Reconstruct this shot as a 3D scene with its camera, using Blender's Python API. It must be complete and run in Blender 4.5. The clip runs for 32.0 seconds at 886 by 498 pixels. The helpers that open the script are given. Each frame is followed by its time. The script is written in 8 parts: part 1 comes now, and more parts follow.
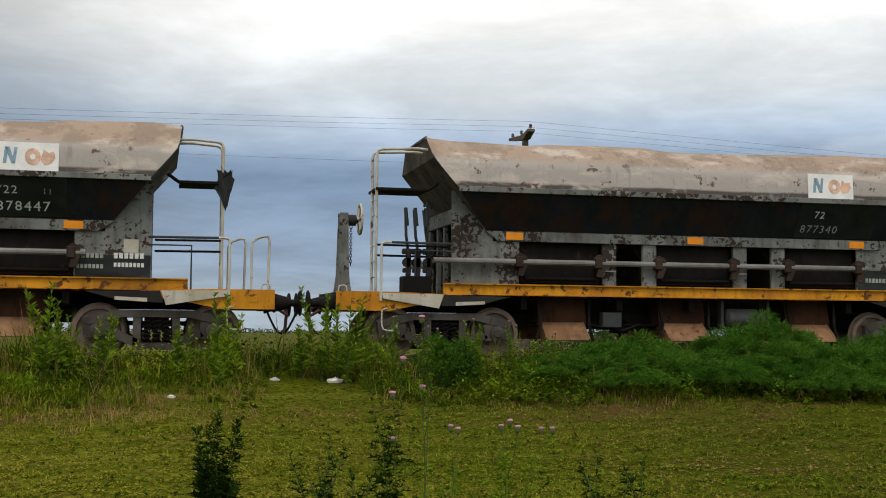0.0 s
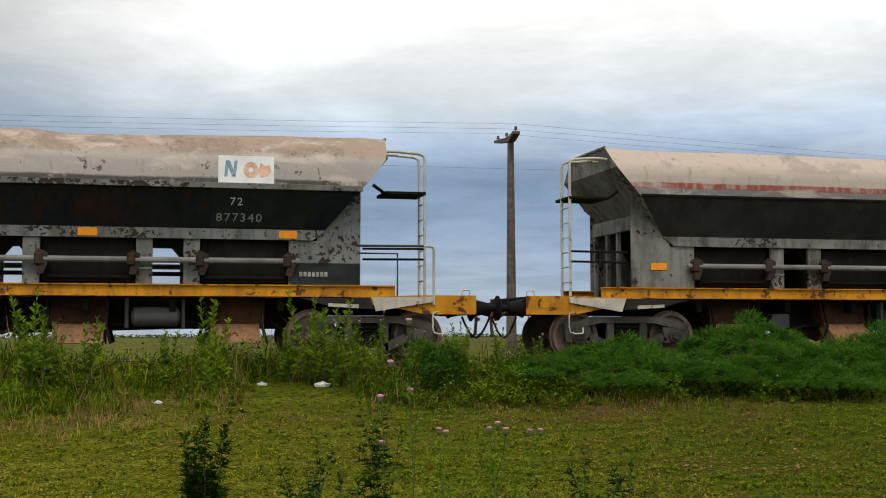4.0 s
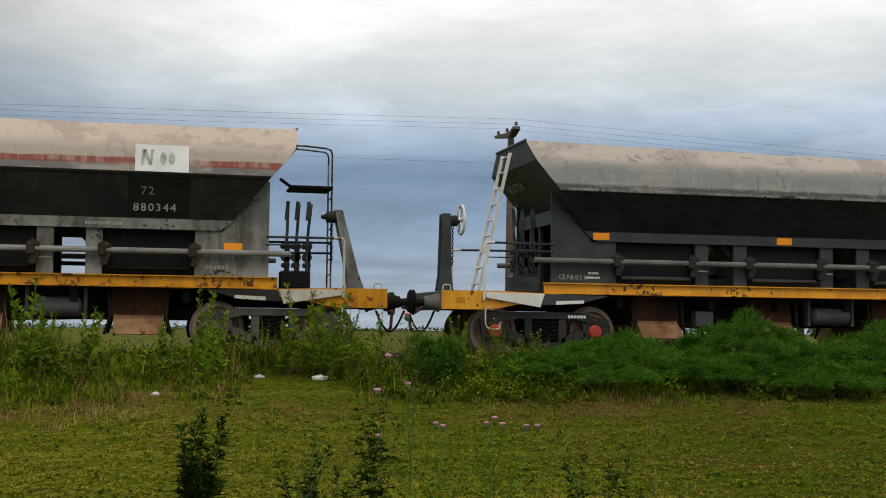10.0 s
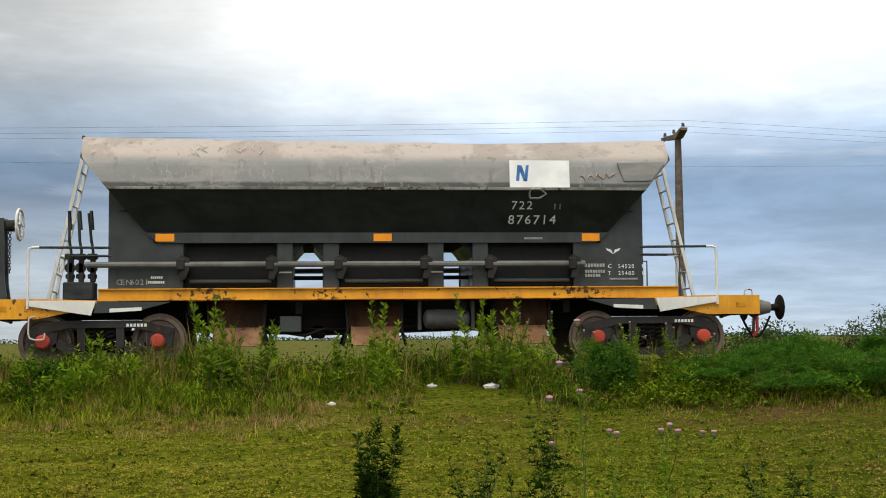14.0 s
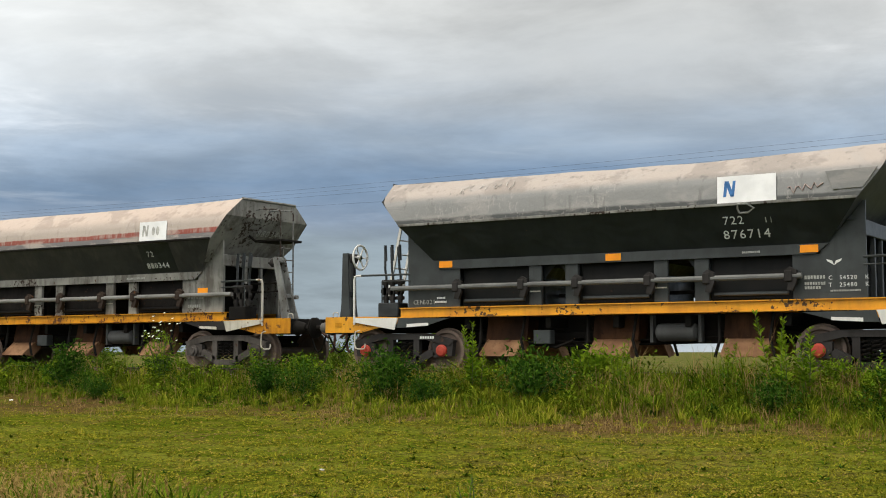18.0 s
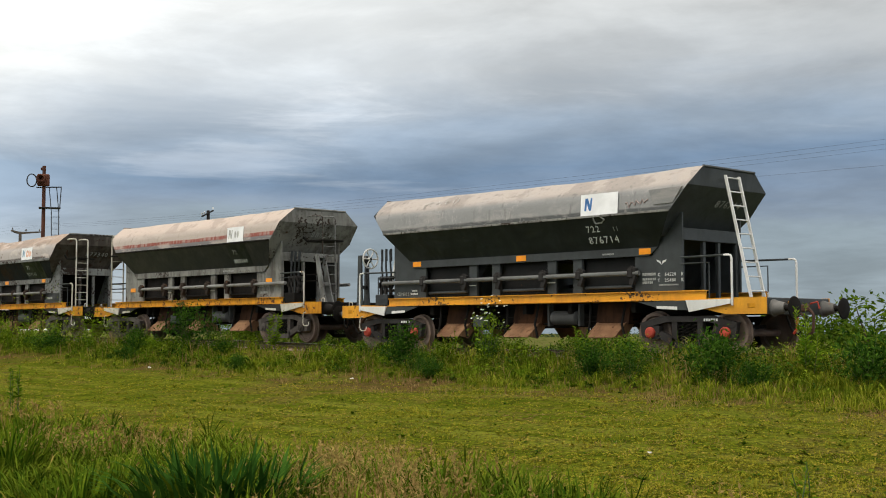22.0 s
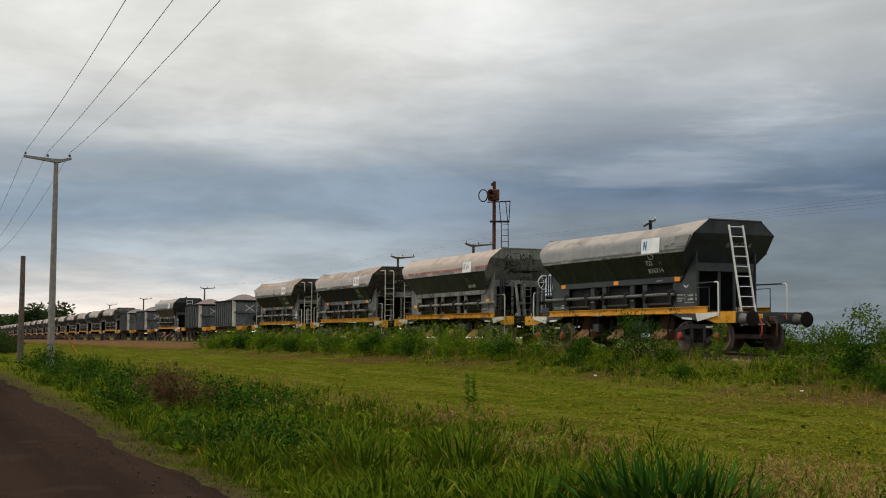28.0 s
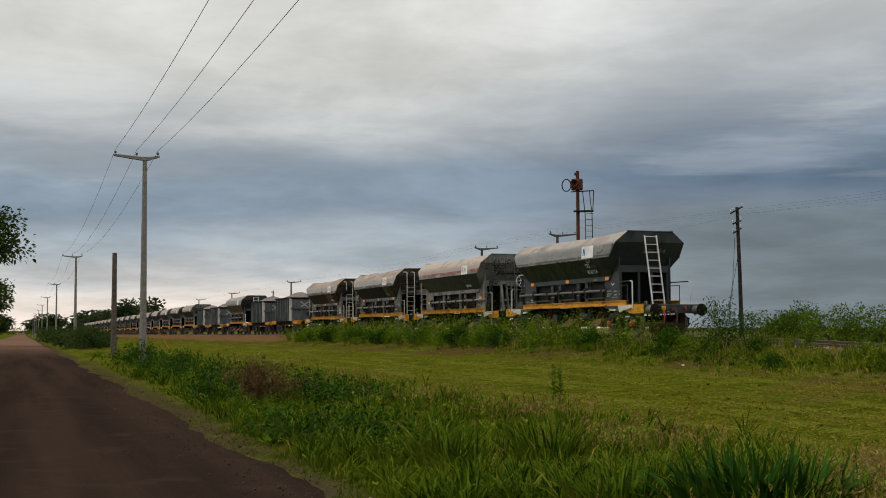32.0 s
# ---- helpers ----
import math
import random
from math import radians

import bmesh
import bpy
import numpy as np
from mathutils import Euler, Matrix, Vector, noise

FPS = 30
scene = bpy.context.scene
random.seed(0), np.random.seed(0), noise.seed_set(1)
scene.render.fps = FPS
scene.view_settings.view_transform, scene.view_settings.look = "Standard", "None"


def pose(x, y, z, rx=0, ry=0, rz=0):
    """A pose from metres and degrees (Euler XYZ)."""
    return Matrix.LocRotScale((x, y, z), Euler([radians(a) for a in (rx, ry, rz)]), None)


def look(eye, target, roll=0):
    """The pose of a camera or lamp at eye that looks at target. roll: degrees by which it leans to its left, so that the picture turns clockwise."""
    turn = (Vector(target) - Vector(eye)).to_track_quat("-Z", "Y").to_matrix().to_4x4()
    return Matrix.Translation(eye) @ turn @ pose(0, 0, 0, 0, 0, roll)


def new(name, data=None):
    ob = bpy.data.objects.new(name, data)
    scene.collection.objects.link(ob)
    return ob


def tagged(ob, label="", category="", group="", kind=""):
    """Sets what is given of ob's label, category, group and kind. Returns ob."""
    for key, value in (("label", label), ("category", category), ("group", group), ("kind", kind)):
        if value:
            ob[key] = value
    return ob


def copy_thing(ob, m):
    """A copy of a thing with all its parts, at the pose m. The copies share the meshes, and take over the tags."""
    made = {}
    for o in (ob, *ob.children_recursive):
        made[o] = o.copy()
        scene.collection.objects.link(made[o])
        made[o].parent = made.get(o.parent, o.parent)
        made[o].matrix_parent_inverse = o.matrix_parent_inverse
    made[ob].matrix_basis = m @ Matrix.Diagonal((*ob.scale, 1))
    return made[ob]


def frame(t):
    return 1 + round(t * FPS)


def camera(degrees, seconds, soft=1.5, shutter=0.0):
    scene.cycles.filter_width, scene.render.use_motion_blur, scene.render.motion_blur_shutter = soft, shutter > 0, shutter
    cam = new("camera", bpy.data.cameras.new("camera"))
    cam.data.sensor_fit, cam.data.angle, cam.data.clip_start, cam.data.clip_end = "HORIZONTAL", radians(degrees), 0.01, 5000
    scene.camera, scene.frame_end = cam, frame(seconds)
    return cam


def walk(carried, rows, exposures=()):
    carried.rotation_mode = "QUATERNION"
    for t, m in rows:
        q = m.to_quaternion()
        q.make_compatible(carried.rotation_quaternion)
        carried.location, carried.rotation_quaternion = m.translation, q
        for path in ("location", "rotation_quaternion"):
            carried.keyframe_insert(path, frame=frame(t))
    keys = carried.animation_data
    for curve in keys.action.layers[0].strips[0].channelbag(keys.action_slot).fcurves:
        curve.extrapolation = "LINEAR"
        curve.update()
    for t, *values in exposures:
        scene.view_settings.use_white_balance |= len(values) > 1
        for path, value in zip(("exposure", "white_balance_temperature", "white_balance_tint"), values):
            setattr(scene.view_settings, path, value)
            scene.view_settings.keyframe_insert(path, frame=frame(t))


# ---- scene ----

# The x axis runs along the track, y across it from the road to the field, z up.
EYE = Vector((0, 0, 1.5))
TRACK_Y, RAIL_Z = 22.08, 0.955

# ---- camera ----
cam = camera(39.44, 32.0, soft=1.0)


def aim(yaw, pitch, roll):
    """The pose of the camera at its stand, turned by yaw (to the right) and pitch (up)."""
    a, b = radians(yaw), radians(pitch)
    way = Vector((math.sin(a) * math.cos(b), math.cos(a) * math.cos(b), math.sin(b)))
    return look(EYE, EYE + way, roll)


TURNS = [
    (0, 12.91, 3.60, 0.52), (0.5, 12.63, 3.81, 0.64), (1, 12.95, 3.66, 0.50), (1.5, 13.36, 3.25, 0.17), (2, 13.10, 4.06, 0.01),
    (2.5, 13.43, 4.06, 0.12), (3, 13.15, 4.37, 0.26), (3.5, 13.43, 3.72, 0.09), (5.5, 13.57, 4.15, -0.25), (6, 13.42, 4.38, 0.03),
    (6.5, 14.36, 4.37, 0.05), (7, 14.58, 4.33, 0.00), (7.5, 14.47, 4.25, -0.10), (8, 14.51, 4.35, -0.18), (8.5, 14.65, 3.86, -0.30),
    (9, 14.96, 3.96, 0.76), (9.5, 14.53, 4.12, 0.71), (10, 13.59, 3.48, 0.62), (10.5, 13.89, 3.84, 0.52), (11, 14.74, 3.80, 0.51),
    (11.5, 14.50, 3.63, 0.60), (12, 14.43, 3.70, 0.29), (12.5, 13.81, 3.68, 0.34), (13, 12.80, 3.24, 0.34), (13.5, 10.33, 3.54, 0.17),
    (14, 5.81, 3.83, -0.51), (14.5, 0.07, 4.31, 0.09), (16.5, -17.46, 4.49, -0.71), (17, -22.56, 4.44, -0.64), (17.5, -27.45, 4.60, -0.48),
    (18, -32.02, 4.45, -0.18), (18.5, -36.58, 4.65, -0.36), (19, -38.19, 4.39, -0.47), (19.5, -40.36, 4.28, -0.03), (20, -40.78, 4.10, 0.00),
    (20.5, -42.32, 4.22, -0.09), (21, -42.97, 3.97, -0.30), (21.5, -44.72, 3.93, -0.26), (22, -46.98, 3.65, -0.07), (22.5, -49.50, 4.53, -0.35),
    (23, -50.96, 4.23, -0.01), (23.5, -53.76, 4.25, 0.09), (24, -56.09, 3.83, 0.96), (24.5, -57.65, 4.06, 0.15), (25, -60.16, 4.42, 0.17),
    (25.5, -60.66, 4.34, 0.35), (27.5, -65.91, 3.71, 0.51), (28, -67.33, 4.02, 0.40), (28.5, -66.81, 4.01, 0.24), (29, -67.98, 4.15, -0.12),
    (29.5, -69.95, 3.90, -0.46), (30, -69.96, 3.62, 0.49), (30.5, -70.66, 3.29, 0.66), (31, -70.78, 3.46, 0.80), (31.5, -71.21, 3.14, -0.36),
    (32, -71.22, 3.61, -0.21),
]
walk(cam, [(t, aim(a, b, c)) for t, a, b, c in TURNS],
     exposures=[(0, -0.05), (2, 0.35), (3, 0.15), (4.5, 0.0), (6, -0.18), (7, 0.05), (8, 0.05), (9, 0.02), (10, -0.16), (11, -0.05), (12, 0.15), (14, 0.4), (17, 0.5), (20, 0.5), (22, 0.4), (23, 0.2), (25.5, -0.12), (28, -0.2), (30, -0.4), (31, -0.32), (32, -0.35)])

# how far the train has gone to the left, in metres
TRAIN = [(0, -34.01), (3.5, -24.85), (5.5, -19.59), (9, -10.50), (12, -2.64), (14.5, 3.97), (16.5, 9.24), (19, 15.75), (22, 23.54), (25.5, 32.61), (27.5, 37.79), (30, 44.40), (32, 49.69)]

# ---- world and sun ----
world = bpy.data.worlds.new("overcast_sky")
scene.world = world
world.use_nodes = True


class Nodes:
    """A short way to write node trees."""

    def __init__(self, tree):
        self.tree = tree
        tree.nodes.clear()

    def add(self, kind, **inputs):
        node = self.tree.nodes.new(kind)
        return node

    def link(self, a, b):
        self.tree.links.new(a, b)

    def value(self, sock, v):
        if isinstance(v, bpy.types.NodeSocket):
            self.link(v, sock)
        elif isinstance(v, tuple) and len(v) == 3 and sock.type == "RGBA":
            sock.default_value = (*v, 1)
        else:
            sock.default_value = v

    def math(self, op, a, b=0.0, c=0.0, clamp=False):
        n = self.tree.nodes.new("ShaderNodeMath")
        n.operation, n.use_clamp = op, clamp
        for i, v in enumerate((a, b, c)):
            self.value(n.inputs[i], v)
        return n.outputs[0]

    def mix(self, fac, a, b, blend="MIX"):
        n = self.tree.nodes.new("ShaderNodeMix")
        n.data_type, n.blend_type = "RGBA", blend
        self.value(n.inputs[0], fac)
        self.value(n.inputs[6], a)
        self.value(n.inputs[7], b)
        return n.outputs[2]

    def noise(self, vec, scale, detail=4.0, rough=0.55, distort=0.0):
        n = self.tree.nodes.new("ShaderNodeTexNoise")
        self.value(n.inputs["Vector"], vec)
        self.value(n.inputs["Scale"], scale)
        n.inputs["Detail"].default_value, n.inputs["Roughness"].default_value = detail, rough
        n.inputs["Distortion"].default_value = distort
        return n.outputs[0]

    def ramp(self, fac, stops, smooth=False):
        n = self.tree.nodes.new("ShaderNodeValToRGB")
        cr = n.color_ramp
        cr.interpolation = "EASE" if smooth else "LINEAR"
        while len(cr.elements) < len(stops):
            cr.elements.new(0.5)
        for e, (p, c) in zip(cr.elements, stops):
            e.position = p
            e.color = (*c, 1) if isinstance(c, tuple) else (c, c, c, 1)
        self.value(n.inputs[0], fac)
        return n.outputs[0]

    def span(self, v, a, b, c=0.0, d=1.0):
        n = self.tree.nodes.new("ShaderNodeMapRange")
        n.interpolation_type = "SMOOTHSTEP"
        for i, x in enumerate((v, a, b, c, d)):
            self.value(n.inputs[i], x)
        return n.outputs[0]

    def stretch(self, vec, sx, sy, sz, shift=None):
        n = self.tree.nodes.new("ShaderNodeVectorMath")
        n.operation = "MULTIPLY"
        self.value(n.inputs[0], vec)
        n.inputs[1].default_value = (sx, sy, sz)
        out = n.outputs[0]
        if shift is not None:
            m = self.tree.nodes.new("ShaderNodeVectorMath")
            m.operation = "ADD"
            self.link(out, m.inputs[0])
            self.value(m.inputs[1], shift)
            out = m.outputs[0]
        return out

    def split(self, vec):
        n = self.tree.nodes.new("ShaderNodeSeparateXYZ")
        self.link(vec, n.inputs[0])
        return n.outputs

    def join(self, x, y, z):
        n = self.tree.nodes.new("ShaderNodeCombineXYZ")
        for i, v in enumerate((x, y, z)):
            self.value(n.inputs[i], v)
        return n.outputs[0]


def build_sky():
    N = Nodes(world.node_tree)
    out = N.add("ShaderNodeOutputWorld")
    bg = N.add("ShaderNodeBackground")
    N.link(bg.outputs[0], out.inputs[0])
    way = N.add("ShaderNodeTexCoord").outputs["Generated"]
    x, y, z = N.split(way)
    up = N.math("MAXIMUM", z, 0.0)
    # the cloud sheet, seen in perspective
    depth = N.math("ADD", up, 0.13)
    flat = N.join(N.math("DIVIDE", x, depth), N.math("DIVIDE", y, depth), N.math("MULTIPLY", up, 2.0))
    big = N.noise(N.stretch(flat, 1.0, 0.8, 1.0), 0.62, 6.0, 0.55, 0.2)
    fine = N.noise(N.stretch(flat, 1.0, 1.0, 1.0, (7.3, 2.1, 0.0)), 1.5, 9.0, 0.60, 0.25)
    streak = N.noise(N.stretch(way, 1.9, 1.9, 15.0), 1.6, 8.0, 0.58, 0.25)
    wob = N.math("SUBTRACT", N.math("ADD", N.math("MULTIPLY", big, 0.55), N.math("MULTIPLY", streak, 0.45)), 0.5)
    az = N.math("ARCTAN2", x, y)
    el = N.math("ADD", z, N.math("MULTIPLY", wob, 0.13))
    low = N.math("MULTIPLY", el, 3.0)
    # ahead of the camera at the start: bright white cloud over a slate-blue bank
    front = N.ramp(low, [
        (0.0, (0.445, 0.528, 0.609)), (0.10, (0.383, 0.480, 0.598)), (0.22, (0.275, 0.372, 0.515)), (0.33, (0.225, 0.322, 0.468)), (0.40, (0.320, 0.428, 0.580)),
        (0.47, (0.544, 0.648, 0.790)), (0.57, (0.816, 0.876, 0.914)), (0.72, (1.080, 1.082, 1.062)), (1.0, (1.230, 1.205, 1.150))])
    # straight towards the middle of the pan: grey sheet over a dark bank
    middle = N.ramp(low, [
        (0.0, (0.457, 0.495, 0.521)), (0.14, (0.366, 0.420, 0.464)), (0.28, (0.215, 0.268, 0.345)), (0.38, (0.148, 0.216, 0.312)), (0.48, (0.275, 0.338, 0.415)),
        (0.62, (0.450, 0.478, 0.498)), (0.80, (0.540, 0.552, 0.545)), (1.0, (0.630, 0.635, 0.615))])
    # towards the vanishing end of the track: layered cloud, pale at the horizon
    side = N.ramp(low, [
        (0.0, (1.460, 1.236, 1.056)), (0.07, (1.019, 0.939, 0.861)), (0.16, (0.553, 0.618, 0.666)), (0.28, (0.336, 0.431, 0.538)), (0.38, (0.364, 0.454, 0.549)),
        (0.50, (0.664, 0.692, 0.704)), (0.64, (0.886, 0.885, 0.842)), (0.82, (1.050, 1.042, 0.995)), (1.0, (1.250, 1.232, 1.165))])
    sky = N.mix(N.span(az, -1.32, -1.00), side, middle)
    sky = N.mix(N.span(az, -0.32, 0.16), sky, front)
    # a curtain of rain hangs under the bank
    rain = N.math("MULTIPLY", N.math("MULTIPLY", N.span(az, -1.16, -0.98), N.span(az, -0.28, -0.52)), N.span(low, 0.33, 0.22), clamp=True)
    sky = N.mix(N.math("MULTIPLY", rain, 0.88), sky, (0.205, 0.255, 0.288))
    # lighter and darker folds
    fold = N.span(fine, 0.30, 0.72, 0.82, 1.16)
    sky = N.mix(1.0, sky, N.join(fold, fold, fold), "MULTIPLY")
    glint = N.math("MULTIPLY", N.span(streak, 0.57, 0.68), N.span(up, 0.03, 0.12), clamp=True)
    sky = N.mix(N.math("MULTIPLY", glint, 0.11), sky, (1.0, 1.02, 1.05))
    # the high cover is thin above the track's far end and thick over the field
    thin = N.math("MULTIPLY", N.span(az, -1.26, -1.10), N.span(az, -0.72, -0.90))
    thick = N.math("MULTIPLY", N.span(az, -0.62, -0.48), N.span(az, -0.10, -0.32))
    k = N.math("ADD", 1.0, N.math("MULTIPLY", N.span(low, 0.40, 0.62), N.math("SUBTRACT", N.math("MULTIPLY", thin, 0.42), N.math("MULTIPLY", thick, 0.20))))
    sky = N.mix(1.0, sky, N.join(k, k, k), "MULTIPLY")
    # the cover thins and brightens overhead
    sky = N.mix(N.span(z, 0.30, 0.75), sky, (1.05, 1.0, 0.92))
    # a clear-sky base shows faintly through the sheet
    air = N.add("ShaderNodeTexSky")
    air.sky_type, air.sun_disc = "NISHITA", False
    air.sun_elevation, air.sun_rotation = radians(38), radians(200)
    air_low = N.mix(1.0, air.outputs[0], (0.07, 0.07, 0.07), "MULTIPLY")
    sky = N.mix(0.04, sky, air_low)
    N.link(sky, bg.inputs[0])
    bg.inputs[1].default_value = 1.0


build_sky()

sun = new("sun", bpy.data.lights.new("sun", "SUN"))
sun.data.energy, sun.data.angle, sun.data.color = 1.35, radians(16), (1.0, 0.93, 0.82)
sun.matrix_world = look((0, 0, 60), (12, 34, 0))

# ---- materials ----
def surface(name, rough=0.7, metal=0.0):
    m = bpy.data.materials.new(name)
    m.use_nodes = True
    N = Nodes(m.node_tree)
    out = N.add("ShaderNodeOutputMaterial")
    b = N.add("ShaderNodeBsdfPrincipled")
    N.link(b.outputs[0], out.inputs[0])
    b.inputs["Roughness"].default_value, b.inputs["Metallic"].default_value = rough, metal
    b.inputs["Specular IOR Level"].default_value = 0.3 if rough < 0.6 else 0.10
    return m, N, b


def place(N):
    """Object coordinates, shifted at random from thing to thing."""
    co = N.add("ShaderNodeTexCoord").outputs["Object"]
    rnd = N.add("ShaderNodeObjectInfo").outputs["Random"]
    sh = N.math("MULTIPLY", rnd, 37.0)
    return N.stretch(co, 1, 1, 1, N.join(sh, sh, 0.0)), co


def bump(N, b, height, strength=0.3, dist=0.01):
    n = N.add("ShaderNodeBump")
    n.inputs["Strength"].default_value, n.inputs["Distance"].default_value = strength, dist
    N.link(height, n.inputs["Height"])
    N.link(n.outputs[0], b.inputs["Normal"])


def painted(name, col, col2=None, rust=0.15, rough=0.6, metal=0.0, rust_col=(0.16, 0.07, 0.03), streaks=0.3, scale=1.0, grime=0.0, grime_col=(0.025, 0.021, 0.018), dent=0.0, chips=0.0):
    """Weathered paint: uneven tone, rust patches, run-down dirt."""
    m, N, b = surface(name, rough, metal)
    p, co = place(N)
    col2 = col2 or tuple(c * 0.7 for c in col)
    base = N.mix(N.span(N.noise(p, 1.6 * scale, 5), 0.35, 0.7), col, col2)
    run = N.noise(N.stretch(p, 9.0, 9.0, 0.7), 1.0, 4)
    base = N.mix(N.math("MULTIPLY", N.span(run, 0.5, 0.75), streaks), base, tuple(c * 0.45 for c in col2))
    spots = N.noise(p, 5.5 * scale, 7, 0.65)
    edge = 0.72 - 0.3 * rust
    base = N.mix(N.span(spots, edge, edge + 0.07), base, rust_col)
    if grime:
        g = N.math("ADD", N.math("MULTIPLY", N.noise(p, 0.9, 6, 0.65), 0.6), N.math("MULTIPLY", N.noise(N.stretch(p, 5.0, 5.0, 1.1), 1.0, 5, 0.65), 0.4))
        base = N.mix(N.math("MULTIPLY", N.span(g, 0.46, 0.61), grime), base, grime_col)
    if chips:
        # flaked spots that crowd together in patches
        fl = N.math("ADD", N.noise(p, 13.0, 4, 0.55), N.math("MULTIPLY", N.math("SUBTRACT", N.noise(p, 1.1, 4, 0.6), 0.5), 1.15))
        e2 = 0.70 - 0.16 * chips
        base = N.mix(N.math("MULTIPLY", N.span(fl, e2, e2 + 0.03), 0.92), base, (0.030, 0.019, 0.014))
    grain = N.noise(p, 60.0, 3)
    base = N.mix(0.18, base, N.join(grain, grain, grain), "OVERLAY")
    N.link(base, b.inputs["Base Color"])
    N.link(N.math("ADD", N.math("MULTIPLY", spots, 0.3), rough - 0.15), b.inputs["Roughness"])
    high = N.math("ADD", N.math("MULTIPLY", spots, 0.6), N.math("MULTIPLY", grain, 0.15))
    if dent:
        high = N.math("ADD", high, N.math("MULTIPLY", N.noise(N.stretch(p, 1.0, 1.0, 1.6), 1.1, 2, 0.4, 0.4), dent))
    bump(N, b, high, 0.35 if not dent else 0.6, 0.012)
    return m


def dusty(name, low, mid, top, stripe=None, rust=0.1, pale=(0.46, 0.41, 0.37), scrape=0.5, band=3.03):
    """The flared upper sides of a hopper: bare grey plate, powdered with pale ballast dust, scraped and dented."""
    m, N, b = surface(name, 0.62, 0.1)
    p, co = place(N)
    z = N.split(co)[2]
    n1 = N.noise(p, 1.1, 5, 0.6)
    n2 = N.noise(N.stretch(p, 4.0, 4.0, 0.55), 1.8, 6, 0.6)
    n4 = N.noise(N.stretch(p, 0.8, 0.8, 2.6), 1.3, 6, 0.65, 0.6)
    zz = N.math("ADD", z, N.math("MULTIPLY", N.math("SUBTRACT", n1, 0.5), 0.10))
    base = N.mix(N.span(zz, band, band + 0.05), low, mid)
    if stripe:
        inside = N.math("MULTIPLY", N.span(z, band - 0.005, band + 0.008), N.span(zz, band + 0.125, band + 0.095), clamp=True)
        base = N.mix(N.math("MULTIPLY", inside, N.span(n2, 0.36, 0.56, 0.45, 0.95)), base, stripe)
    # dust lies on the bevel, in cloudy patches on the plate below
    base = N.mix(N.span(zz, 3.38, 3.58), base, top)
    base = N.mix(N.math("MULTIPLY", N.span(n4, 0.50, 0.66), scrape), base, pale)
    base = N.mix(N.math("MULTIPLY", N.math("MULTIPLY", N.span(n1, 0.50, 0.42), N.span(z, 3.40, 3.50)), 0.55), base, tuple(0.62 * a for a in top))
    # dirt run down from the rim
    base = N.mix(N.math("MULTIPLY", N.span(n2, 0.55, 0.72), 0.5), base, tuple(0.50 * a for a in mid))
    # short scratches and scribbled marks
    sc = N.noise(N.stretch(p, 14.0, 14.0, 5.0), 1.0, 3, 0.5, 1.6)
    mark = N.math("MULTIPLY", N.span(sc, 0.60, 0.64), N.span(N.noise(p, 0.7, 3), 0.52, 0.60))
    base = N.mix(N.math("MULTIPLY", mark, 0.25), base, (0.50, 0.47, 0.44))
    spots = N.noise(p, 5.0, 8, 0.68)
    wide = N.noise(p, 0.8, 4, 0.6)
    e = 0.72 - 0.3 * rust
    r = N.math("MULTIPLY", N.span(N.math("ADD", spots, N.math("MULTIPLY", N.math("SUBTRACT", wide, 0.5), 0.5)), e, e + 0.05), N.span(zz, 3.62, 3.30, 0.35, 1.0))
    base = N.mix(N.math("MULTIPLY", r, 0.9), base, (0.10, 0.055, 0.036))
    grain = N.noise(p, 70.0, 3)
    base = N.mix(0.2, base, N.join(grain, grain, grain), "OVERLAY")
    N.link(base, b.inputs["Base Color"])
    bump(N, b, N.math("ADD", N.math("MULTIPLY", n1, 1.4), N.math("MULTIPLY", spots, 0.3)), 0.6, 0.035)
    return m


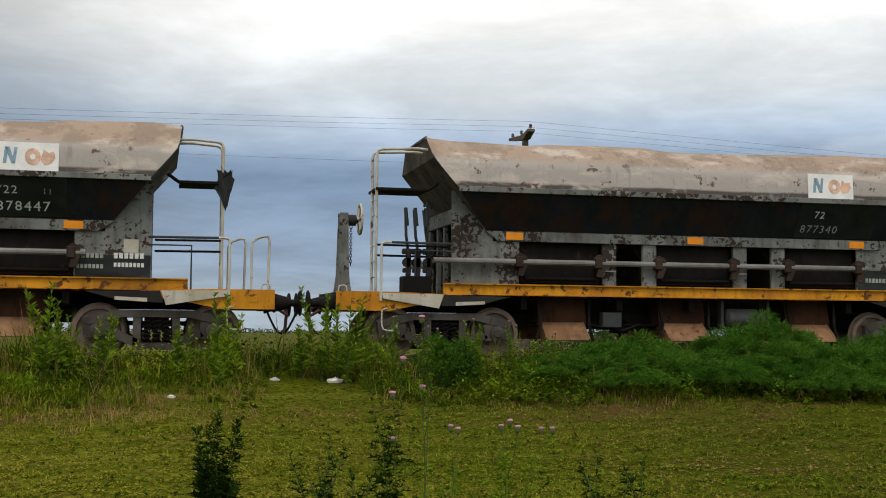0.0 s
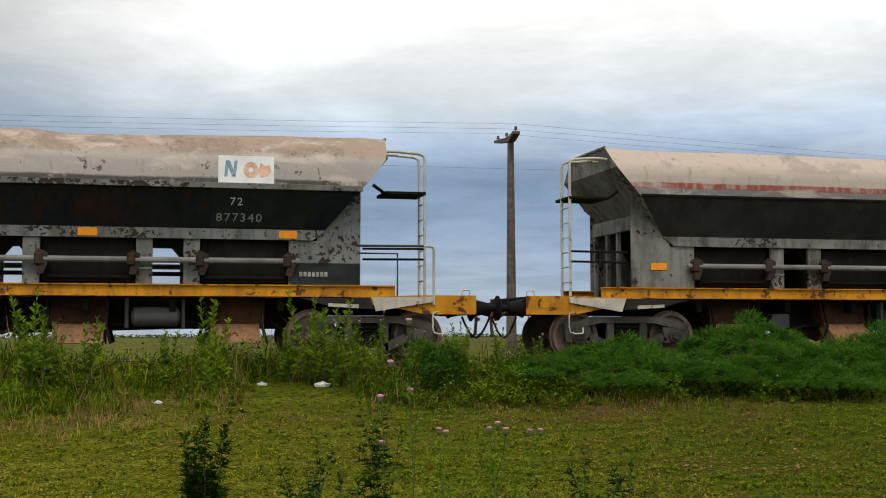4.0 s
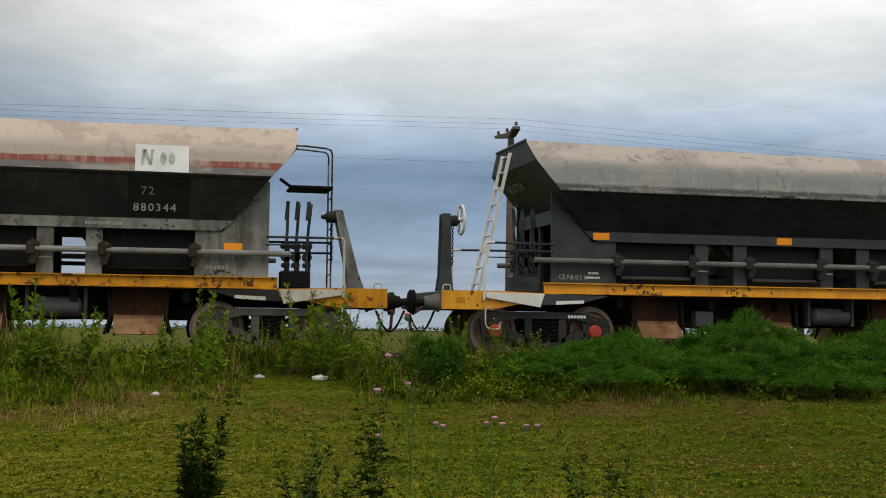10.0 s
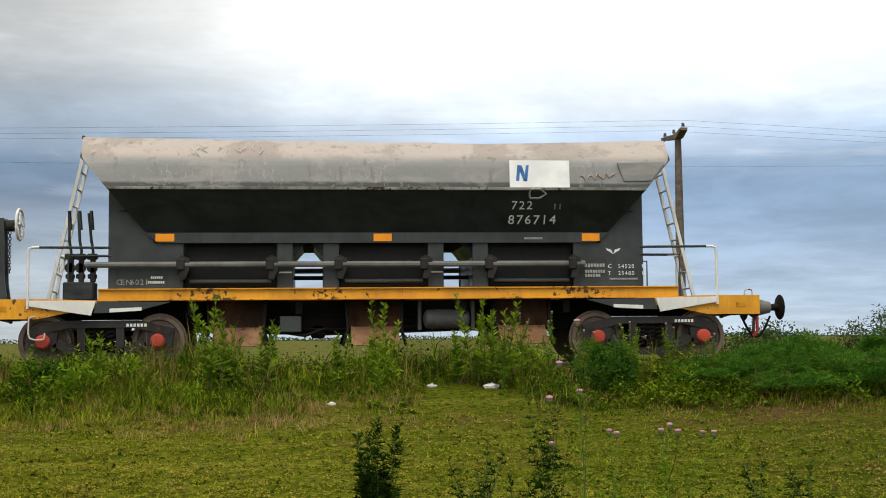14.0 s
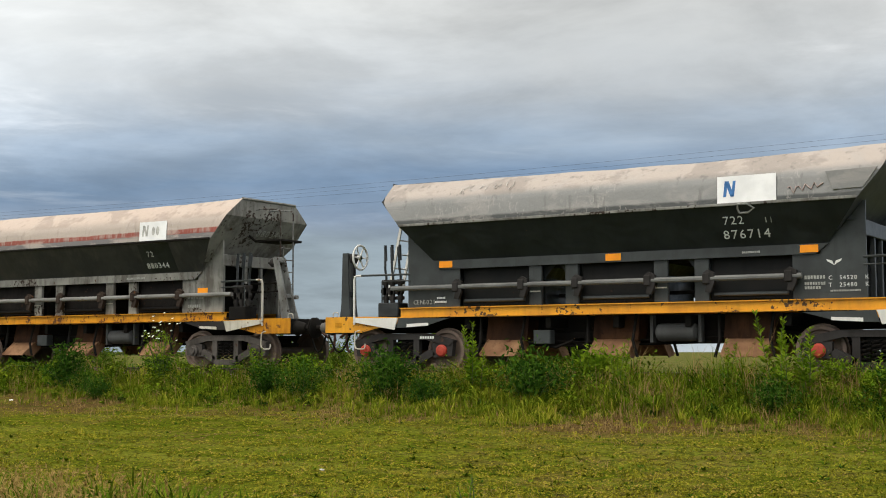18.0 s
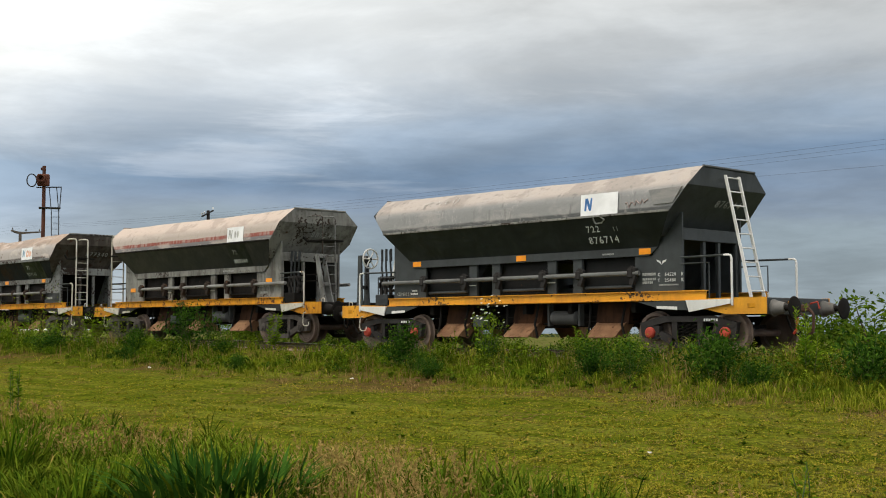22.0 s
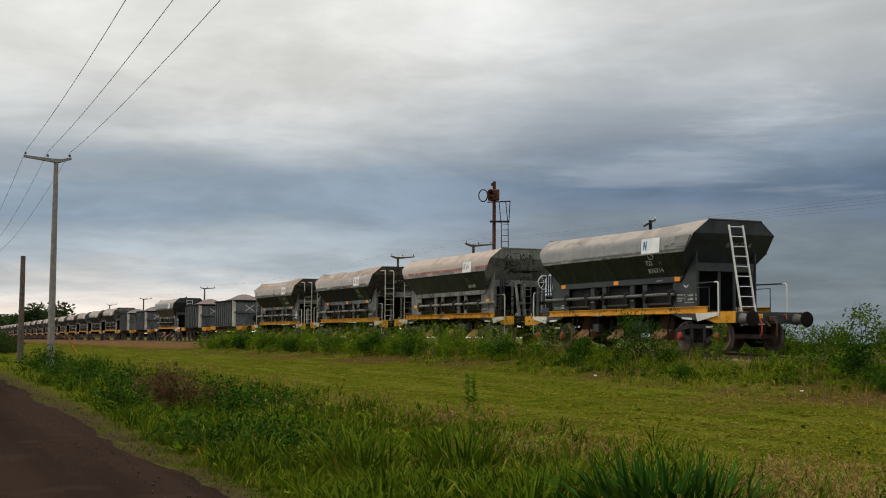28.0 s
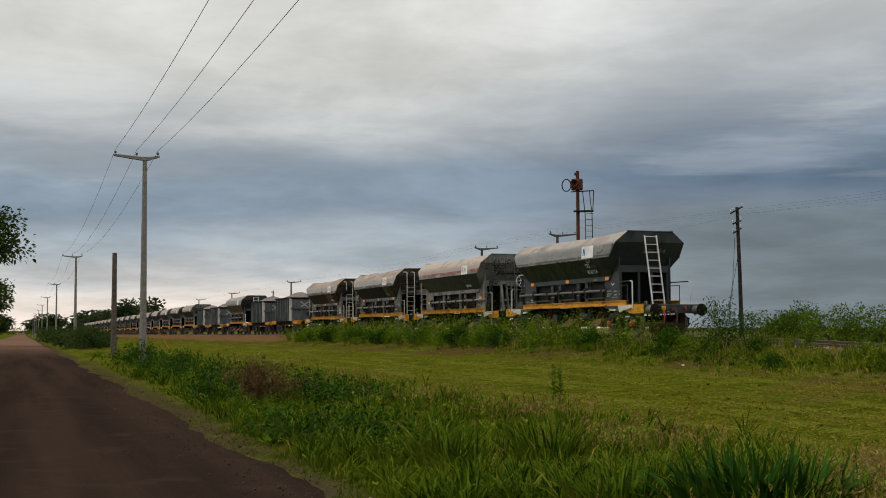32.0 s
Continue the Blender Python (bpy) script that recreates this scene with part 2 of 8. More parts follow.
def leafy(name, a, b2, dry=None, dry_amount=0.0, patch=0.25, through_light=0.12, drift=None, each=0.40):
    """Leaves and blades: tone varies from blade to blade and in wide patches."""
    m, N, b = surface(name, 0.6)
    isl = N.add("ShaderNodeNewGeometry").outputs["Random Per Island"]
    pos = N.add("ShaderNodeTexCoord").outputs["Object"]
    wide = N.noise(pos, patch, 6, 0.65)
    near = N.noise(pos, patch * 9.0, 5, 0.65)
    tone = N.math("ADD", N.math("MULTIPLY", isl, each), N.math("MULTIPLY", N.span(N.math("ADD", N.math("MULTIPLY", wide, 0.45), N.math("MULTIPLY", near, 0.55)), 0.43, 0.57), 1.0 - each))
    c = N.mix(tone, a, b2)
    if drift:
        # the turf is drier and yellower further along the line
        along = N.math("ADD", N.split(pos)[0], N.math("MULTIPLY", N.math("SUBTRACT", wide, 0.5), 14.0))
        c = N.mix(N.span(along, 4.0, -7.0, 0.0, 0.60), c, drift)
        c = N.mix(N.span(along, 2.0, 8.0, 0.0, 0.6), c, (0.066, 0.118, 0.008))
    if dry:
        d = N.math("ADD", N.math("MULTIPLY", isl, 0.3), N.math("ADD", N.math("MULTIPLY", wide, 0.5), N.math("MULTIPLY", near, 0.6)))
        c = N.mix(N.math("MULTIPLY", N.span(d, 0.86 - dry_amount, 1.0 - dry_amount), 0.85), c, dry)
    N.link(c, b.inputs["Base Color"])
    b.inputs["Specular IOR Level"].default_value = 0.0
    tr = N.add("ShaderNodeBsdfTranslucent")
    N.link(c, tr.inputs[0])
    mx = N.add("ShaderNodeMixShader")
    mx.inputs[0].default_value = through_light
    N.link(b.outputs[0], mx.inputs[1])
    N.link(tr.outputs[0], mx.inputs[2])
    out = [n for n in N.tree.nodes if n.type == "OUTPUT_MATERIAL"][0]
    N.link(mx.outputs[0], out.inputs[0])
    return m


def plain(name, col, rough=0.6, metal=0.0, vary=0.25, scale=6.0, bumpy=0.2):
    m, N, b = surface(name, rough, metal)
    p, co = place(N)
    n = N.noise(p, scale, 6, 0.6)
    N.link(N.mix(N.span(n, 0.3, 0.7), tuple(c * (1 + vary) for c in col), tuple(c * (1 - vary) for c in col)), b.inputs["Base Color"])
    bump(N, b, n, bumpy, 0.01)
    return m


M = {}
M["steel_dark"] = painted("dark_grey_paint", (0.045, 0.052, 0.053), (0.028, 0.032, 0.033), rust=0.02, rough=0.5, streaks=0.3)
M["steel_grey"] = painted("worn_grey_paint", (0.24, 0.24, 0.22), (0.155, 0.155, 0.145), rust=0.30, rough=0.65, streaks=0.55, grime=0.65, chips=0.25, rust_col=(0.085, 0.045, 0.026), grime_col=(0.040, 0.030, 0.022))
M["steel_rusty"] = painted("rusty_grey_paint", (0.21, 0.22, 0.215), (0.13, 0.135, 0.13), rust=0.42, rough=0.7, streaks=0.5, grime=0.5, rust_col=(0.060, 0.030, 0.018), grime_col=(0.035, 0.024, 0.017), chips=0.75)
M["black_old"] = painted("sooty_black_paint", (0.022, 0.0235, 0.0255), (0.034, 0.034, 0.033), rust=0.18, rough=0.5, streaks=0.5, rust_col=(0.04, 0.024, 0.016), grime=0.5, grime_col=(0.066, 0.060, 0.054))
M["end_rust"] = painted("rusty_end_plate", (0.105, 0.092, 0.078), (0.055, 0.045, 0.036), rust=0.5, rough=0.75, streaks=0.6, rust_col=(0.055, 0.028, 0.018), grime=0.6)
M["scrape"] = plain("pale_scrape", (0.44, 0.415, 0.39), 0.7, vary=0.3, scale=18.0)
M["faded_rose"] = plain("faded_rose_paint", (0.40, 0.315, 0.295), 0.7, vary=0.3, scale=14.0)
# the recessed doors' shade is put into this near-black colour
M["door_dark"] = painted("recess_shade_door_paint", (0.0095, 0.0105, 0.0105), (0.014, 0.0135, 0.013), rust=0.05, rough=0.6, streaks=0.3)
M["black_dusty"] = painted("dusty_soot_black_paint", (0.0125, 0.0150, 0.0185), (0.019, 0.0225, 0.0265), rust=0.34, rough=0.6, streaks=0.5, rust_col=(0.050, 0.024, 0.014), grime=0.9, grime_col=(0.036, 0.018, 0.010))
M["black_new"] = painted("satin_black_paint", (0.020, 0.0235, 0.0245), (0.012, 0.0145, 0.0155), rust=0.0, rough=0.40, streaks=0.25, dent=16.0)
M["yellow"] = painted("yellow_paint", (0.72, 0.335, 0.018), (0.60, 0.26, 0.018), rust=0.16, rough=0.55, streaks=0.25, grime=0.25, grime_col=(0.22, 0.10, 0.02), chips=0.12)
M["yellow_worn"] = painted("worn_yellow_paint", (0.62, 0.285, 0.018), (0.46, 0.19, 0.016), rust=0.55, rough=0.6, streaks=0.4, grime=0.4, rust_col=(0.10, 0.042, 0.020), grime_col=(0.12, 0.055, 0.018))
M["white"] = painted("white_paint", (0.72, 0.72, 0.70), (0.60, 0.60, 0.57), rust=0.1, rough=0.5, streaks=0.2)
M["white_worn"] = painted("flaking_white_paint", (0.55, 0.53, 0.47), (0.40, 0.37, 0.30), rust=0.4, rough=0.6, streaks=0.45)
# rusty plate, with the shadow on the upper chutes worked into its colour
M["chute"] = painted("shaded_rust_brown_plate", (0.075, 0.034, 0.016), (0.032, 0.016, 0.010), rust=0.3, rough=0.8, streaks=0.6, rust_col=(0.016, 0.010, 0.008), grime=0.45, grime_col=(0.016, 0.010, 0.008))
M["chute_light"] = painted("dusty_brown_plate", (0.27, 0.155, 0.085), (0.15, 0.078, 0.042), rust=0.40, rough=0.8, streaks=0.5, rust_col=(0.085, 0.036, 0.018), grime=0.35, grime_col=(0.05, 0.027, 0.016))
# grime and rust over a near-black base that holds the underside's shade
M["under"] = painted("shaded_grimy_underframe", (0.008, 0.0076, 0.007), (0.013, 0.011, 0.009), rust=0.25, rough=0.75, rust_col=(0.032, 0.018, 0.011))
M["crank_rust"] = painted("rusty_crank_steel", (0.050, 0.036, 0.028), (0.028, 0.020, 0.016), rust=0.45, rough=0.75, rust_col=(0.10, 0.045, 0.022))
M["bogie"] = painted("grimy_cast_steel", (0.036, 0.034, 0.033), (0.022, 0.020, 0.019), rust=0.3, rough=0.7, rust_col=(0.07, 0.042, 0.028))
M["bogie_dusty"] = painted("dusty_cast_steel", (0.095, 0.086, 0.078), (0.045, 0.040, 0.036), rust=0.35, rough=0.75, rust_col=(0.06, 0.036, 0.024), grime=0.5)
# rust-spotted door plate, its base darkened to carry the shade of the recess
M["door_rust"] = painted("shaded_rusty_door_plate", (0.012, 0.010, 0.009), (0.0075, 0.007, 0.0065), rust=0.42, rough=0.75, streaks=0.6, rust_col=(0.038, 0.020, 0.012), grime=0.5)
M["wheel"] = painted("brown_wheel_steel", (0.20, 0.15, 0.122), (0.11, 0.082, 0.068), rust=0.3, rough=0.6, metal=0.1)
M["pipe"] = painted("grey_pipe_paint", (0.15, 0.155, 0.15), (0.10, 0.102, 0.10), rust=0.15, rough=0.5)
M["pipe_worn"] = painted("worn_grey_pipe", (0.23, 0.232, 0.225), (0.14, 0.138, 0.13), rust=0.3, rough=0.55, rust_col=(0.09, 0.05, 0.03))
M["tank"] = painted("dark_grey_tank_paint", (0.085, 0.088, 0.088), (0.055, 0.056, 0.055), rust=0.2, rough=0.6)
M["coupling"] = painted("rusty_coupling_steel", (0.10, 0.055, 0.040), (0.055, 0.034, 0.027), rust=0.45, rough=0.75, rust_col=(0.16, 0.065, 0.035))
M["buffer_grey"] = painted("grey_buffer_paint", (0.17, 0.165, 0.155), (0.10, 0.098, 0.092), rust=0.3, rough=0.65, grime=0.4)
M["red"] = painted("red_cap_paint", (0.42, 0.050, 0.028), (0.30, 0.040, 0.024), rust=0.35, rough=0.55, rust_col=(0.10, 0.04, 0.025))
M["orange"] = plain("orange_reflector", (0.85, 0.30, 0.01), 0.35, vary=0.06, bumpy=0.05)
M["sign"] = plain("white_sign_paint", (0.80, 0.81, 0.82), 0.5, vary=0.08, scale=3.0)
M["blue"] = plain("blue_sign_paint", (0.05, 0.17, 0.42), 0.5)
M["sky_blue"] = plain("faded_blue_sign_paint", (0.26, 0.39, 0.50), 0.5)
M["salmon"] = plain("faded_orange_sign_paint", (0.70, 0.45, 0.34), 0.55)
M["faded"] = plain("faded_grey_sign_paint", (0.46, 0.46, 0.44), 0.6)
M["ink"] = plain("white_lettering", (0.62, 0.64, 0.62), 0.6, vary=0.15, scale=25)
M["ink_grey"] = plain("faded_lettering", (0.30, 0.31, 0.29), 0.6, vary=0.3, scale=25)
M["skirt_C"] = dusty("dusty_plate_clean", (0.085, 0.09, 0.09), (0.235, 0.238, 0.236), (0.40, 0.355, 0.32), None, 0.02, (0.36, 0.34, 0.325), 0.5)
M["skirt_B"] = dusty("dusty_plate_red_band", (0.17, 0.165, 0.165), (0.41, 0.355, 0.315), (0.47, 0.39, 0.335), (0.25, 0.060, 0.045), 0.10, (0.48, 0.42, 0.37), 0.6, band=3.085)
M["skirt_A"] = dusty("dusty_plate_dull", (0.09, 0.08, 0.075), (0.37, 0.34, 0.32), (0.34, 0.26, 0.205), None, 0.42, (0.52, 0.46, 0.41), 0.8)
M["gondola"] = painted("grey_gondola_paint", (0.125, 0.140, 0.145), (0.078, 0.085, 0.088), rust=0.3, rough=0.7, streaks=0.6, grime=0.4)
M["ballast_load"] = plain("heaped_ballast", (0.20, 0.17, 0.16), 0.9, vary=0.45, scale=9.0, bumpy=0.9)
M["cloth"] = plain("dark_rag_cloth", (0.03, 0.033, 0.033), 0.9)
M["wood_pole"] = plain("weathered_pole_wood", (0.11, 0.09, 0.075), 0.85, vary=0.35, scale=5.0)
M["tar_pole"] = plain("tarred_pole_wood", (0.035, 0.030, 0.028), 0.8, vary=0.3, scale=5.0)
M["concrete"] = plain("weathered_concrete", (0.225, 0.21, 0.19), 0.85, vary=0.2, scale=4.0)
M["dark_iron"] = plain("dark_iron", (0.035, 0.034, 0.034), 0.6)
M["rust_iron"] = painted("rusted_signal_iron", (0.11, 0.045, 0.03), (0.07, 0.035, 0.028), rust=0.4, rough=0.75)
M["porcelain"] = plain("porcelain", (0.10, 0.09, 0.085), 0.3)
M["porcelain_white"] = plain("white_porcelain", (0.6, 0.6, 0.58), 0.3)
M["wire"] = plain("wire_metal", (0.06, 0.062, 0.065), 0.5, 0.6)
M["rail_steel"] = plain("rail_steel", (0.13, 0.09, 0.07), 0.45, 0.6)
M["sleeper"] = plain("sleeper_wood", (0.10, 0.08, 0.065), 0.9, vary=0.4)
M["road_stone"] = plain("road_gravel_stone", (0.058, 0.042, 0.033), 0.9, vary=0.6, scale=3.0)
M["stone"] = plain("ballast_stone", (0.26, 0.19, 0.16), 0.9, vary=0.5, scale=3.0)
M["litter"] = plain("white_litter_plastic", (0.78, 0.78, 0.76), 0.5)
M["bark"] = plain("bark", (0.09, 0.075, 0.06), 0.9, vary=0.35)
M["grass"] = leafy("mown_grass", (0.060, 0.108, 0.006), (0.260, 0.275, 0.020), (0.28, 0.18, 0.05), 0.06, patch=0.4, through_light=0.08, drift=(0.260, 0.214, 0.020), each=0.28)
M["turf_leaf"] = leafy("small_turf_leaves", (0.048, 0.088, 0.006), (0.240, 0.236, 0.022), (0.30, 0.19, 0.055), 0.10, patch=0.55, through_light=0.06, drift=(0.252, 0.208, 0.020), each=0.38)
M["grass_tall"] = leafy("tall_grass", (0.022, 0.060, 0.003), (0.145, 0.182, 0.012), (0.26, 0.165, 0.045), 0.04, patch=0.45, through_light=0.08)
M["bank_blade"] = leafy("soft_bank_blades", (0.050, 0.100, 0.006), (0.270, 0.285, 0.022), (0.30, 0.20, 0.06), 0.05, patch=0.5, through_light=0.12)
M["verge_blade"] = leafy("long_verge_blades", (0.012, 0.042, 0.003), (0.150, 0.200, 0.014), (0.25, 0.165, 0.05), 0.05, patch=0.4, through_light=0.08)
M["straw"] = leafy("dry_grass", (0.17, 0.110, 0.040), (0.33, 0.235, 0.095))
M["seed_head"] = leafy("brown_seed_heads", (0.19, 0.115, 0.036), (0.37, 0.265, 0.095))
M["reed"] = leafy("broad_blades", (0.008, 0.032, 0.004), (0.045, 0.105, 0.014), through_light=0.06)
M["weed"] = leafy("weed_leaves", (0.060, 0.135, 0.006), (0.205, 0.275, 0.018), patch=0.5, through_light=0.15)
M["weed_dark"] = leafy("dark_weed_leaves", (0.012, 0.042, 0.005), (0.055, 0.115, 0.012), patch=0.5, through_light=0.08)
M["herb"] = leafy("bank_herb_leaves", (0.034, 0.092, 0.005), (0.195, 0.250, 0.016), patch=0.5, through_light=0.10)
M["thistle"] = leafy("dark_thistle_leaves", (0.008, 0.022, 0.003), (0.030, 0.062, 0.008), patch=0.5, through_light=0.05)
M["fennel"] = leafy("feathery_leaves", (0.020, 0.082, 0.008), (0.100, 0.205, 0.024), patch=0.8, through_light=0.12, each=0.45)
M["stalk"] = plain("green_stalk", (0.07, 0.10, 0.03), 0.7)
M["pink"] = plain("pink_flower", (0.44, 0.22, 0.29), 0.8)
M["brush"] = leafy("dead_brushwood", (0.075, 0.042, 0.022), (0.22, 0.13, 0.065))
M["litter_dull"] = plain("dull_white_litter", (0.42, 0.42, 0.39), 0.6)
M["white_flower"] = plain("white_flower", (0.72, 0.74, 0.62), 0.8)
M["tree_leaf"] = leafy("tree_leaves", (0.030, 0.055, 0.014), (0.070, 0.100, 0.028), patch=0.15)
M["bush_leaf"] = leafy("field_bush_leaves", (0.035, 0.080, 0.007), (0.120, 0.175, 0.016), patch=0.5, through_light=0.15)
M["far_leaf"] = leafy("far_tree_leaves", (0.030, 0.052, 0.020), (0.055, 0.080, 0.030), patch=0.05)


def ground_material():
    m, N, b = surface("field_soil_and_turf", 0.95)
    co = N.add("ShaderNodeTexCoord").outputs["Object"]
    n1, n2 = N.noise(co, 0.22, 5, 0.6), N.noise(co, 1.7, 6, 0.65)
    n3 = N.noise(co, 14.0, 5, 0.7)
    streak = N.noise(N.stretch(co, 0.12, 1.6, 1.0), 1.0, 4)
    green = N.mix(N.span(n2, 0.3, 0.7), (0.050, 0.070, 0.004), (0.115, 0.130, 0.010))
    green = N.mix(N.math("MULTIPLY", N.span(streak, 0.45, 0.65), 0.7), green, (0.135, 0.145, 0.018))
    dry = N.span(N.math("ADD", N.math("MULTIPLY", n1, 0.5), N.math("MULTIPLY", n2, 0.5)), 0.50, 0.60)
    c = N.mix(N.math("MULTIPLY", dry, 0.55), green, (0.10, 0.065, 0.022))
    c = N.mix(N.math("MULTIPLY", N.span(N.noise(co, 0.8, 6, 0.7), 0.63, 0.72), 0.7), c, (0.075, 0.045, 0.026))
    c = N.mix(N.math("MULTIPLY", N.span(n3, 0.52, 0.40), 0.6), c, (0.024, 0.020, 0.009))
    gx, gy, gz = N.split(co)
    c = N.mix(N.span(gx, -1.0, 7.0, 0.0, 0.5), c, (0.024, 0.032, 0.004))
    # the field beyond the line is paler and drier
    c = N.mix(N.span(gy, 26.0, 60.0, 0.0, 0.65), c, N.mix(N.span(n1, 0.4, 0.6), (0.070, 0.082, 0.026), (0.125, 0.110, 0.050)))
    strip = N.math("MULTIPLY", N.math("MULTIPLY", N.span(gy, 14.8, 16.4), N.span(gy, 18.2, 17.2)), N.span(N.math("ADD", n1, N.math("MULTIPLY", n2, 0.6)), 0.70, 0.95), clamp=True)
    c = N.mix(N.math("MULTIPLY", strip, 0.8), c, (0.085, 0.048, 0.022))
    # trodden dirt beside the road
    dirt = N.math("MULTIPLY", N.span(gy, 3.5, 2.7), N.span(gy, 1.0, 2.0), clamp=True)
    c = N.mix(N.math("MULTIPLY", dirt, N.span(n2, 0.38, 0.56, 0.25, 0.9)), c, (0.062, 0.043, 0.029))
    # bare reddish earth on the shoulder where no weeds grow
    bare = N.math("MULTIPLY", N.math("MULTIPLY", N.span(gx, -84.0, -92.0), N.span(gy, 16.6, 18.2)), N.span(gy, 24.5, 22.5), clamp=True)
    c = N.mix(N.math("MULTIPLY", bare, N.span(n2, 0.36, 0.52, 0.35, 0.95)), c, (0.17, 0.088, 0.048))
    c = N.mix(0.75, c, N.join(n3, n3, n3), "OVERLAY")
    N.link(c, b.inputs["Base Color"])
    b.inputs["Specular IOR Level"].default_value = 0.0
    bump(N, b, N.math("ADD", n3, n2), 0.8, 0.04)
    return m


def road_material():
    m, N, b = surface("worn_dark_road", 0.9)
    co = N.add("ShaderNodeTexCoord").outputs["Object"]
    x, y, z = N.split(co)
    long = N.noise(N.stretch(co, 0.05, 1.2, 1.0), 1.0, 4)
    n2, n3 = N.noise(co, 1.2, 6, 0.65), N.noise(co, 45.0, 4, 0.7)
    c = N.mix(N.span(long, 0.35, 0.65), (0.027, 0.0185, 0.0150), (0.041, 0.027, 0.0212))
    c = N.mix(N.math("MULTIPLY", N.span(n2, 0.5, 0.7), 0.35), c, (0.060, 0.039, 0.029))
    # paler and redder from 60 to 180 metres down the road
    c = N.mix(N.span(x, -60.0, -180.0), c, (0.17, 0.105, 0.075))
    c = N.mix(0.5, c, N.join(n3, n3, n3), "OVERLAY")
    N.link(c, b.inputs["Base Color"])
    b.inputs["Specular IOR Level"].default_value = 0.0
    bump(N, b, N.math("ADD", n3, N.math("MULTIPLY", n2, 2.0)), 0.7, 0.012)
    return m


M["ground"], M["road"] = ground_material(), road_material()
M["bed"] = plain("ballast_bed", (0.15, 0.095, 0.065), 0.95, vary=0.5, scale=14.0, bumpy=0.9)


# ---- mesh helpers ----
class Shape:
    """A heap of faces that becomes one mesh."""

    def __init__(self):
        self.v, self.f = [], []

    def face(self, pts):
        k = len(self.v)
        self.v += [tuple(p) for p in pts]
        self.f.append(tuple(range(k, k + len(pts))))
        return self

    def box(self, x0, x1, y0, y1, z0, z1, bevel=0.0):
        e = min(bevel, 0.45 * min(abs(x1 - x0), abs(y1 - y0), abs(z1 - z0)))
        if e <= 0:
            k = len(self.v)
            self.v += [(x, y, z) for z in (z0, z1) for y in (y0, y1) for x in (x0, x1)]
            self.f += [tuple(k + i for i in q) for q in ((0, 2, 3, 1), (4, 5, 7, 6), (0, 1, 5, 4), (2, 6, 7, 3), (0, 4, 6, 2), (1, 3, 7, 5))]
            return self
        k = len(self.v)
        lim = ((x0, x1), (y0, y1), (z0, z1))
        idx = {}
        for sx in (0, 1):
            for sy in (0, 1):
                for sz in (0, 1):
                    for a in range(3):
                        s = (sx, sy, sz)
                        p = [lim[i][s[i]] + (0 if i == a else (e if s[i] == 0 else -e)) for i in range(3)]
                        idx[(sx, sy, sz, a)] = len(self.v)
                        self.v.append(tuple(p))
        for a in range(3):
            b, c = (a + 1) % 3, (a + 2) % 3
            for s in (0, 1):
                loop = []
                for u, w in ((0, 0), (1, 0), (1, 1), (0, 1)):
                    q = [0, 0, 0]
                    q[a], q[b], q[c] = s, u, w
                    loop.append(idx[(*q, a)])
                self.f.append(tuple(loop if s else loop[::-1]))
            for u in (0, 1):
                for w in (0, 1):
                    q0, q1 = [0, 0, 0], [0, 0, 0]
                    q0[a], q1[a] = 0, 1
                    q0[b] = q1[b] = u
                    q0[c] = q1[c] = w
                    self.f.append((idx[(*q0, b)], idx[(*q1, b)], idx[(*q1, c)], idx[(*q0, c)]))
        for sx in (0, 1):
            for sy in (0, 1):
                for sz in (0, 1):
                    self.f.append(tuple(idx[(sx, sy, sz, a)] for a in range(3)))
        return self

    def prism(self, pts, axis, a, b):
        """A polygon in the two other axes, drawn out along axis from a to b."""
        k, n = len(self.v), len(pts)
        for d in (a, b):
            for p in pts:
                q = list(p)
                q.insert(axis, d)
                self.v.append(tuple(q))
        self.f.append(tuple(range(k, k + n)))
        self.f.append(tuple(range(k + 2 * n - 1, k + n - 1, -1)))
        for i in range(n):
            j = (i + 1) % n
            self.f.append((k + i, k + j, k + n + j, k + n + i))
        return self

    def tube(self, pts, r, n=7, r2=None, caps=True):
        """A round bar along a line of points."""
        pts = [Vector(p) for p in pts]
        k, m = len(self.v), len(pts)
        side = None
        for i, p in enumerate(pts):
            d = (pts[min(i + 1, m - 1)] - pts[max(i - 1, 0)]).normalized()
            if side is None:
                side = d.orthogonal().normalized()
            side = (side - d * side.dot(d)).normalized()
            up = d.cross(side)
            rr = r if r2 is None else r + (r2 - r) * i / max(1, m - 1)
            for j in range(n):
                a = 2 * math.pi * j / n
                self.v.append(tuple(p + (side * math.cos(a) + up * math.sin(a)) * rr))
        for i in range(m - 1):
            for j in range(n):
                a, b = k + i * n + j, k + i * n + (j + 1) % n
                self.f.append((a, b, b + n, a + n))
        if caps:
            self.f.append(tuple(range(k + n - 1, k - 1, -1)))
            self.f.append(tuple(range(k + (m - 1) * n, k + m * n)))
        return self

    def lathe(self, prof, origin, axis, n=16):
        """A profile of (along, radius) turned about an axis through origin."""
        o, ax = Vector(origin), Vector(axis).normalized()
        s = ax.orthogonal().normalized()
        u = ax.cross(s)
        k = len(self.v)
        for d, r in prof:
            for j in range(n):
                a = 2 * math.pi * j / n
                self.v.append(tuple(o + ax * d + (s * math.cos(a) + u * math.sin(a)) * max(r, 1e-4)))
        for i in range(len(prof) - 1):
            for j in range(n):
                a, b = k + i * n + j, k + i * n + (j + 1) % n
                self.f.append((a, b, b + n, a + n))
        return self

    def turned(self, m):
        self.v = [tuple(m @ Vector(p)) for p in self.v]
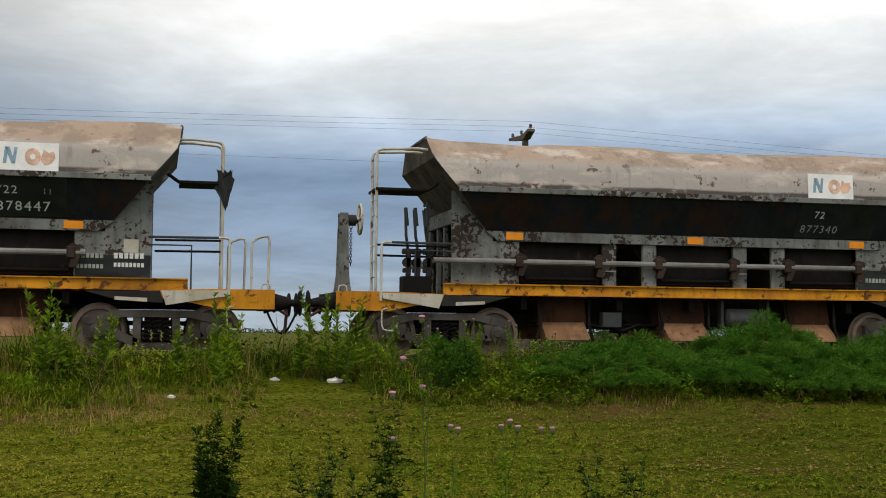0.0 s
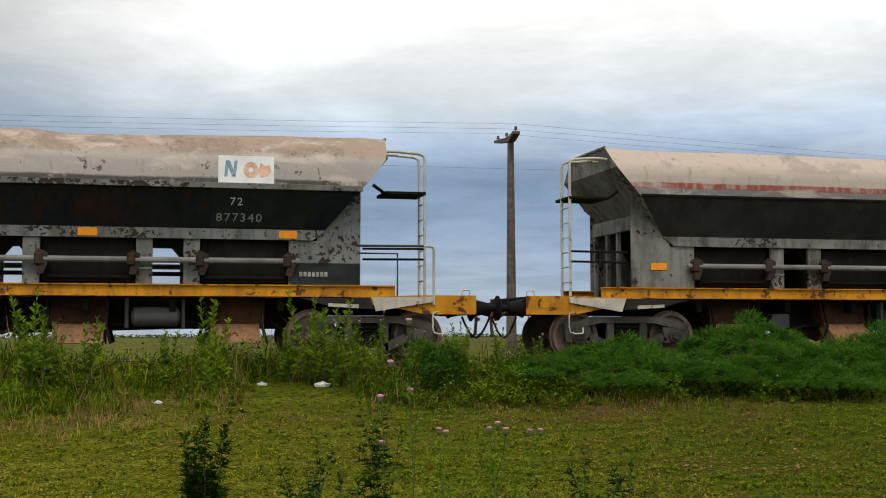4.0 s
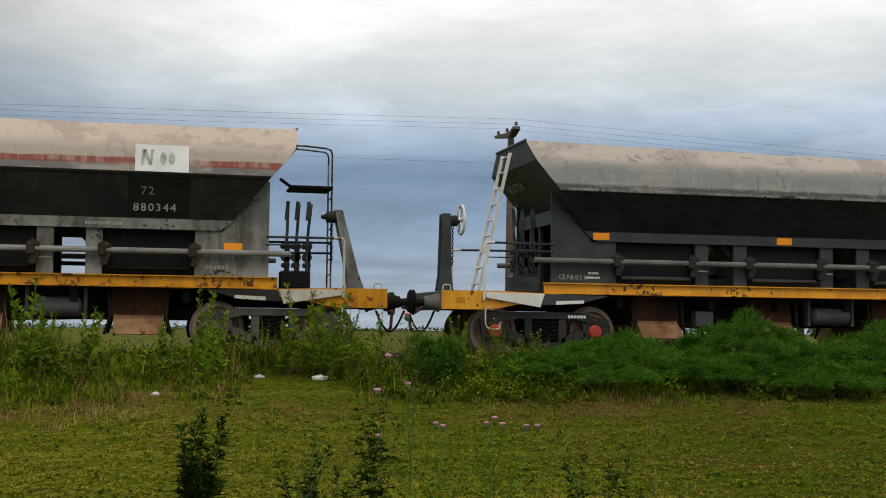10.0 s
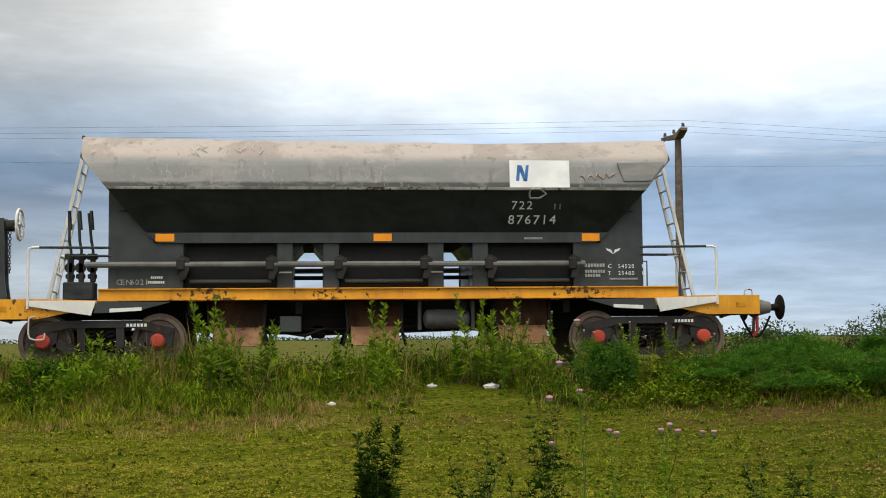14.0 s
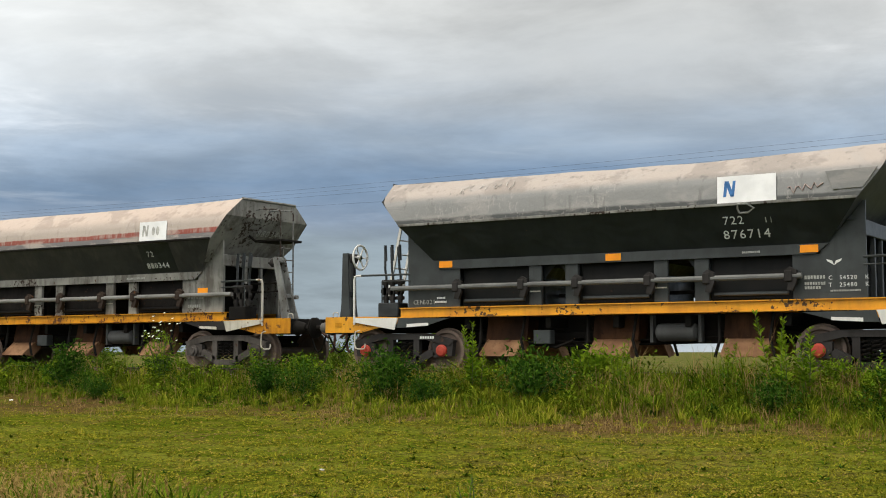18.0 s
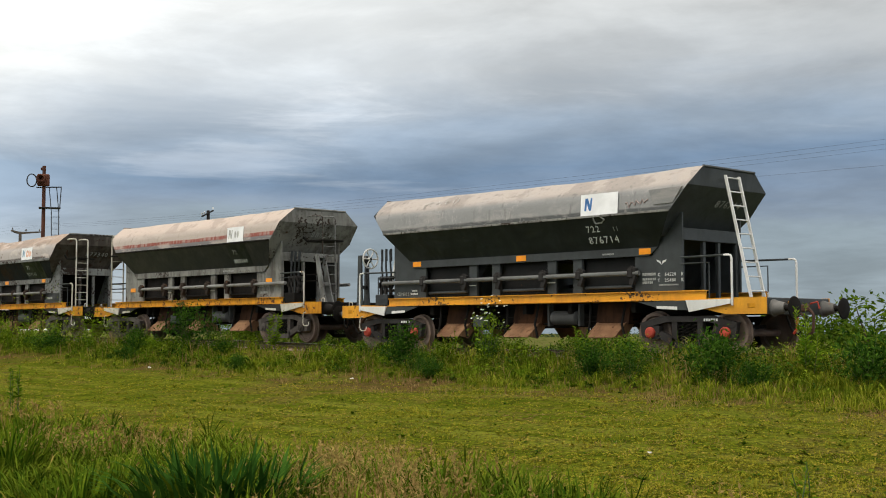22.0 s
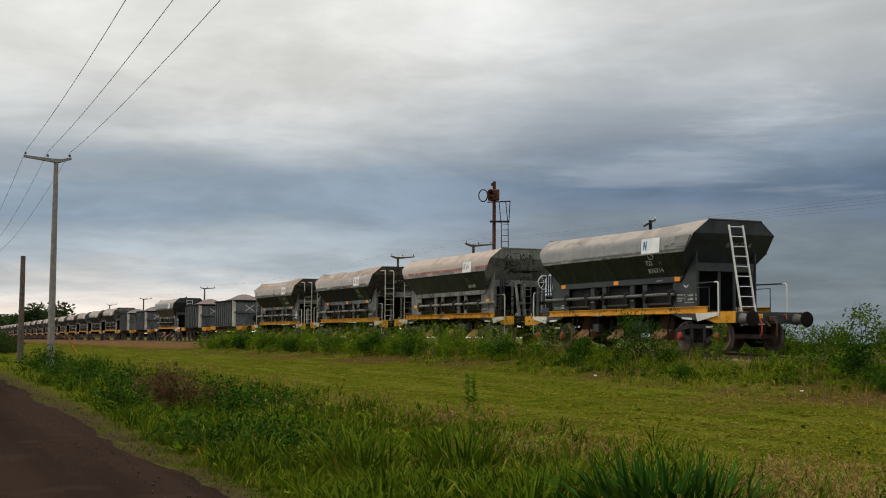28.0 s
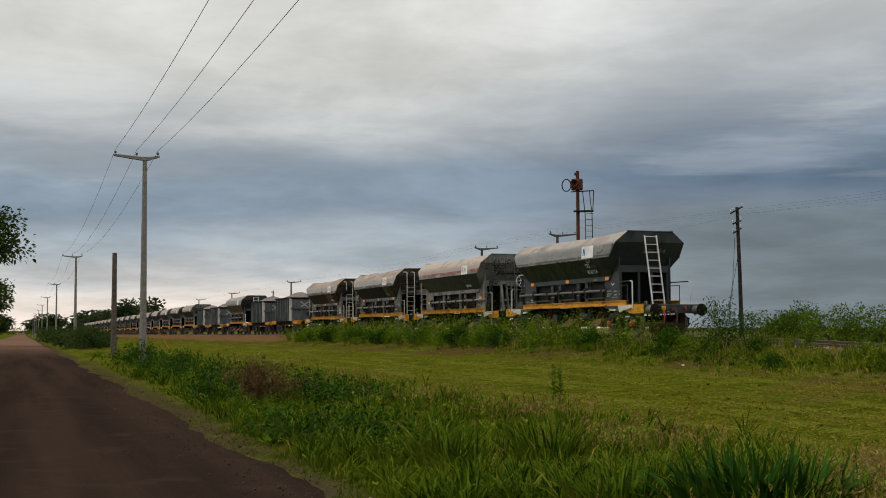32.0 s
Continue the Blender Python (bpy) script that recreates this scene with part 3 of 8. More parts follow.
        return self

    def mesh(self, name, mat, smooth=False):
        me = bpy.data.meshes.new(name)
        me.from_pydata(self.v, [], self.f)
        me.materials.append(mat)
        bm = bmesh.new()
        bm.from_mesh(me)
        bmesh.ops.recalc_face_normals(bm, faces=bm.faces)
        bm.to_mesh(me)
        bm.free()
        if smooth:
            me.shade_smooth()
            me.set_sharp_from_angle(angle=radians(35))
        return me


def part(name, shape, mat, parent, label="", smooth=False):
    me = shape if isinstance(shape, bpy.types.Mesh) else shape.mesh(name, mat, smooth)
    ob = new(name, me)
    if parent is not None:
        ob.parent = parent
    if label:
        ob["label"] = label
    return ob


def thing(name, label, category, group="", kind="", at=(0, 0, 0), turn=0):
    ob = new(name)
    ob.empty_display_size = 0.2
    ob.matrix_basis = pose(*at, 0, 0, turn)
    return tagged(ob, label, category, group, kind)


def fast_mesh(name, verts, faces_flat, loop_total, mat):
    """A mesh from arrays of numbers, for large heaps of blades and stones."""
    me = bpy.data.meshes.new(name)
    nf = len(faces_flat) // loop_total
    me.vertices.add(len(verts))
    me.vertices.foreach_set("co", np.asarray(verts, np.float32).ravel())
    me.loops.add(len(faces_flat))
    me.loops.foreach_set("vertex_index", np.asarray(faces_flat, np.int32))
    me.polygons.add(nf)
    me.polygons.foreach_set("loop_start", np.arange(0, nf * loop_total, loop_total, dtype=np.int32))
    me.materials.append(mat)
    me.update(calc_edges=True)
    return me


FONT_CACHE = {}


def lettering(text, size, mat):
    """Raised letters as a mesh, reading along x with up along z, facing -y."""
    key = (text, size, mat.name)
    if key not in FONT_CACHE:
        cu = bpy.data.curves.new("letters", "FONT")
        cu.body, cu.size, cu.extrude, cu.align_x = text, size, 0.002, "LEFT"
        cu.resolution_u = 2
        ob = bpy.data.objects.new("letters", cu)
        scene.collection.objects.link(ob)
        me = bpy.data.meshes.new_from_object(ob.evaluated_get(bpy.context.evaluated_depsgraph_get()))
        bpy.data.objects.remove(ob)
        me.transform(Matrix.Rotation(radians(90), 4, "X"))
        me.materials.clear()
        me.materials.append(mat)
        FONT_CACHE[key] = me
    return FONT_CACHE[key]

# ---- ground, road, track ----
PROFILE_Y = (-40, -9, 3, 9.5, 16.8, 18.6, 19.8, 20.4, 20.9, 23.6, 24.2, 26.5, 33.0, 60)
PROFILE_Z = (0.1, 0.0, 0.0, 0.0, 0.36, 0.64, 0.88, 0.86, 0.76, 0.76, 0.74, 0.35, 0.02, 0.0)


def swell(x, y):
    """How far the land stands above or below the level: the line crests past the road bend and falls away beyond."""
    rail = np.interp(x, (-700, -400, -300, -200, -120, -88, -74, -60, -46, -34, -27, 0), (-2.7, -1.35, -0.9, -0.46, -0.1, 0.04, 0.10, 0.15, 0.20, 0.14, 0.0, 0.0))
    road = np.interp(x, (-700, -400, -300, -200, -130, -57, -30, 0), (-2.9, -1.6, -1.15, -0.75, -0.47, -0.15, -0.02, 0.0))
    w = np.clip((np.asarray(y, float) - 8) / 10, 0, 1)
    return road * (1 - w) + rail * w


def along(pts, xs, lift=0.0):
    """A profile in y and z drawn out along the line, following the swell of the land."""
    s, n = Shape(), len(pts)
    for x in xs:
        s.v += [(x, y, z + float(swell(x, 22.0)) + lift) for y, z in pts]
    for i in range(len(xs) - 1):
        for j in range(n):
            a, b = i * n + j, i * n + (j + 1) % n
            s.f.append((a, b, b + n, a + n))
    s.f += [tuple(range(n)), tuple(range(len(s.v) - 1, len(s.v) - n - 1, -1))]
    return s


LINE_X = [-700, -550, -400, -350, -300, -250, -200, -160, -120, -104, -88, -74, -60, -46, -40, -34, -30, -27, 0, 80, 160]


def ground_z(x, y):
    """The height of the ground: a flat verge, a slight rise, the track's low bank."""
    x, y = np.asarray(x, float), np.asarray(y, float)
    z = np.interp(y, PROFILE_Y, PROFILE_Z)
    near = np.exp(-(x / 150.0) ** 2)
    z = z + near * 0.035 * np.sin(x * 0.9 + 1.3 * np.sin(y * 0.7)) * np.sin(y * 1.1 + 0.4 * x) * np.clip((y - 3.2) / 3, 0, 1) * np.clip((20 - y) / 2, 0, 1)
    # the field beyond the line falls away to the east
    z = z - 0.005 * np.maximum(y - 36.0, 0) * np.interp(np.degrees(np.arctan2(x, np.maximum(y, 0.1))), (-58, -48), (0, 1))
    return z + swell(x, y)


def build_ground():
    xs = np.unique(np.concatenate([np.linspace(-2600, -700, 14), np.linspace(-700, -120, 40), np.linspace(-120, 30, 240), np.linspace(30, 200, 30), np.linspace(200, 2600, 14)]))
    ys = np.unique(np.concatenate([np.linspace(-2600, -60, 12), np.linspace(-60, -6, 14), np.linspace(-6, 36, 110), np.linspace(36, 140, 26), np.linspace(140, 2600, 14)]))
    X, Y = np.meshgrid(xs, ys)
    Z = ground_z(X, Y)
    v = np.stack([X, Y, Z], -1).reshape(-1, 3)
    nx, ny = len(xs), len(ys)
    i, j = np.meshgrid(np.arange(nx - 1), np.arange(ny - 1))
    a = (j * nx + i).ravel()
    q = np.stack([a, a + 1, a + nx + 1, a + nx], 1).ravel()
    me = fast_mesh("ground", v, q, 4, M["ground"])
    me.shade_smooth()
    tagged(new("ground", me), "grassy level ground rising to a low track bank", "ground", kind="structure")


def build_road():
    xs = np.concatenate([np.linspace(-2500, -160, 40), np.arange(-158, 60, 0.4)])
    rng = np.random.default_rng(3)
    wob = np.convolve(rng.normal(0, 1, len(xs) + 8), np.ones(9) / 9, "valid") * 0.28
    wob[:40] = 0
    ys = [-5.2, -3.4, -1.6, 0.2, 1.6]
    s = Shape()
    for x, w in zip(xs, wob):
        for y in ys:
            s.v.append((x, y, 0.028 + 0.03 * (1 - ((y + 1.5) / 3.8) ** 2) + float(swell(x, y))))
        s.v.append((x, 2.42 + w, 0.012 + float(swell(x, 2.42))))
    n = len(ys) + 1
    for i in range(len(xs) - 1):
        for j in range(n - 1):
            a = i * n + j
            s.f.append((a, a + n, a + n + 1, a + 1))
    tagged(part("road", s, M["road"], None, smooth=True), "worn dark tarred road with reddish patches, paler and redder far along", "road", kind="structure")


def build_track():
    # ballast bed
    s = along([(20.25, 0.70), (20.9, 0.80), (23.3, 0.80), (23.95, 0.70), (23.95, 0.6), (20.25, 0.6)], LINE_X)
    bed = tagged(part("track_bed", s, M["bed"], None), "reddish-brown ballast bed of the railway", "track bed", kind="structure")
    # rails
    prof = [(-0.065, -0.155), (0.065, -0.155), (0.065, -0.14), (0.012, -0.12), (0.012, -0.045), (0.036, -0.035), (0.036, -0.004), (0.028, 0), (-0.028, 0),
            (-0.036, -0.004), (-0.036, -0.035), (-0.012, -0.045), (-0.012, -0.12), (-0.065, -0.14)]
    for side in (-1, 1):
        r = along([(TRACK_Y + side * 0.874 + a, RAIL_Z + b) for a, b in prof], LINE_X)
        tagged(part("rail", r, M["rail_steel"], None), "worn steel rail with a brown web", "rail", "rails of the track", "structure")
    # sleepers: those by the place where the train's end comes to rest are separate pieces
    one = Shape().box(-0.12, 0.12, -1.35, 1.35, -0.12, 0.0, 0.012).mesh("sleeper", M["sleeper"])
    for i in range(150):
        ob = new("sleeper", one)
        ob.parent = bed
        x = -75 + i * 0.62
        ob.matrix_basis = pose(x, TRACK_Y + 0.03 * math.sin(i * 2.7), 0.815 + float(swell(x, 22)), 0, 0, 0.8 * math.sin(i * 1.9))
    far = Shape()
    for i in range(260):
        x = -75.6 - i * 1.24
        z = float(swell(x, 22))
        far.box(x, x + 0.24, TRACK_Y - 1.35, TRACK_Y + 1.35, 0.70 + z, 0.815 + z)
    tagged(part("far_sleepers", far, M["sleeper"], bed), "", kind="stuff")


def build_stones():
    """Loose ballast along the shoulders of the bed."""
    rng = np.random.default_rng(11)
    base = np.array([(1, 0, 0), (-1, 0, 0), (0, 1, 0), (0, -1, 0), (0, 0, 1), (0, 0, -1)], float)
    tri = np.array([(0, 2, 4), (2, 1, 4), (1, 3, 4), (3, 0, 4), (2, 0, 5), (1, 2, 5), (3, 1, 5), (0, 3, 5)])
    n = 11000
    x = rng.uniform(-75, 16, n)
    y = np.where(rng.random(n) < 0.75, rng.normal(20.45, 0.28, n), rng.uniform(20.9, 23.6, n))
    z = np.where(y > 20.8, 0.80, np.interp(y, (19.6, 20.25, 20.9), (0.85, 0.87, 0.80))) + swell(x, y)
    size = rng.uniform(0.022, 0.055, n)
    jit = rng.uniform(0.55, 1.25, (n, 6, 1)) * base[None] + rng.normal(0, 0.18, (n, 6, 3))
    v = jit * size[:, None, None] + np.stack([x, y, z], 1)[:, None]
    f = (tri[None] + (np.arange(n) * 6)[:, None, None]).ravel()
    tagged(new("ballast", fast_mesh("ballast", v.reshape(-1, 3), f, 3, M["stone"])), "loose reddish ballast stones along the track", "ballast", kind="stuff")


def build_gravel():
    """Loose stones strewn along the ragged edge of the road."""
    rng = np.random.default_rng(12)
    base = np.array([(1, 0, 0), (-1, 0, 0), (0, 1, 0), (0, -1, 0), (0, 0, 1), (0, 0, -1)], float)
    tri = np.array([(0, 2, 4), (2, 1, 4), (1, 3, 4), (3, 0, 4), (2, 0, 5), (1, 2, 5), (3, 1, 5), (0, 3, 5)])
    n = 2000
    x = -6.0 - 42.0 * rng.uniform(0, 1, n) ** 1.5
    y = 2.35 - np.abs(rng.normal(0, 0.55, n)) + rng.uniform(0, 0.75, n)
    size = rng.uniform(0.004, 0.014, n) * np.where(rng.random(n) < 0.03, 1.9, 1.0)
    jit = rng.uniform(0.55, 1.25, (n, 6, 1)) * base[None] + rng.normal(0, 0.18, (n, 6, 3))
    v = jit * size[:, None, None] + np.stack([x, y, np.where(y < 2.3, 0.036, 0.016) + swell(x, y)], 1)[:, None]
    f = (tri[None] + (np.arange(n) * 6)[:, None, None]).ravel()
    tagged(new("road_gravel", fast_mesh("road_gravel", v.reshape(-1, 3), f, 3, M["road_stone"])), "loose dark gravel along the road edge", "gravel", kind="stuff")


build_ground()
build_gravel()
build_road()
build_track()
build_stones()


# ---- poles, wires, signal ----
def insulator(s, x, y, z, k=1.0):
    s.lathe([(0, 0.015 * k), (0.10 * k, 0.015 * k), (0.10 * k, 0.075 * k), (0.15 * k, 0.08 * k), (0.17 * k, 0.045 * k), (0.20 * k, 0.07 * k), (0.24 * k, 0.06 * k), (0.27 * k, 0.0)], (x, y, z), (0, 0, 1), 8)


def t_pole(x, y, top, label, group, arm=1.0, off=0.0, turn=0, arm_mat=None):
    """A tapered concrete pole with a crossarm across the line and three pin insulators."""
    z0 = float(ground_z(x, y))
    h = top - z0 - 0.12
    p = thing("power_pole", label, "power pole", group, at=(x, y, z0), turn=turn)
    part("shaft", Shape().tube([(0, 0, -0.4), (0, 0, h * 0.5), (0, 0, h)], 0.17, 10, 0.095), arm_mat or M["concrete"], p, smooth=True)
    a = Shape()
    a.prism([(off - arm, h + 0.18), (off - arm, h + 0.10), (-0.16, h - 0.06), (0.16, h - 0.06), (off + arm, h + 0.10), (off + arm, h + 0.18), (0.2, h + 0.09), (-0.2, h + 0.09)], 0, -0.11, 0.11)
    part("crossarm", a, arm_mat or M["concrete"], p, "crossarm coloured dark as against the sky" if arm_mat else "grey concrete crossarm")
    for d in (-arm * 0.93, 0.0, arm * 0.93):
        s = Shape()
        insulator(s, 0, off + d, h + (0.15 if abs(d) > 0.1 else 0.10), 0.7)
        part("insulator", s, M["porcelain"], p, "brown porcelain insulator", smooth=True)
    return p


def wire(a, b, sag, r=0.008, name="wire"):
    a, b = Vector(a), Vector(b)
    pts = [a.lerp(b, t / 14) - Vector((0, 0, 4 * sag * (t / 14) * (1 - t / 14))) for t in range(15)]
    s = Shape().tube(pts, r, 4)
    return tagged(part(name, s, M["wire"], None), "thin dark overhead wire between poles", "wire", "overhead wires")


# the power line behind the track
BACK = [(150.0, 7.3), (10.5, 7.25), (-78.3, 7.88), (-93.2, 7.85), (-168.0, 7.80), (-219.0, 7.62), (-262.0, 7.45), (-364.0, 7.0)]
# pole-wood colour on concrete stands in for the dark silhouette against bright sky
for x, top in BACK:
    t_pole(x, 35.0, top, "grey concrete power pole with a crossarm behind the track", "power poles behind the track", off=0.4, arm_mat=M["wood_pole"])
for (x0, t0), (x1, t1) in zip(BACK, BACK[1:]):
    for d in (-0.93, 0.0, 0.93):
        wire((x0, 35.4 + d, t0 + 0.28), (x1, 35.4 + d, t1 + 0.28), 0.00009 * (x1 - x0) ** 2 + 0.05, 0.0034)
# the power line along the road
ROADSIDE = [18.5] + [-56.6 - 75.0 * i for i in range(9)]
for x in ROADSIDE:
    t_pole(x, 4.90 if x > 0 else 5.10, 9.35 + float(swell(x, 5.1)), "grey concrete power pole with a crossarm beside the road", "power poles along the road", off=-0.36)
for x0, x1 in zip(ROADSIDE[:5], ROADSIDE[1:6]):
    for d in (-0.93, 0.0, 0.93):
        wire((x0, (4.54 if x0 > 0 else 4.74) + d, 9.63 + float(swell(x0, 5.1))), (x1, 4.74 + d, 9.63 + float(swell(x1, 5.1))), 0.95, 0.0085)


def telegraph_pole(x, y, top, lean, turn, tilts):
    z0 = float(ground_z(x, y))
    h = top - z0
    p = thing("telegraph_pole", "dark leaning wooden telegraph pole with three short arms", "telegraph pole", "telegraph poles", at=(x, y, z0), turn=turn)
    part("shaft", Shape().tube([(0, 0, -0.3), (lean * 0.4, 0, h * 0.5), (lean, 0, h)], 0.095, 9, 0.07), M["tar_pole"], p, smooth=True)
    for i, (dz, half, tilt) in enumerate(((0.14, 0.30, tilts[0]), (0.66, 0.20, tilts[1]), (1.02, 0.21, tilts[2]))):
        c = Vector((lean * (1 - dz / h), 0, h - dz))
        d = Vector((math.cos(radians(tilt)), 0, math.sin(radians(tilt))))
        q = d.cross(Vector((0, 1, 0)))
        s = Shape()
        a, b = c - d * half, c + d * half
        s.tube([a + Vector((0, -0.1, 0)), b + Vector((0, -0.1, 0))], 0.042, 4)
        arm = part("crossarm", s, M["dark_iron"], p)
        for e in (-0.92, -0.55, 0.92):
            if i and e == -0.55:
                continue
            t = Shape()
            o = c + d * half * e + Vector((0, -0.1, 0))
            insulator(t, o.x, o.y, o.z + 0.03, 0.5)
            part("insulator", t, M["porcelain_white"], arm, "white porcelain insulator", smooth=True)
    for k, (za, xb) in enumerate(((1.3, -0.72), (1.75, -0.66))):
        part("hanging_wire", Shape().tube([(lean * 0.75 - 0.12 + 0.2 * k, -0.1, h - za), (0.5 * xb + 0.06, -0.2, 0.55 * h - 0.4), (xb, -0.25, 0.1)], 0.010, 5), M["wire"], p)
    return p


telegraph_pole(16.62, 29.0, 5.75, -0.22, -20, (6, 40, -28))
telegraph_pole(-45.8, 29.0, 6.58, -0.12, 40, (27, 20, 30))
telegraph_pole(95.0, 29.0, 5.9, 0.1, -10, (10, 8, 12))
telegraph_pole(-150.0, 29.0, 6.0, 0.1, 10, (8, 6, 9))
wire((16.1, 29, 5.5), (-46.2, 29, 6.28), 0.35, 0.0028)
wire((95, 29, 5.6), (16.1, 29, 5.45), 0.5, 0.0028)
wire((-46.2, 29, 6.23), (-150, 29, 5.7), 0.9, 0.0028)


def build_signal():
    x, y = -56.3, 26.3
    z0 = float(ground_z(x, y))
    p = thing("railway_signal", "rusty old mast signal with a round lamp head and ladder", "railway signal", at=(x, y, z0), turn=65)
    h = 9.30 - z0
    part("mast", Shape().tube([(0, 0, -0.3), (0, 0, h)], 0.10, 10, 0.085), M["rust_iron"], p, smooth=True)
    part("lamp_box", Shape().box(-0.32, 0.26, -0.30, 0.10, h - 0.98, h - 0.42, 0.05), M["rust_iron"], p)
    part("lamp_hood", Shape().lathe([(0, 0.19), (-0.28, 0.21), (-0.30, 0.16), (-0.05, 0.02)], (-0.16, -0.28, h - 0.66), (0, 1, 0), 14), M["rust_iron"], p)
    ring = Shape()
    c = Vector((-0.56, -0.05, h - 0.72))
    ring.tube([c + Vector((0.22 * math.cos(a), 0.05 * math.sin(a), 0.31 * math.sin(a))) for a in [i * math.pi / 10 for i in range(21)]], 0.028, 6)
    ring.tube([c + Vector((0.2, 0, 0)), c + Vector((0.4, 0, 0.05))], 0.03, 5)
    part("target_ring", ring, M["dark_iron"], p)
    part("finial", Shape().box(-0.16, 0.02, -0.06, 0.06, h - 0.22, h - 0.08, 0.02), M["rust_iron"], p)
    f = Shape()
    f.tube([(-0.35, 0, h - 1.05), (0.82, 0, h - 1.0)], 0.03, 5)
    f.tube([(0.80, 0, h - 1.0), (0.74, 0, h - 2.02)], 0.024, 5)
    part("upper_bracket", f, M["dark_iron"], p)
    f = Shape()
    f.box(-0.22, 0.78, -0.25, 0.25, h - 2.06, h - 2.0, 0.01)
    part("platform", f, M["dark_iron"], p)
    for d in (0.36, 0.70):
        part("ladder_stile", Shape().tube([(d - 0.12, 0, h - 1.0), (d, 0, h - 2.2), (d + 0.10, 0, 0.2)], 0.022, 5), M["dark_iron"], p)
    for i in range(22):
        z = 0.5 + i * 0.29
        if z < h - 1.1:
            w = (h - z) / h * -0.1
            part("rung", Shape().tube([(0.44 + w, 0, z), (0.78 + w, 0, z)], 0.014, 5), M["dark_iron"], p)


build_signal()

# a bare wooden pole and its stay by the road
s = thing("wooden_pole", "plain weathered wooden pole beside the road", "pole", at=(-84.8, 5.75, float(swell(-84.8, 5.75))))
part("shaft", Shape().tube([(0, 0, -0.3), (0, 0, 6.75)], 0.20, 10, 0.15), M["wood_pole"], s, smooth=True)
part("cap", Shape().tube([(0, 0, 6.74), (0, 0, 6.78)], 0.14, 8), M["dark_iron"], s)
s = thing("stay_rod", "slanting yellow stay rod standing in the grass", "stay rod", at=(-100, 11.0, float(ground_z(-100, 11.0))))
part("rod", Shape().tube([(0, 0, 0), (0, -1.0, 1.9)], 0.035, 6), M["yellow_worn"], s)
part("sleeve", Shape().tube([(0, -0.03, 0.06), (0, -0.25, 0.47)], 0.05, 6), M["yellow_worn"], s)

# ---- the train ----
WHEELSETS = []
WR = 0.43


def bogie_parts(w, cx, cap, boxed, far=False):
    """One two-axle bogie about the wagon's x = cx."""
    cast = M["bogie"] if cap else M["bogie_dusty"]
    half = 0.93
    for sy in (-1, 1):
        s = Shape()
        y0, y1 = sy * 0.98, sy * 1.10
        # cast side frame with two openings
        top, bot = 0.80, 0.22
        for sx in (-1, 1):
            s.prism([(cx + sx * 1.20, 0.645), (cx + sx * 1.16, 0.33), (cx + sx * 0.72, 0.30), (cx + sx * 0.70, 0.58)], 1, y0, y1)
            s.prism([(cx + sx * 0.78, 0.36), (cx + sx * 0.30, 0.14), (cx + sx * 0.30, 0.30), (cx + sx * 0.66, 0.47)], 1, y0, y1)
            s.prism([(cx + sx * 0.38, 0.74), (cx + sx * 0.38, 0.18), (cx + sx * 0.25, 0.18), (cx + sx * 0.25, 0.74)], 1, y0, y1)
        s.prism([(cx - 1.22, 0.64), (cx - 0.62, 0.78), (cx + 0.62, 0.78), (cx + 1.22, 0.64), (cx + 1.10, 0.53), (cx + 0.52, 0.66), (cx - 0.52, 0.66), (cx - 1.10, 0.53)], 1, y0 - sy * 0.01, y1 + sy * 0.012)
        s.prism([(cx - 0.34, 0.24), (cx + 0.34, 0.24), (cx + 0.30, 0.12), (cx - 0.30, 0.12)], 1, y0, y1 + sy * 0.01)
        fr = part("side_frame", s, cast, w, "black cast bogie side frame" if cap else "dusty brown-grey cast bogie side frame")
        for dx in () if far else (-0.17, 0.0, 0.17):
            c = Shape()
            pts = [(cx + dx + 0.07 * math.cos(i * 1.1), sy * 1.04 + 0.05 * math.sin(i * 1.1), 0.25 + i * 0.0125) for i in range(30)]
            c.tube(pts, 0.018, 4)
            part("spring", c, M["under"], fr)
        for sx in () if far else (-1, 1):
            b = Shape()
            b.lathe([(0, 0.125), (0.05, 0.12), (0.08, 0.09), (0.09, 0.0)] if not boxed else [(0, 0.13), (0.05, 0.13), (0.06, 0.08), (0.09, 0.07), (0.09, 0)], (cx + sx * half, sy * 1.095, 0.435), (0, sy, 0), 12)
            part("axle_cap", b, M["red"] if cap else cast, fr, "round red axle cap" if cap else "", smooth=True)
    if cap:
        q = Shape()
        for i in range(6):
            q.box(cx + 0.42 + 0.058 * i, cx + 0.46 + 0.058 * i, -1.118, -1.1125, 0.675, 0.725)
        part("stencil_marks", q, M["ink"], w, "row of small white stencil marks")
    b = Shape()
    b.box(cx - 0.2, cx + 0.2, -1.02, 1.02, 0.45, 0.72, 0.02)
    b.box(cx - 1.0, cx + 1.0, -0.3, 0.3, 0.52, 0.6, 0.02)
    part("bolster", b, M["under"], w)
    for sx in (-1, 1):
        ws = Shape()
        prof = [(-0.07, 0.0), (-0.07, 0.12), (-0.045, 0.16), (-0.03, 0.33), (-0.07, 0.36), (-0.07, 0.458), (-0.04, 0.462), (-0.03, WR + 0.003), (0.07, WR - 0.004), (0.07, 0.36), (0.02, 0.34), (0.0, 0.17), (0.06, 0.13), (0.07, 0.0)]
        for sy in (-1, 1):
            ws.lathe([(d, r) for d, r in prof], (0, sy * 0.874, 0), (0, sy, 0), 28)
        ws.tube([(0, -1.05, 0), (0, 1.05, 0)], 0.075, 10)
        ob = part("wheelset", ws, M["wheel"], w, "brown steel wheels on one axle", smooth=True)
        ob.location = (cx + sx * half, 0, 0.435)
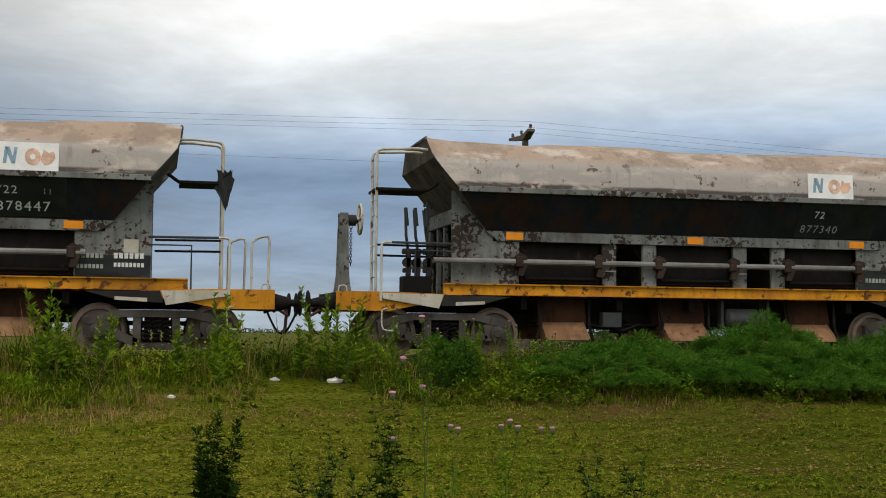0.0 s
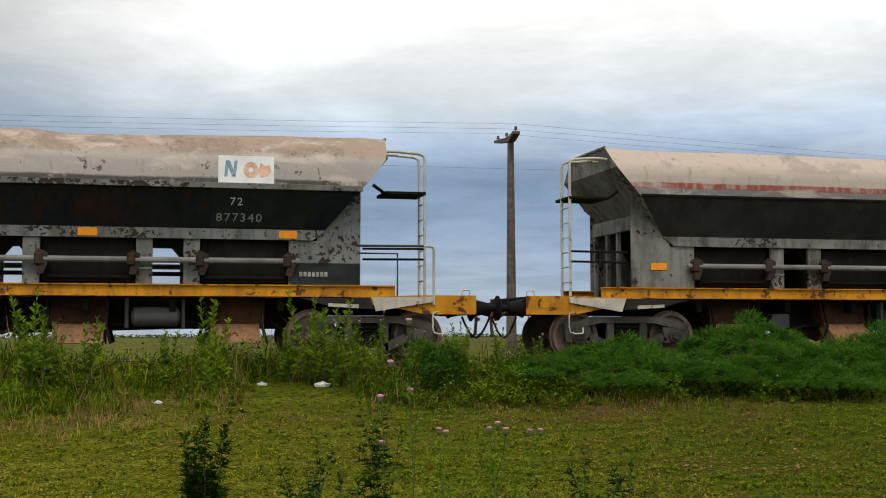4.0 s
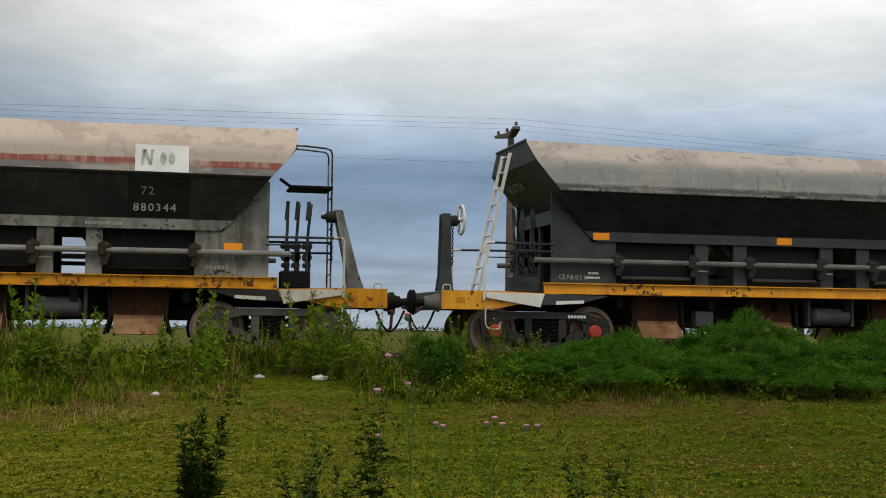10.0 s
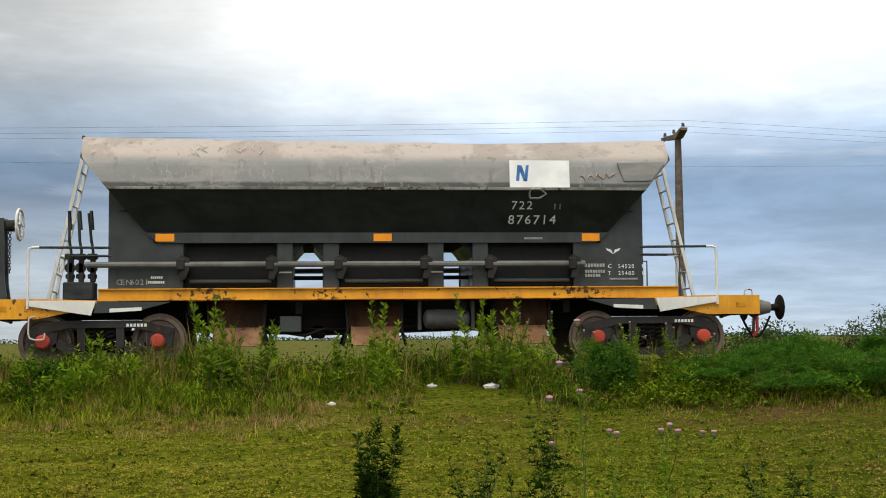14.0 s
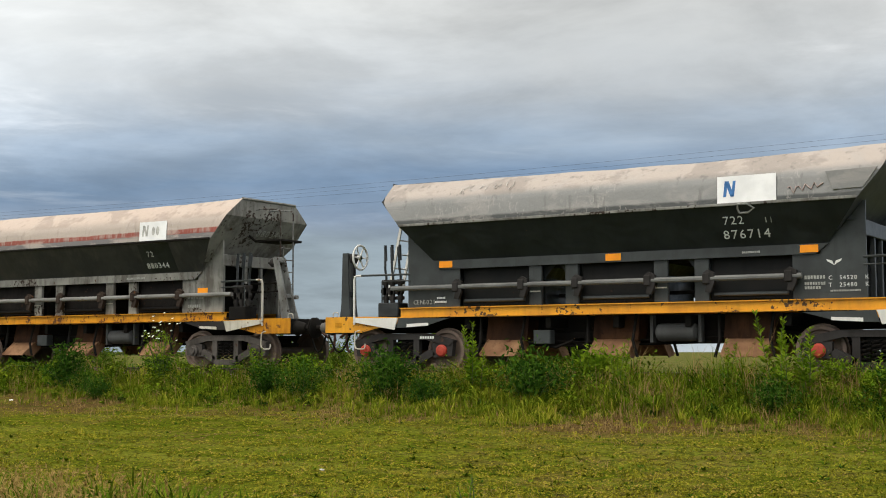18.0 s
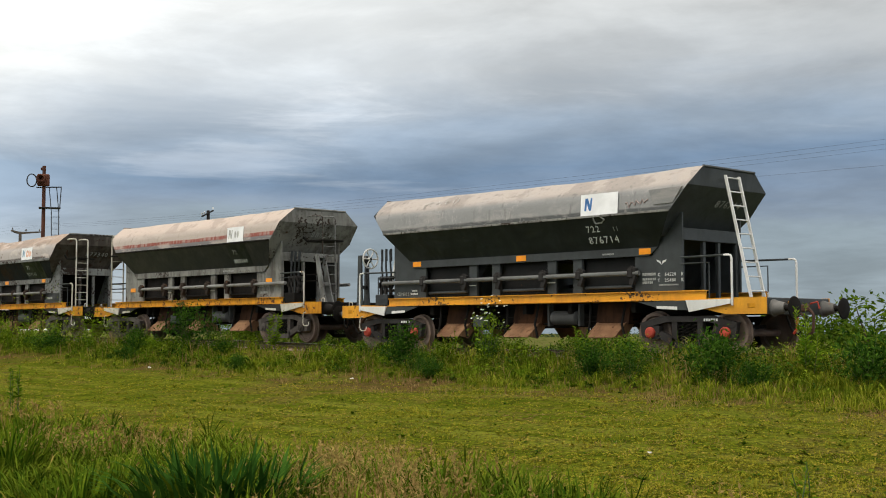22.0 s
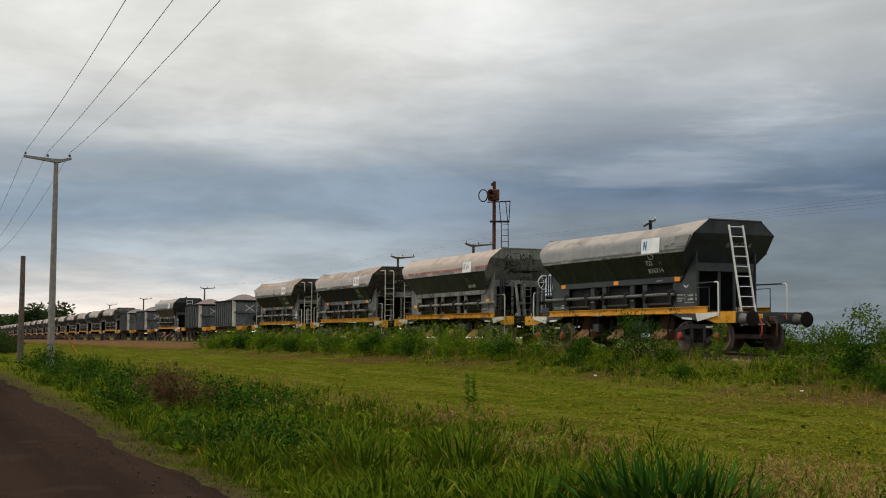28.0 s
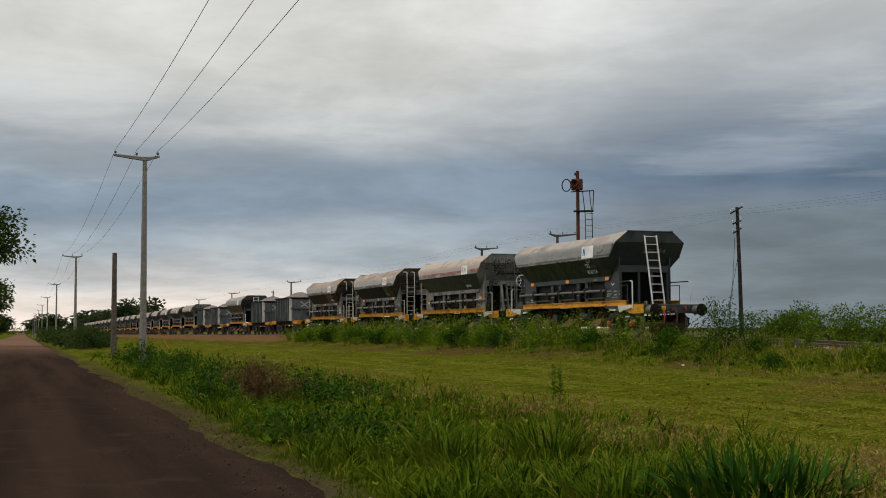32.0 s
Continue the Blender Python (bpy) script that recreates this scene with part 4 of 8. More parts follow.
        WHEELSETS.append(ob)


def rail_hoop(s, pts, r=0.022):
    """A bent pipe with softened corners."""
    out = [Vector(pts[0])]
    for a, b, c in zip(pts, pts[1:], pts[2:]):
        a, b, c = Vector(a), Vector(b), Vector(c)
        e = min(0.10, (a - b).length * 0.4, (c - b).length * 0.4)
        p, q = b + (a - b).normalized() * e, b + (c - b).normalized() * e
        out += [p, (p + q + 2 * b) / 4, q]
    out.append(Vector(pts[-1]))
    s.tube(out, r, 7)
    return s


def underframe(w, half, col, worn, far=False):
    """Central sill, headstocks, buffers, drawgear."""
    s = Shape()
    s.box(-half + 0.1, half - 0.1, -0.28, 0.28, 0.80, 1.10, 0.01)
    part("centre_sill", s, M["under"], w)
    for x in (-3.2, -1.4, 0.0, 1.4, 3.2):
        part("cross_member", Shape().box(x - 0.06, x + 0.06, -1.0, 1.0, 0.86, 1.08, 0.01), M["under"], w)
    part("sill_keel", Shape().box(-3.9, 3.9, -0.30, 0.30, 0.56, 0.80, 0.02), M["under"], w)
    for sx in (-1, 1):
        h = Shape()
        h.box(*sorted((sx * (half - 0.12), sx * (half + 0.0))), -1.16, 1.16, 0.80, 1.13, 0.012)
        part("headstock", h, M["steel_dark"] if not worn else M["under"], w)
        for sy in (-1, 1):
            p = Shape()
            y = sy * 1.17
            p.prism([(sx * (half + 0.005), 1.14), (sx * (half + 0.005), 0.81), (sx * (half - 0.92), 0.81), (sx * (half - 1.35), 0.90), (sx * (half - 2.2), 1.03), (sx * (half - 2.2), 1.10), (sx * (half - 1.0), 1.14)], 1, y - 0.012, y + 0.012)
            end = part("end_plate", p, col, w, "yellow painted end plate")
            if far:
                continue
            q = Shape()
            q.box(*sorted((sx * (half - 0.42), sx * (half - 0.25))), *sorted((sy * 1.18, sy * 1.19)), 0.93, 1.02, 0.004)
            part("lashing_eye", q, M["yellow_worn"], end)
            if not worn and sx > 0:
                continue
            st = Shape()
            x0 = sx * (half - 0.78)
            rail_hoop(st, [(x0 + 0.15, sy * 1.16, 0.86), (x0, sy * 1.2, 0.84), (x0, sy * 1.22, 0.47), (x0 + 0.26, sy * 1.22, 0.47), (x0 + 0.26, sy * 1.2, 0.58)], 0.014)
            part("foot_step", st, M["white_worn"], w, "bent white-painted step iron")
        for sy in (-1, 1):
            b = Shape()
            o = (sx * half, sy * 0.93, 0.925)
            b.lathe([(0, 0.17), (0.03, 0.17), (0.04, 0.155), (0.26, 0.10), (0.27, 0.10), (0.275, 0.06)], o, (sx, 0, 0), 18)
            hold = part("buffer", b, M["under"] if worn else M["buffer_grey"], w, "round buffer with a tapered housing", smooth=True)
            b = Shape().lathe([(0.26, 0.062), (0.42, 0.062), (0.43, 0.19), (0.455, 0.225), (0.475, 0.215), (0.49, 0.14), (0.495, 0.0)], o, (sx, 0, 0), 18)
            part("buffer_head", b, M["under"], hold, "greasy black buffer head", smooth=True)
        d = Shape()
        d.box(*sorted((sx * half, sx * (half + 0.22))), -0.07, 0.07, 0.86, 1.0, 0.02)
        rail_hoop(d, [(sx * (half + 0.2), 0, 0.93), (sx * (half + 0.33), 0, 0.8), (sx * (half + 0.30), 0, 0.45), (sx * (half + 0.22), 0, 0.4)], 0.03)
        d.tube([(sx * (half + 0.10), -0.22, 0.86), (sx * (half + 0.32), -0.24, 0.72)], 0.03, 6)
        part("draw_hook", d, M["coupling"], w, "rusty screw coupling hanging from the draw hook")
        for sy in () if far else (-1,):
            b = Shape()
            z = lambda t: 0.78 - 0.38 * math.sin(t * math.pi)
            b.tube([(sx * (half - 0.05 + 0.5 * t), sy * (0.38 + 0.1 * t), z(t)) for t in [i / 8 for i in range(9)]], 0.02, 6)
            part("brake_hose", b, M["under"], w, "black rubber brake hose")


def hand_levers(w, sx, worn, at=5.02):
    """The stand of levers that open the hopper's doors."""
    s = Shape()
    x0 = sx * at
    s.box(x0 - 0.26, x0 + 0.24, -1.12, -0.72, 1.12, 1.42, 0.02)
    st = part("lever_stand", s, M["under"] if worn else M["black_new"], w, "dark stand with hand levers")
    for i, dx in enumerate((-0.17, 0.0, 0.19)):
        l = Shape()
        l.tube([(x0 + dx, -0.95, 1.40), (x0 + dx + 0.01, -0.95, 1.95), (x0 + dx + sx * 0.02, -0.95, 2.12), (x0 + dx + sx * (0.03 + 0.02 * i), -0.93, 2.58)], 0.026, 6)
        l.tube([(x0 + dx, -0.95, 2.30), (x0 + dx + sx * 0.03, -0.93, 2.62)], 0.032, 6)
        part("lever", l, M["black_new"], st, "black hand lever")
        k = Shape()
        k.box(x0 + dx - 0.07, x0 + dx + 0.07, -1.0, -0.88, 1.48, 1.56, 0.015)
        k.lathe([(-0.05, 0.0), (-0.05, 0.085), (0.05, 0.085), (0.05, 0.0)], (x0 + dx, -0.97, 1.66), (0, 1, 0), 10)
        k.box(x0 + dx - 0.09, x0 + dx + 0.09, -1.0, -0.9, 1.80, 1.90, 0.02)
        k.box(x0 + dx - 0.025, x0 + dx + 0.06, -1.02, -0.94, 1.42, 1.9, 0.01)
        part("catch", k, M["bogie"], st)


def brake_stand(w, sx, worn, wheel=True, at=6.40, lean=0.0):
    """The hand-brake mast with wheel and chain."""
    col = M["steel_rusty"] if worn else M["steel_dark"]
    s = Shape()
    x0 = sx * at
    s.prism([(x0 - 0.14, 1.13), (x0 + 0.14, 1.13), (x0 + 0.10, 1.42), (x0 + 0.07, 2.52), (x0 - 0.07, 2.52), (x0 - 0.10, 1.42)], 1, -0.74, -0.70)
    s.prism([(x0 - 0.14, 1.13), (x0 + 0.14, 1.13), (x0 + 0.10, 1.42), (x0 + 0.07, 2.52), (x0 - 0.07, 2.52), (x0 - 0.10, 1.42)], 1, -0.50, -0.46)
    s.box(x0 - 0.06, x0 + 0.06, -0.71, -0.49, 2.40, 2.52, 0.01)
    s.box(x0 - 0.06, x0 + 0.06, -0.71, -0.49, 1.60, 1.70, 0.01)
    s.v = [(a + sx * lean * (c - 1.13), y, c) for a, y, c in s.v]
    b = part("brake_mast", s, col, w, "upright hand-brake mast")
    g = Shape()
    g.lathe([(0, 0.06), (-sx * 0.02, 0.10), (0.16, 0.10), (0.18, 0.05), (0.26, 0.03)], (x0 - sx * 0.06 + sx * lean * 1.27, -0.6, 2.40), (-sx, 0, 0), 12)
    part("gear_case", g, M["bogie"], b, smooth=True)
    if wheel:
        h = Shape()
        c = Vector((x0 - sx * 0.28, -0.6, 2.42))
        ring = [c + Vector((0.02, 0.26 * math.cos(a), 0.26 * math.sin(a))) for a in [i * math.pi / 12 for i in range(25)]]
        h.tube(ring, 0.024, 6)
        for i in range(6):
            a = i * math.pi / 3
            h.tube([c, c + Vector((0.01, 0.25 * math.cos(a), 0.25 * math.sin(a)))], 0.018, 5)
        h.lathe([(-0.04, 0.05), (0.04, 0.05)], tuple(c), (1, 0, 0), 10)
        part("hand_wheel", h, M["white_worn"] if worn else M["white"], b, "light spoked brake hand wheel")
    ch = Shape()
    for i in range(14):
        z = 2.28 - i * 0.05
        a = (i % 2) * math.pi / 2
        loop = [Vector((x0 - sx * 0.14 + sx * lean * 1.2 + 0.022 * math.cos(t) * math.cos(a), -0.6 + 0.022 * math.cos(t) * math.sin(a), z + 0.036 * math.sin(t))) for t in [j * math.pi / 4 for j in range(9)]]
        ch.tube(loop, 0.007, 4)
    part("chain", ch, M["under"], b)


def slant_ladder(w, sx):
    top, bot = Vector((sx * 5.10, 0, 3.72)), Vector((sx * 5.68, 0, 1.14))
    for y in (-0.30, 0.19):
        s = Shape()
        s.prism([(-0.018, -0.03), (0.018, -0.03), (0.018, 0.03), (-0.018, 0.03)], 2, 0, 1)
        s.v = [tuple(bot.lerp(top, p[2]) + Vector((p[1], y + p[0], 0))) for p in s.v]
        part("ladder_stile", s, M["white"], w, "white ladder stile")
    for i in range(9):
        p = bot.lerp(top, 0.06 + i * 0.115)
        part("ladder_rung", Shape().tube([(p.x, -0.31, p.z), (p.x, 0.20, p.z)], 0.016, 6), M["white"], w)


def upright_ladder(w, sx, y0, y1, x, zt, mat):
    for y in (y0, y1):
        part("ladder_stile", Shape().tube([(sx * x, y, 1.14), (sx * x, y, zt)], 0.024, 6), mat, w, "white-painted upright ladder stile")
    z = 1.4
    while z < zt - 0.1:
        part("ladder_rung", Shape().tube([(sx * x, y0, z), (sx * x, y1, z)], 0.014, 5), mat, w)
        z += 0.3


def end_platform(w, sx, mat, y=-1.0, x=5.70, tube=0.026):
    """Tall white posts carrying a small top step and its rail."""
    for yy in (y, y + 0.45):
        s = Shape()
        rail_hoop(s, [(sx * x, yy, 1.14), (sx * x, yy, 3.62), (sx * 5.15, yy, 3.66), (sx * 4.95, yy, 3.64)], tube)
        part("platform_post", s, mat, w, "white-painted platform post")
    s = Shape()
    s.box(*sorted((sx * 4.98, sx * (x + 0.02))), y - 0.04, y + 0.75, 2.90, 2.955, 0.01)
    part("top_step", s, M["under"], w, "dark top step plate")
    part("step_bracket", Shape().tube([(sx * 4.98, y, 2.92), (sx * 4.78, y, 3.06)], 0.03, 6), M["under"], w)
    for z in (1.95, 1.765):
        part("side_rail", Shape().tube([(sx * 4.6, y, z - 0.005), (sx * x, y, z + 0.005)], 0.02, 6), M["under"], w)
    for i in range(6):
        part("ladder_rung", Shape().tube([(sx * x, y, 1.4 + i * 0.27), (sx * x, y + 0.45, 1.4 + i * 0.27)], 0.014, 5), mat, w)


def low_rail(w, sx, mat, y, x=5.82, z=1.99):
    s = Shape()
    rail_hoop(s, [(sx * x, y, 0.98), (sx * x, y, z), (sx * (x - 0.18), y, z)], 0.024)
    part("hand_rail", s, mat, w, "white bent hand rail")
    s = Shape().tube([(sx * (x - 0.17), y, z), (sx * 4.5, y + (0.13 if y < 0 else -0.13), z)], 0.022, 6)
    part("inner_rail", s, M["steel_dark"], w)
    part("inner_rail", Shape().tube([(sx * 5.2, y * 0.9, 1.13), (sx * 5.2, y * 0.9, 1.86), (sx * 4.5, y * 0.9, 1.86)], 0.016, 5), M["steel_dark"], w)


def emblem(w, x0, z0, ww, hh, mat, tone):
    """The painted panel on the side, with its device in plain shapes."""
    y = -1.492
    s = Shape()
    # the plate lies on the upright face of the flare
    s.prism([(x0, z0), (x0 + ww, z0), (x0 + ww, z0 + hh), (x0, z0 + hh)], 1, y - 0.004, y + 0.006)
    s.v = [(a, b + (c - 2.93) * 0.055, c) for a, b, c in s.v]
    pl = part("emblem_panel", s, mat, w, "white emblem panel")
    n = Shape()
    f = hh * 0.58
    bx, bz = x0 + 0.12 * ww, z0 + 0.24 * hh
    for pts in ([(-0.06, 0), (0.14, 0), (0.24, 1), (0.04, 1)], [(0.04, 1), (0.30, 1), (0.66, 0), (0.42, 0)], [(0.46, 0), (0.64, 0), (0.76, 1), (0.58, 1)]):
        n.prism([(bx + a * f, bz + b * f) for a, b in pts], 1, y - 0.009, y - 0.005)
    n.v = [(a, b + (c - 2.93) * 0.055, c) for a, b, c in n.v]
    part("emblem_device", n, M["blue"] if tone == "part" else (M["sky_blue"] if tone == "full" else M["faded"]), pl, "angular painted device")
    if tone == "full":
        for k, cx in enumerate((0.58, 0.82)):
            d = Shape()
            if k == 0:
                # a broad oval, worn through in the middle
                rim = [(math.cos(a), math.sin(a)) for a in [i * math.pi / 6 for i in range(13)]]
                for (a, b), (e, f2) in zip(rim, rim[1:]):
                    quad = [(a, b), (e, f2), (0.35 * e, 0.35 * f2), (0.35 * a, 0.35 * b)]
                    d.prism([(x0 + cx * ww + 0.27 * hh * u, z0 + 0.5 * hh + 0.30 * hh * v) for u, v in quad], 1, y - 0.009, y - 0.005)
            else:
                # a ragged patch
                quad = [(-0.9, -0.3), (-0.4, -0.9), (0.5, -0.7), (1.0, -0.1), (0.8, 0.7), (0.1, 0.5), (-0.5, 0.9)]
                d.prism([(x0 + cx * ww + 0.26 * hh * u, z0 + 0.5 * hh + 0.30 * hh * v) for u, v in quad], 1, y - 0.009, y - 0.005)
            d.v = [(a, b + (c - 2.93) * 0.055, c) for a, b, c in d.v]
            part("emblem_device", d, M["salmon"], pl, "faded orange painted device")
    elif tone == "worn":
        d = Shape()
        for cx in (0.52, 0.68):
            pts = [(x0 + cx * ww + 0.06 * ww * math.cos(a), z0 + 0.5 * hh + 0.24 * hh * math.sin(a)) for a in [i * math.pi / 6 for i in range(12)]]
            d.prism(pts, 1, y - 0.009, y - 0.005)
        d.v = [(a, b + (c - 2.93) * 0.055, c) for a, b, c in d.v]
        part("emblem_device", d, M["faded"], pl)


def hopper_wagon(name, label, at_x, st):
    """A ballast hopper: flared body, hinged doors, yellow sill, two bogies. st: its paint and fittings."""
    w = thing(name, label, "hopper wagon", "wagons of the ballast train", at=(at_x, TRACK_Y, RAIL_Z))
    rng = np.random.default_rng(st.get("seed", 1))
    half = 6.58
    body, black, skirt = st["body"], st["black"], st["skirt"]
    far = st.get("far", False)
    worn = st.get("worn", True)
    # flared upper body, as rings from the rim down: half length, half width, height
    T, S_, K, E, L = (5.0, 0.94, 3.87), (4.96, 1.44, 3.46), (4.51, 1.48, 2.93), (4.10, 1.20, 2.45), (3.93, 1.08, 2.24)
    n = 6 if far else 22
    sag = np.convolve(rng.normal(0, 1, n + 5), np.ones(5) / 5, "same")[2:n + 3] * st.get("dent", 0.05)
    bulge = np.convolve(rng.normal(0, 1, n + 5), np.ones(5) / 5, "same")[2:n + 3] * 0.03
    for sy in (-1, 1):
        s = Shape()
        row = []
        for i in range(n + 1):
            u = 2 * i / n - 1
            dz, dy = (sag[i], bulge[i]) if 0 < i < n else (0, 0)
            t_, s_, k_ = Vector((T[0] * u, sy * (T[1] + 0.4 * dy), T[2] + dz - 0.05 * (1 - u * u) * st.get("hang", 1))), Vector((S_[0] * u, sy * (S_[1] + dy), S_[2] + 0.5 * dz)), Vector((K[0] * u, sy * K[1], K[2]))
            # the plate is rolled over the shoulder, not folded
            hi, lo = s_.lerp(t_, 0.30), s_.lerp(k_, 0.28)
            row.append([t_, hi, (hi + lo) * 0.25 + s_ * 0.5, lo, k_])
        s.v = [tuple(p) for r in row for p in r]
        for i in range(n):
            for j in range(4):
                a = i * 5 + j
                s.f.append((a, a + 5, a + 6, a + 1))
        part("flared_side", s, skirt, w, "dusty flared upper side plate", smooth=True)
        s = Shape()
        s.face([(-K[0], sy * K[1], K[2]), (K[0], sy * K[1], K[2]), (L[0], sy * L[1], L[2]), (-L[0], sy * L[1], L[2])])
        s.face([(-K[0], sy * (K[1] - 0.02), K[2] + 0.004), (K[0], sy * (K[1] - 0.02), K[2] + 0.004), (K[0], sy * (K[1] + 0.012), K[2] + 0.004), (-K[0], sy * (K[1] + 0.012), K[2] + 0.004)])
        part("slope_plate", s, black, w, "black sloping side plate")
        deep = 0.045 if st.get("lip") else 0.0
        s = Shape().box(-4.52, 4.52, *sorted((sy * 1.485, sy * 1.505)), 2.925 - deep, 2.975, 0.006)
        part("edge_strip", s, body if st.get("lip") else (M["under"] if worn else M["steel_grey"]), w)
    for sx in (-1, 1):
        s = Shape()
        s.face([(sx * T[0], -T[1], T[2]), (sx * T[0], T[1], T[2]), (sx * S_[0], S_[1], S_[2]), (sx * S_[0], -S_[1], S_[2])])
        s.face([(sx * S_[0], -S_[1], S_[2]), (sx * S_[0], S_[1], S_[2]), (sx * K[0], K[1], K[2]), (sx * K[0], -K[1], K[2])])
        s.face([(sx * K[0], -K[1], K[2]), (sx * K[0], K[1], K[2]), (sx * E[0], E[1], E[2]), (sx * E[0], -E[1], E[2])])
        part("end_flare", s, st.get("end", body), w, "sloping end plate")
        s = Shape()
        s.tube([(sx * T[0], -T[1], T[2]), (sx * T[0], T[1], T[2])], 0.03, 6)
        part("end_rim", s, body, w)
    # inside and floor of the hopper
    s = Shape()
    s.face([(-4.9, -0.9, 3.6), (4.9, -0.9, 3.6), (4.9, 0.9, 3.6), (-4.9, 0.9, 3.6)])
    part("load", s, M["ballast_load"], w, "dark ballast remains inside")
    for sy in (-1, 1):
        # ledge under the slope
        s = Shape()
        s.prism([(-3.95, 2.24), (3.95, 2.24), (3.72, 2.065), (-3.72, 2.065)], 1, sy * 1.04, sy * 1.115)
        part("ledge", s, body, w, "flat ledge along the side")
        # solid end panels
        for sx in (-1, 1):
            s = Shape()
            s.prism([(sx * 4.55, 1.30), (sx * 4.55, 2.93), (sx * 4.42, 2.93), (sx * 3.80, 2.235), (sx * 3.80, 2.06), (sx * 3.32, 2.06), (sx * 3.32, 1.30)], 1, sy * 1.03, sy * 1.075)
            part("end_panel", s, body, w, "flat side panel at the wagon's end")
        # posts between the doors
        for x in (-1.63, -0.855, 0.93, 1.70):
            part("post", Shape().box(x - 0.135, x + 0.135, *sorted((sy * 0.99, sy * 1.075)), 1.30, 2.07, 0.01), body, w)
        # doors, their bars and cranks
        for x0, x1 in ((-3.30, -1.78), (-0.70, 0.78), (1.85, 3.32)):
            s = Shape()
            s.prism([(sy * 0.90, 2.10), (sy * 0.93, 2.10), (sy * 1.03, 1.34), (sy * 1.0, 1.34)], 0, x0 + 0.02, x1 - 0.02)
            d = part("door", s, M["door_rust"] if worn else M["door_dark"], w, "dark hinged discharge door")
            part("door_lip", Shape().tube([(x0 + 0.08, sy * 1.06, 1.42), (x1 - 0.08, sy * 1.06, 1.42)], 0.035, 7), M["under"] if worn else M["steel_dark"], d)
        if not far or sy < 0:
            shaft = part("door_shaft", Shape().tube([(-4.9 if st["levers"] < 0 else -3.5, sy * 1.17, 1.70), (3.5 if st["levers"] < 0 else 4.9, sy * 1.17, 1.70)], 0.05, 9), M["pipe_worn"] if worn else M["pipe"], w, "grey round operating shaft", smooth=True)
            for x in (-3.31, -1.84, -0.69, 0.76, 1.87, 3.32):
                c = Shape()
                c.prism([(x - 0.10, 1.80), (x - 0.02, 1.86), (x + 0.10, 1.80), (x + 0.10, 1.62), (x + 0.03, 1.45), (x - 0.07, 1.46), (x - 0.04, 1.62)], 1, sy * 1.12, sy * 1.21)
                c.box(x - 0.11, x + 0.03, *sorted((sy * 1.08, sy * 1.24)), 1.60, 1.80, 0.02)
                part("crank", c, M["crank_rust"] if worn else M["bogie"], shaft)
            for x in () if far else (-1.63, 0.93):
                part("rod", Shape().box(x - 0.1, x + 0.12, *sorted((sy * 1.085, sy * 1.10)), 1.555, 1.58), M["white_worn"], shaft)
        # yellow side sill
        s = Shape()
        x0, x1 = (-4.70, 5.15) if st["levers"] < 0 else (-5.15, 4.70)
        prof = [(1.02, 1.305), (1.165, 1.305), (1.165, 1.286), (1.125, 1.286), (1.125, 1.123), (1.165, 1.123), (1.165, 1.105), (1.02, 1.105), (1.02, 1.123), (1.10, 1.123), (1.10, 1.286), (1.02, 1.286)]
        s.prism([(sy * q, z) for q, z in prof], 0, x0, x1)
        part("side_sill", s, st["yellow"], w, "yellow painted side sill")
        # side plates over the bogies
        for sx in (-1, 1):
            s = Shape()
            s.prism([(sx * 4.72, 1.10), (sx * 5.80, 1.115), (sx * 5.79, 1.02), (sx * 4.80, 0.86)], 1, sy * 1.20, sy * 1.23)
            part("wing_plate", s, st["wing"], w, "white tapered wing plate")
            s = Shape()
            s.prism([(sx * 3.50, 1.08), (sx * 4.70, 1.10), (sx * 4.76, 0.90), (sx * 4.10, 0.92)], 1, sy * 1.18, sy * 1.21)
            pl = part("wing_plate", s, M["steel_dark"] if not worn else M["bogie"], w, "dark tapered wing plate")
            if far:
                continue
            s = Shape()
            s.prism([(sx * 3.98, 0.995), (sx * 4.50, 0.975), (sx * 4.50, 0.91), (sx * 3.98, 0.94)], 1, sy * 1.212, sy * 1.218)
            part("white_dash", s, st["wing"], pl)
    # the three outlets and the body between
    for x0, x1 in ((-3.32, -1.50), (-0.98, 0.80), (1.58, 3.34)):
        s = Shape()
        s.prism([(x0 - 0.2, 2.24), (x1 + 0.2, 2.24), (x1 + 0.2, 2.06), (x1, 1.82), (x1, 1.25), (x0, 1.25), (x0, 1.82), (x0 - 0.2, 2.06)], 1, -0.90, 0.90)
        # near-black colour puts the shade behind the doors into the plates
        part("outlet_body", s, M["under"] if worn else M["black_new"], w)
        for sy in (-1, 1):
            cx = (x0 + x1) / 2
            s = Shape()
            s.prism([(sy * 0.20, 1.10), (sy * 0.70, 1.10), (sy * 0.80, 0.62), (sy * 0.45, 0.62)], 0, cx - 0.47, cx + 0.44)
            part("chute", s, M["chute"], w, "rusty brown discharge chute")
            s = Shape()
            s.prism([(sy * 0.79, 0.635), (sy * 0.82, 0.645), (sy * 1.19, 0.33), (sy * 1.16, 0.32)], 0, cx - 0.40, cx + 0.36)
            s.prism([(sy * 0.52, 0.62), (sy * 0.81, 0.66), (sy * 1.18, 0.36), (sy * 0.86, 0.29)], 0, cx + 0.36, cx + 0.385)
            s.prism([(sy * 0.52, 0.62), (sy * 0.81, 0.66), (sy * 1.18, 0.36), (sy * 0.86, 0.29)], 0, cx - 0.425, cx - 0.40)
            part("chute_lip", s, M["chute_light"], w, "dusty light brown chute lip")
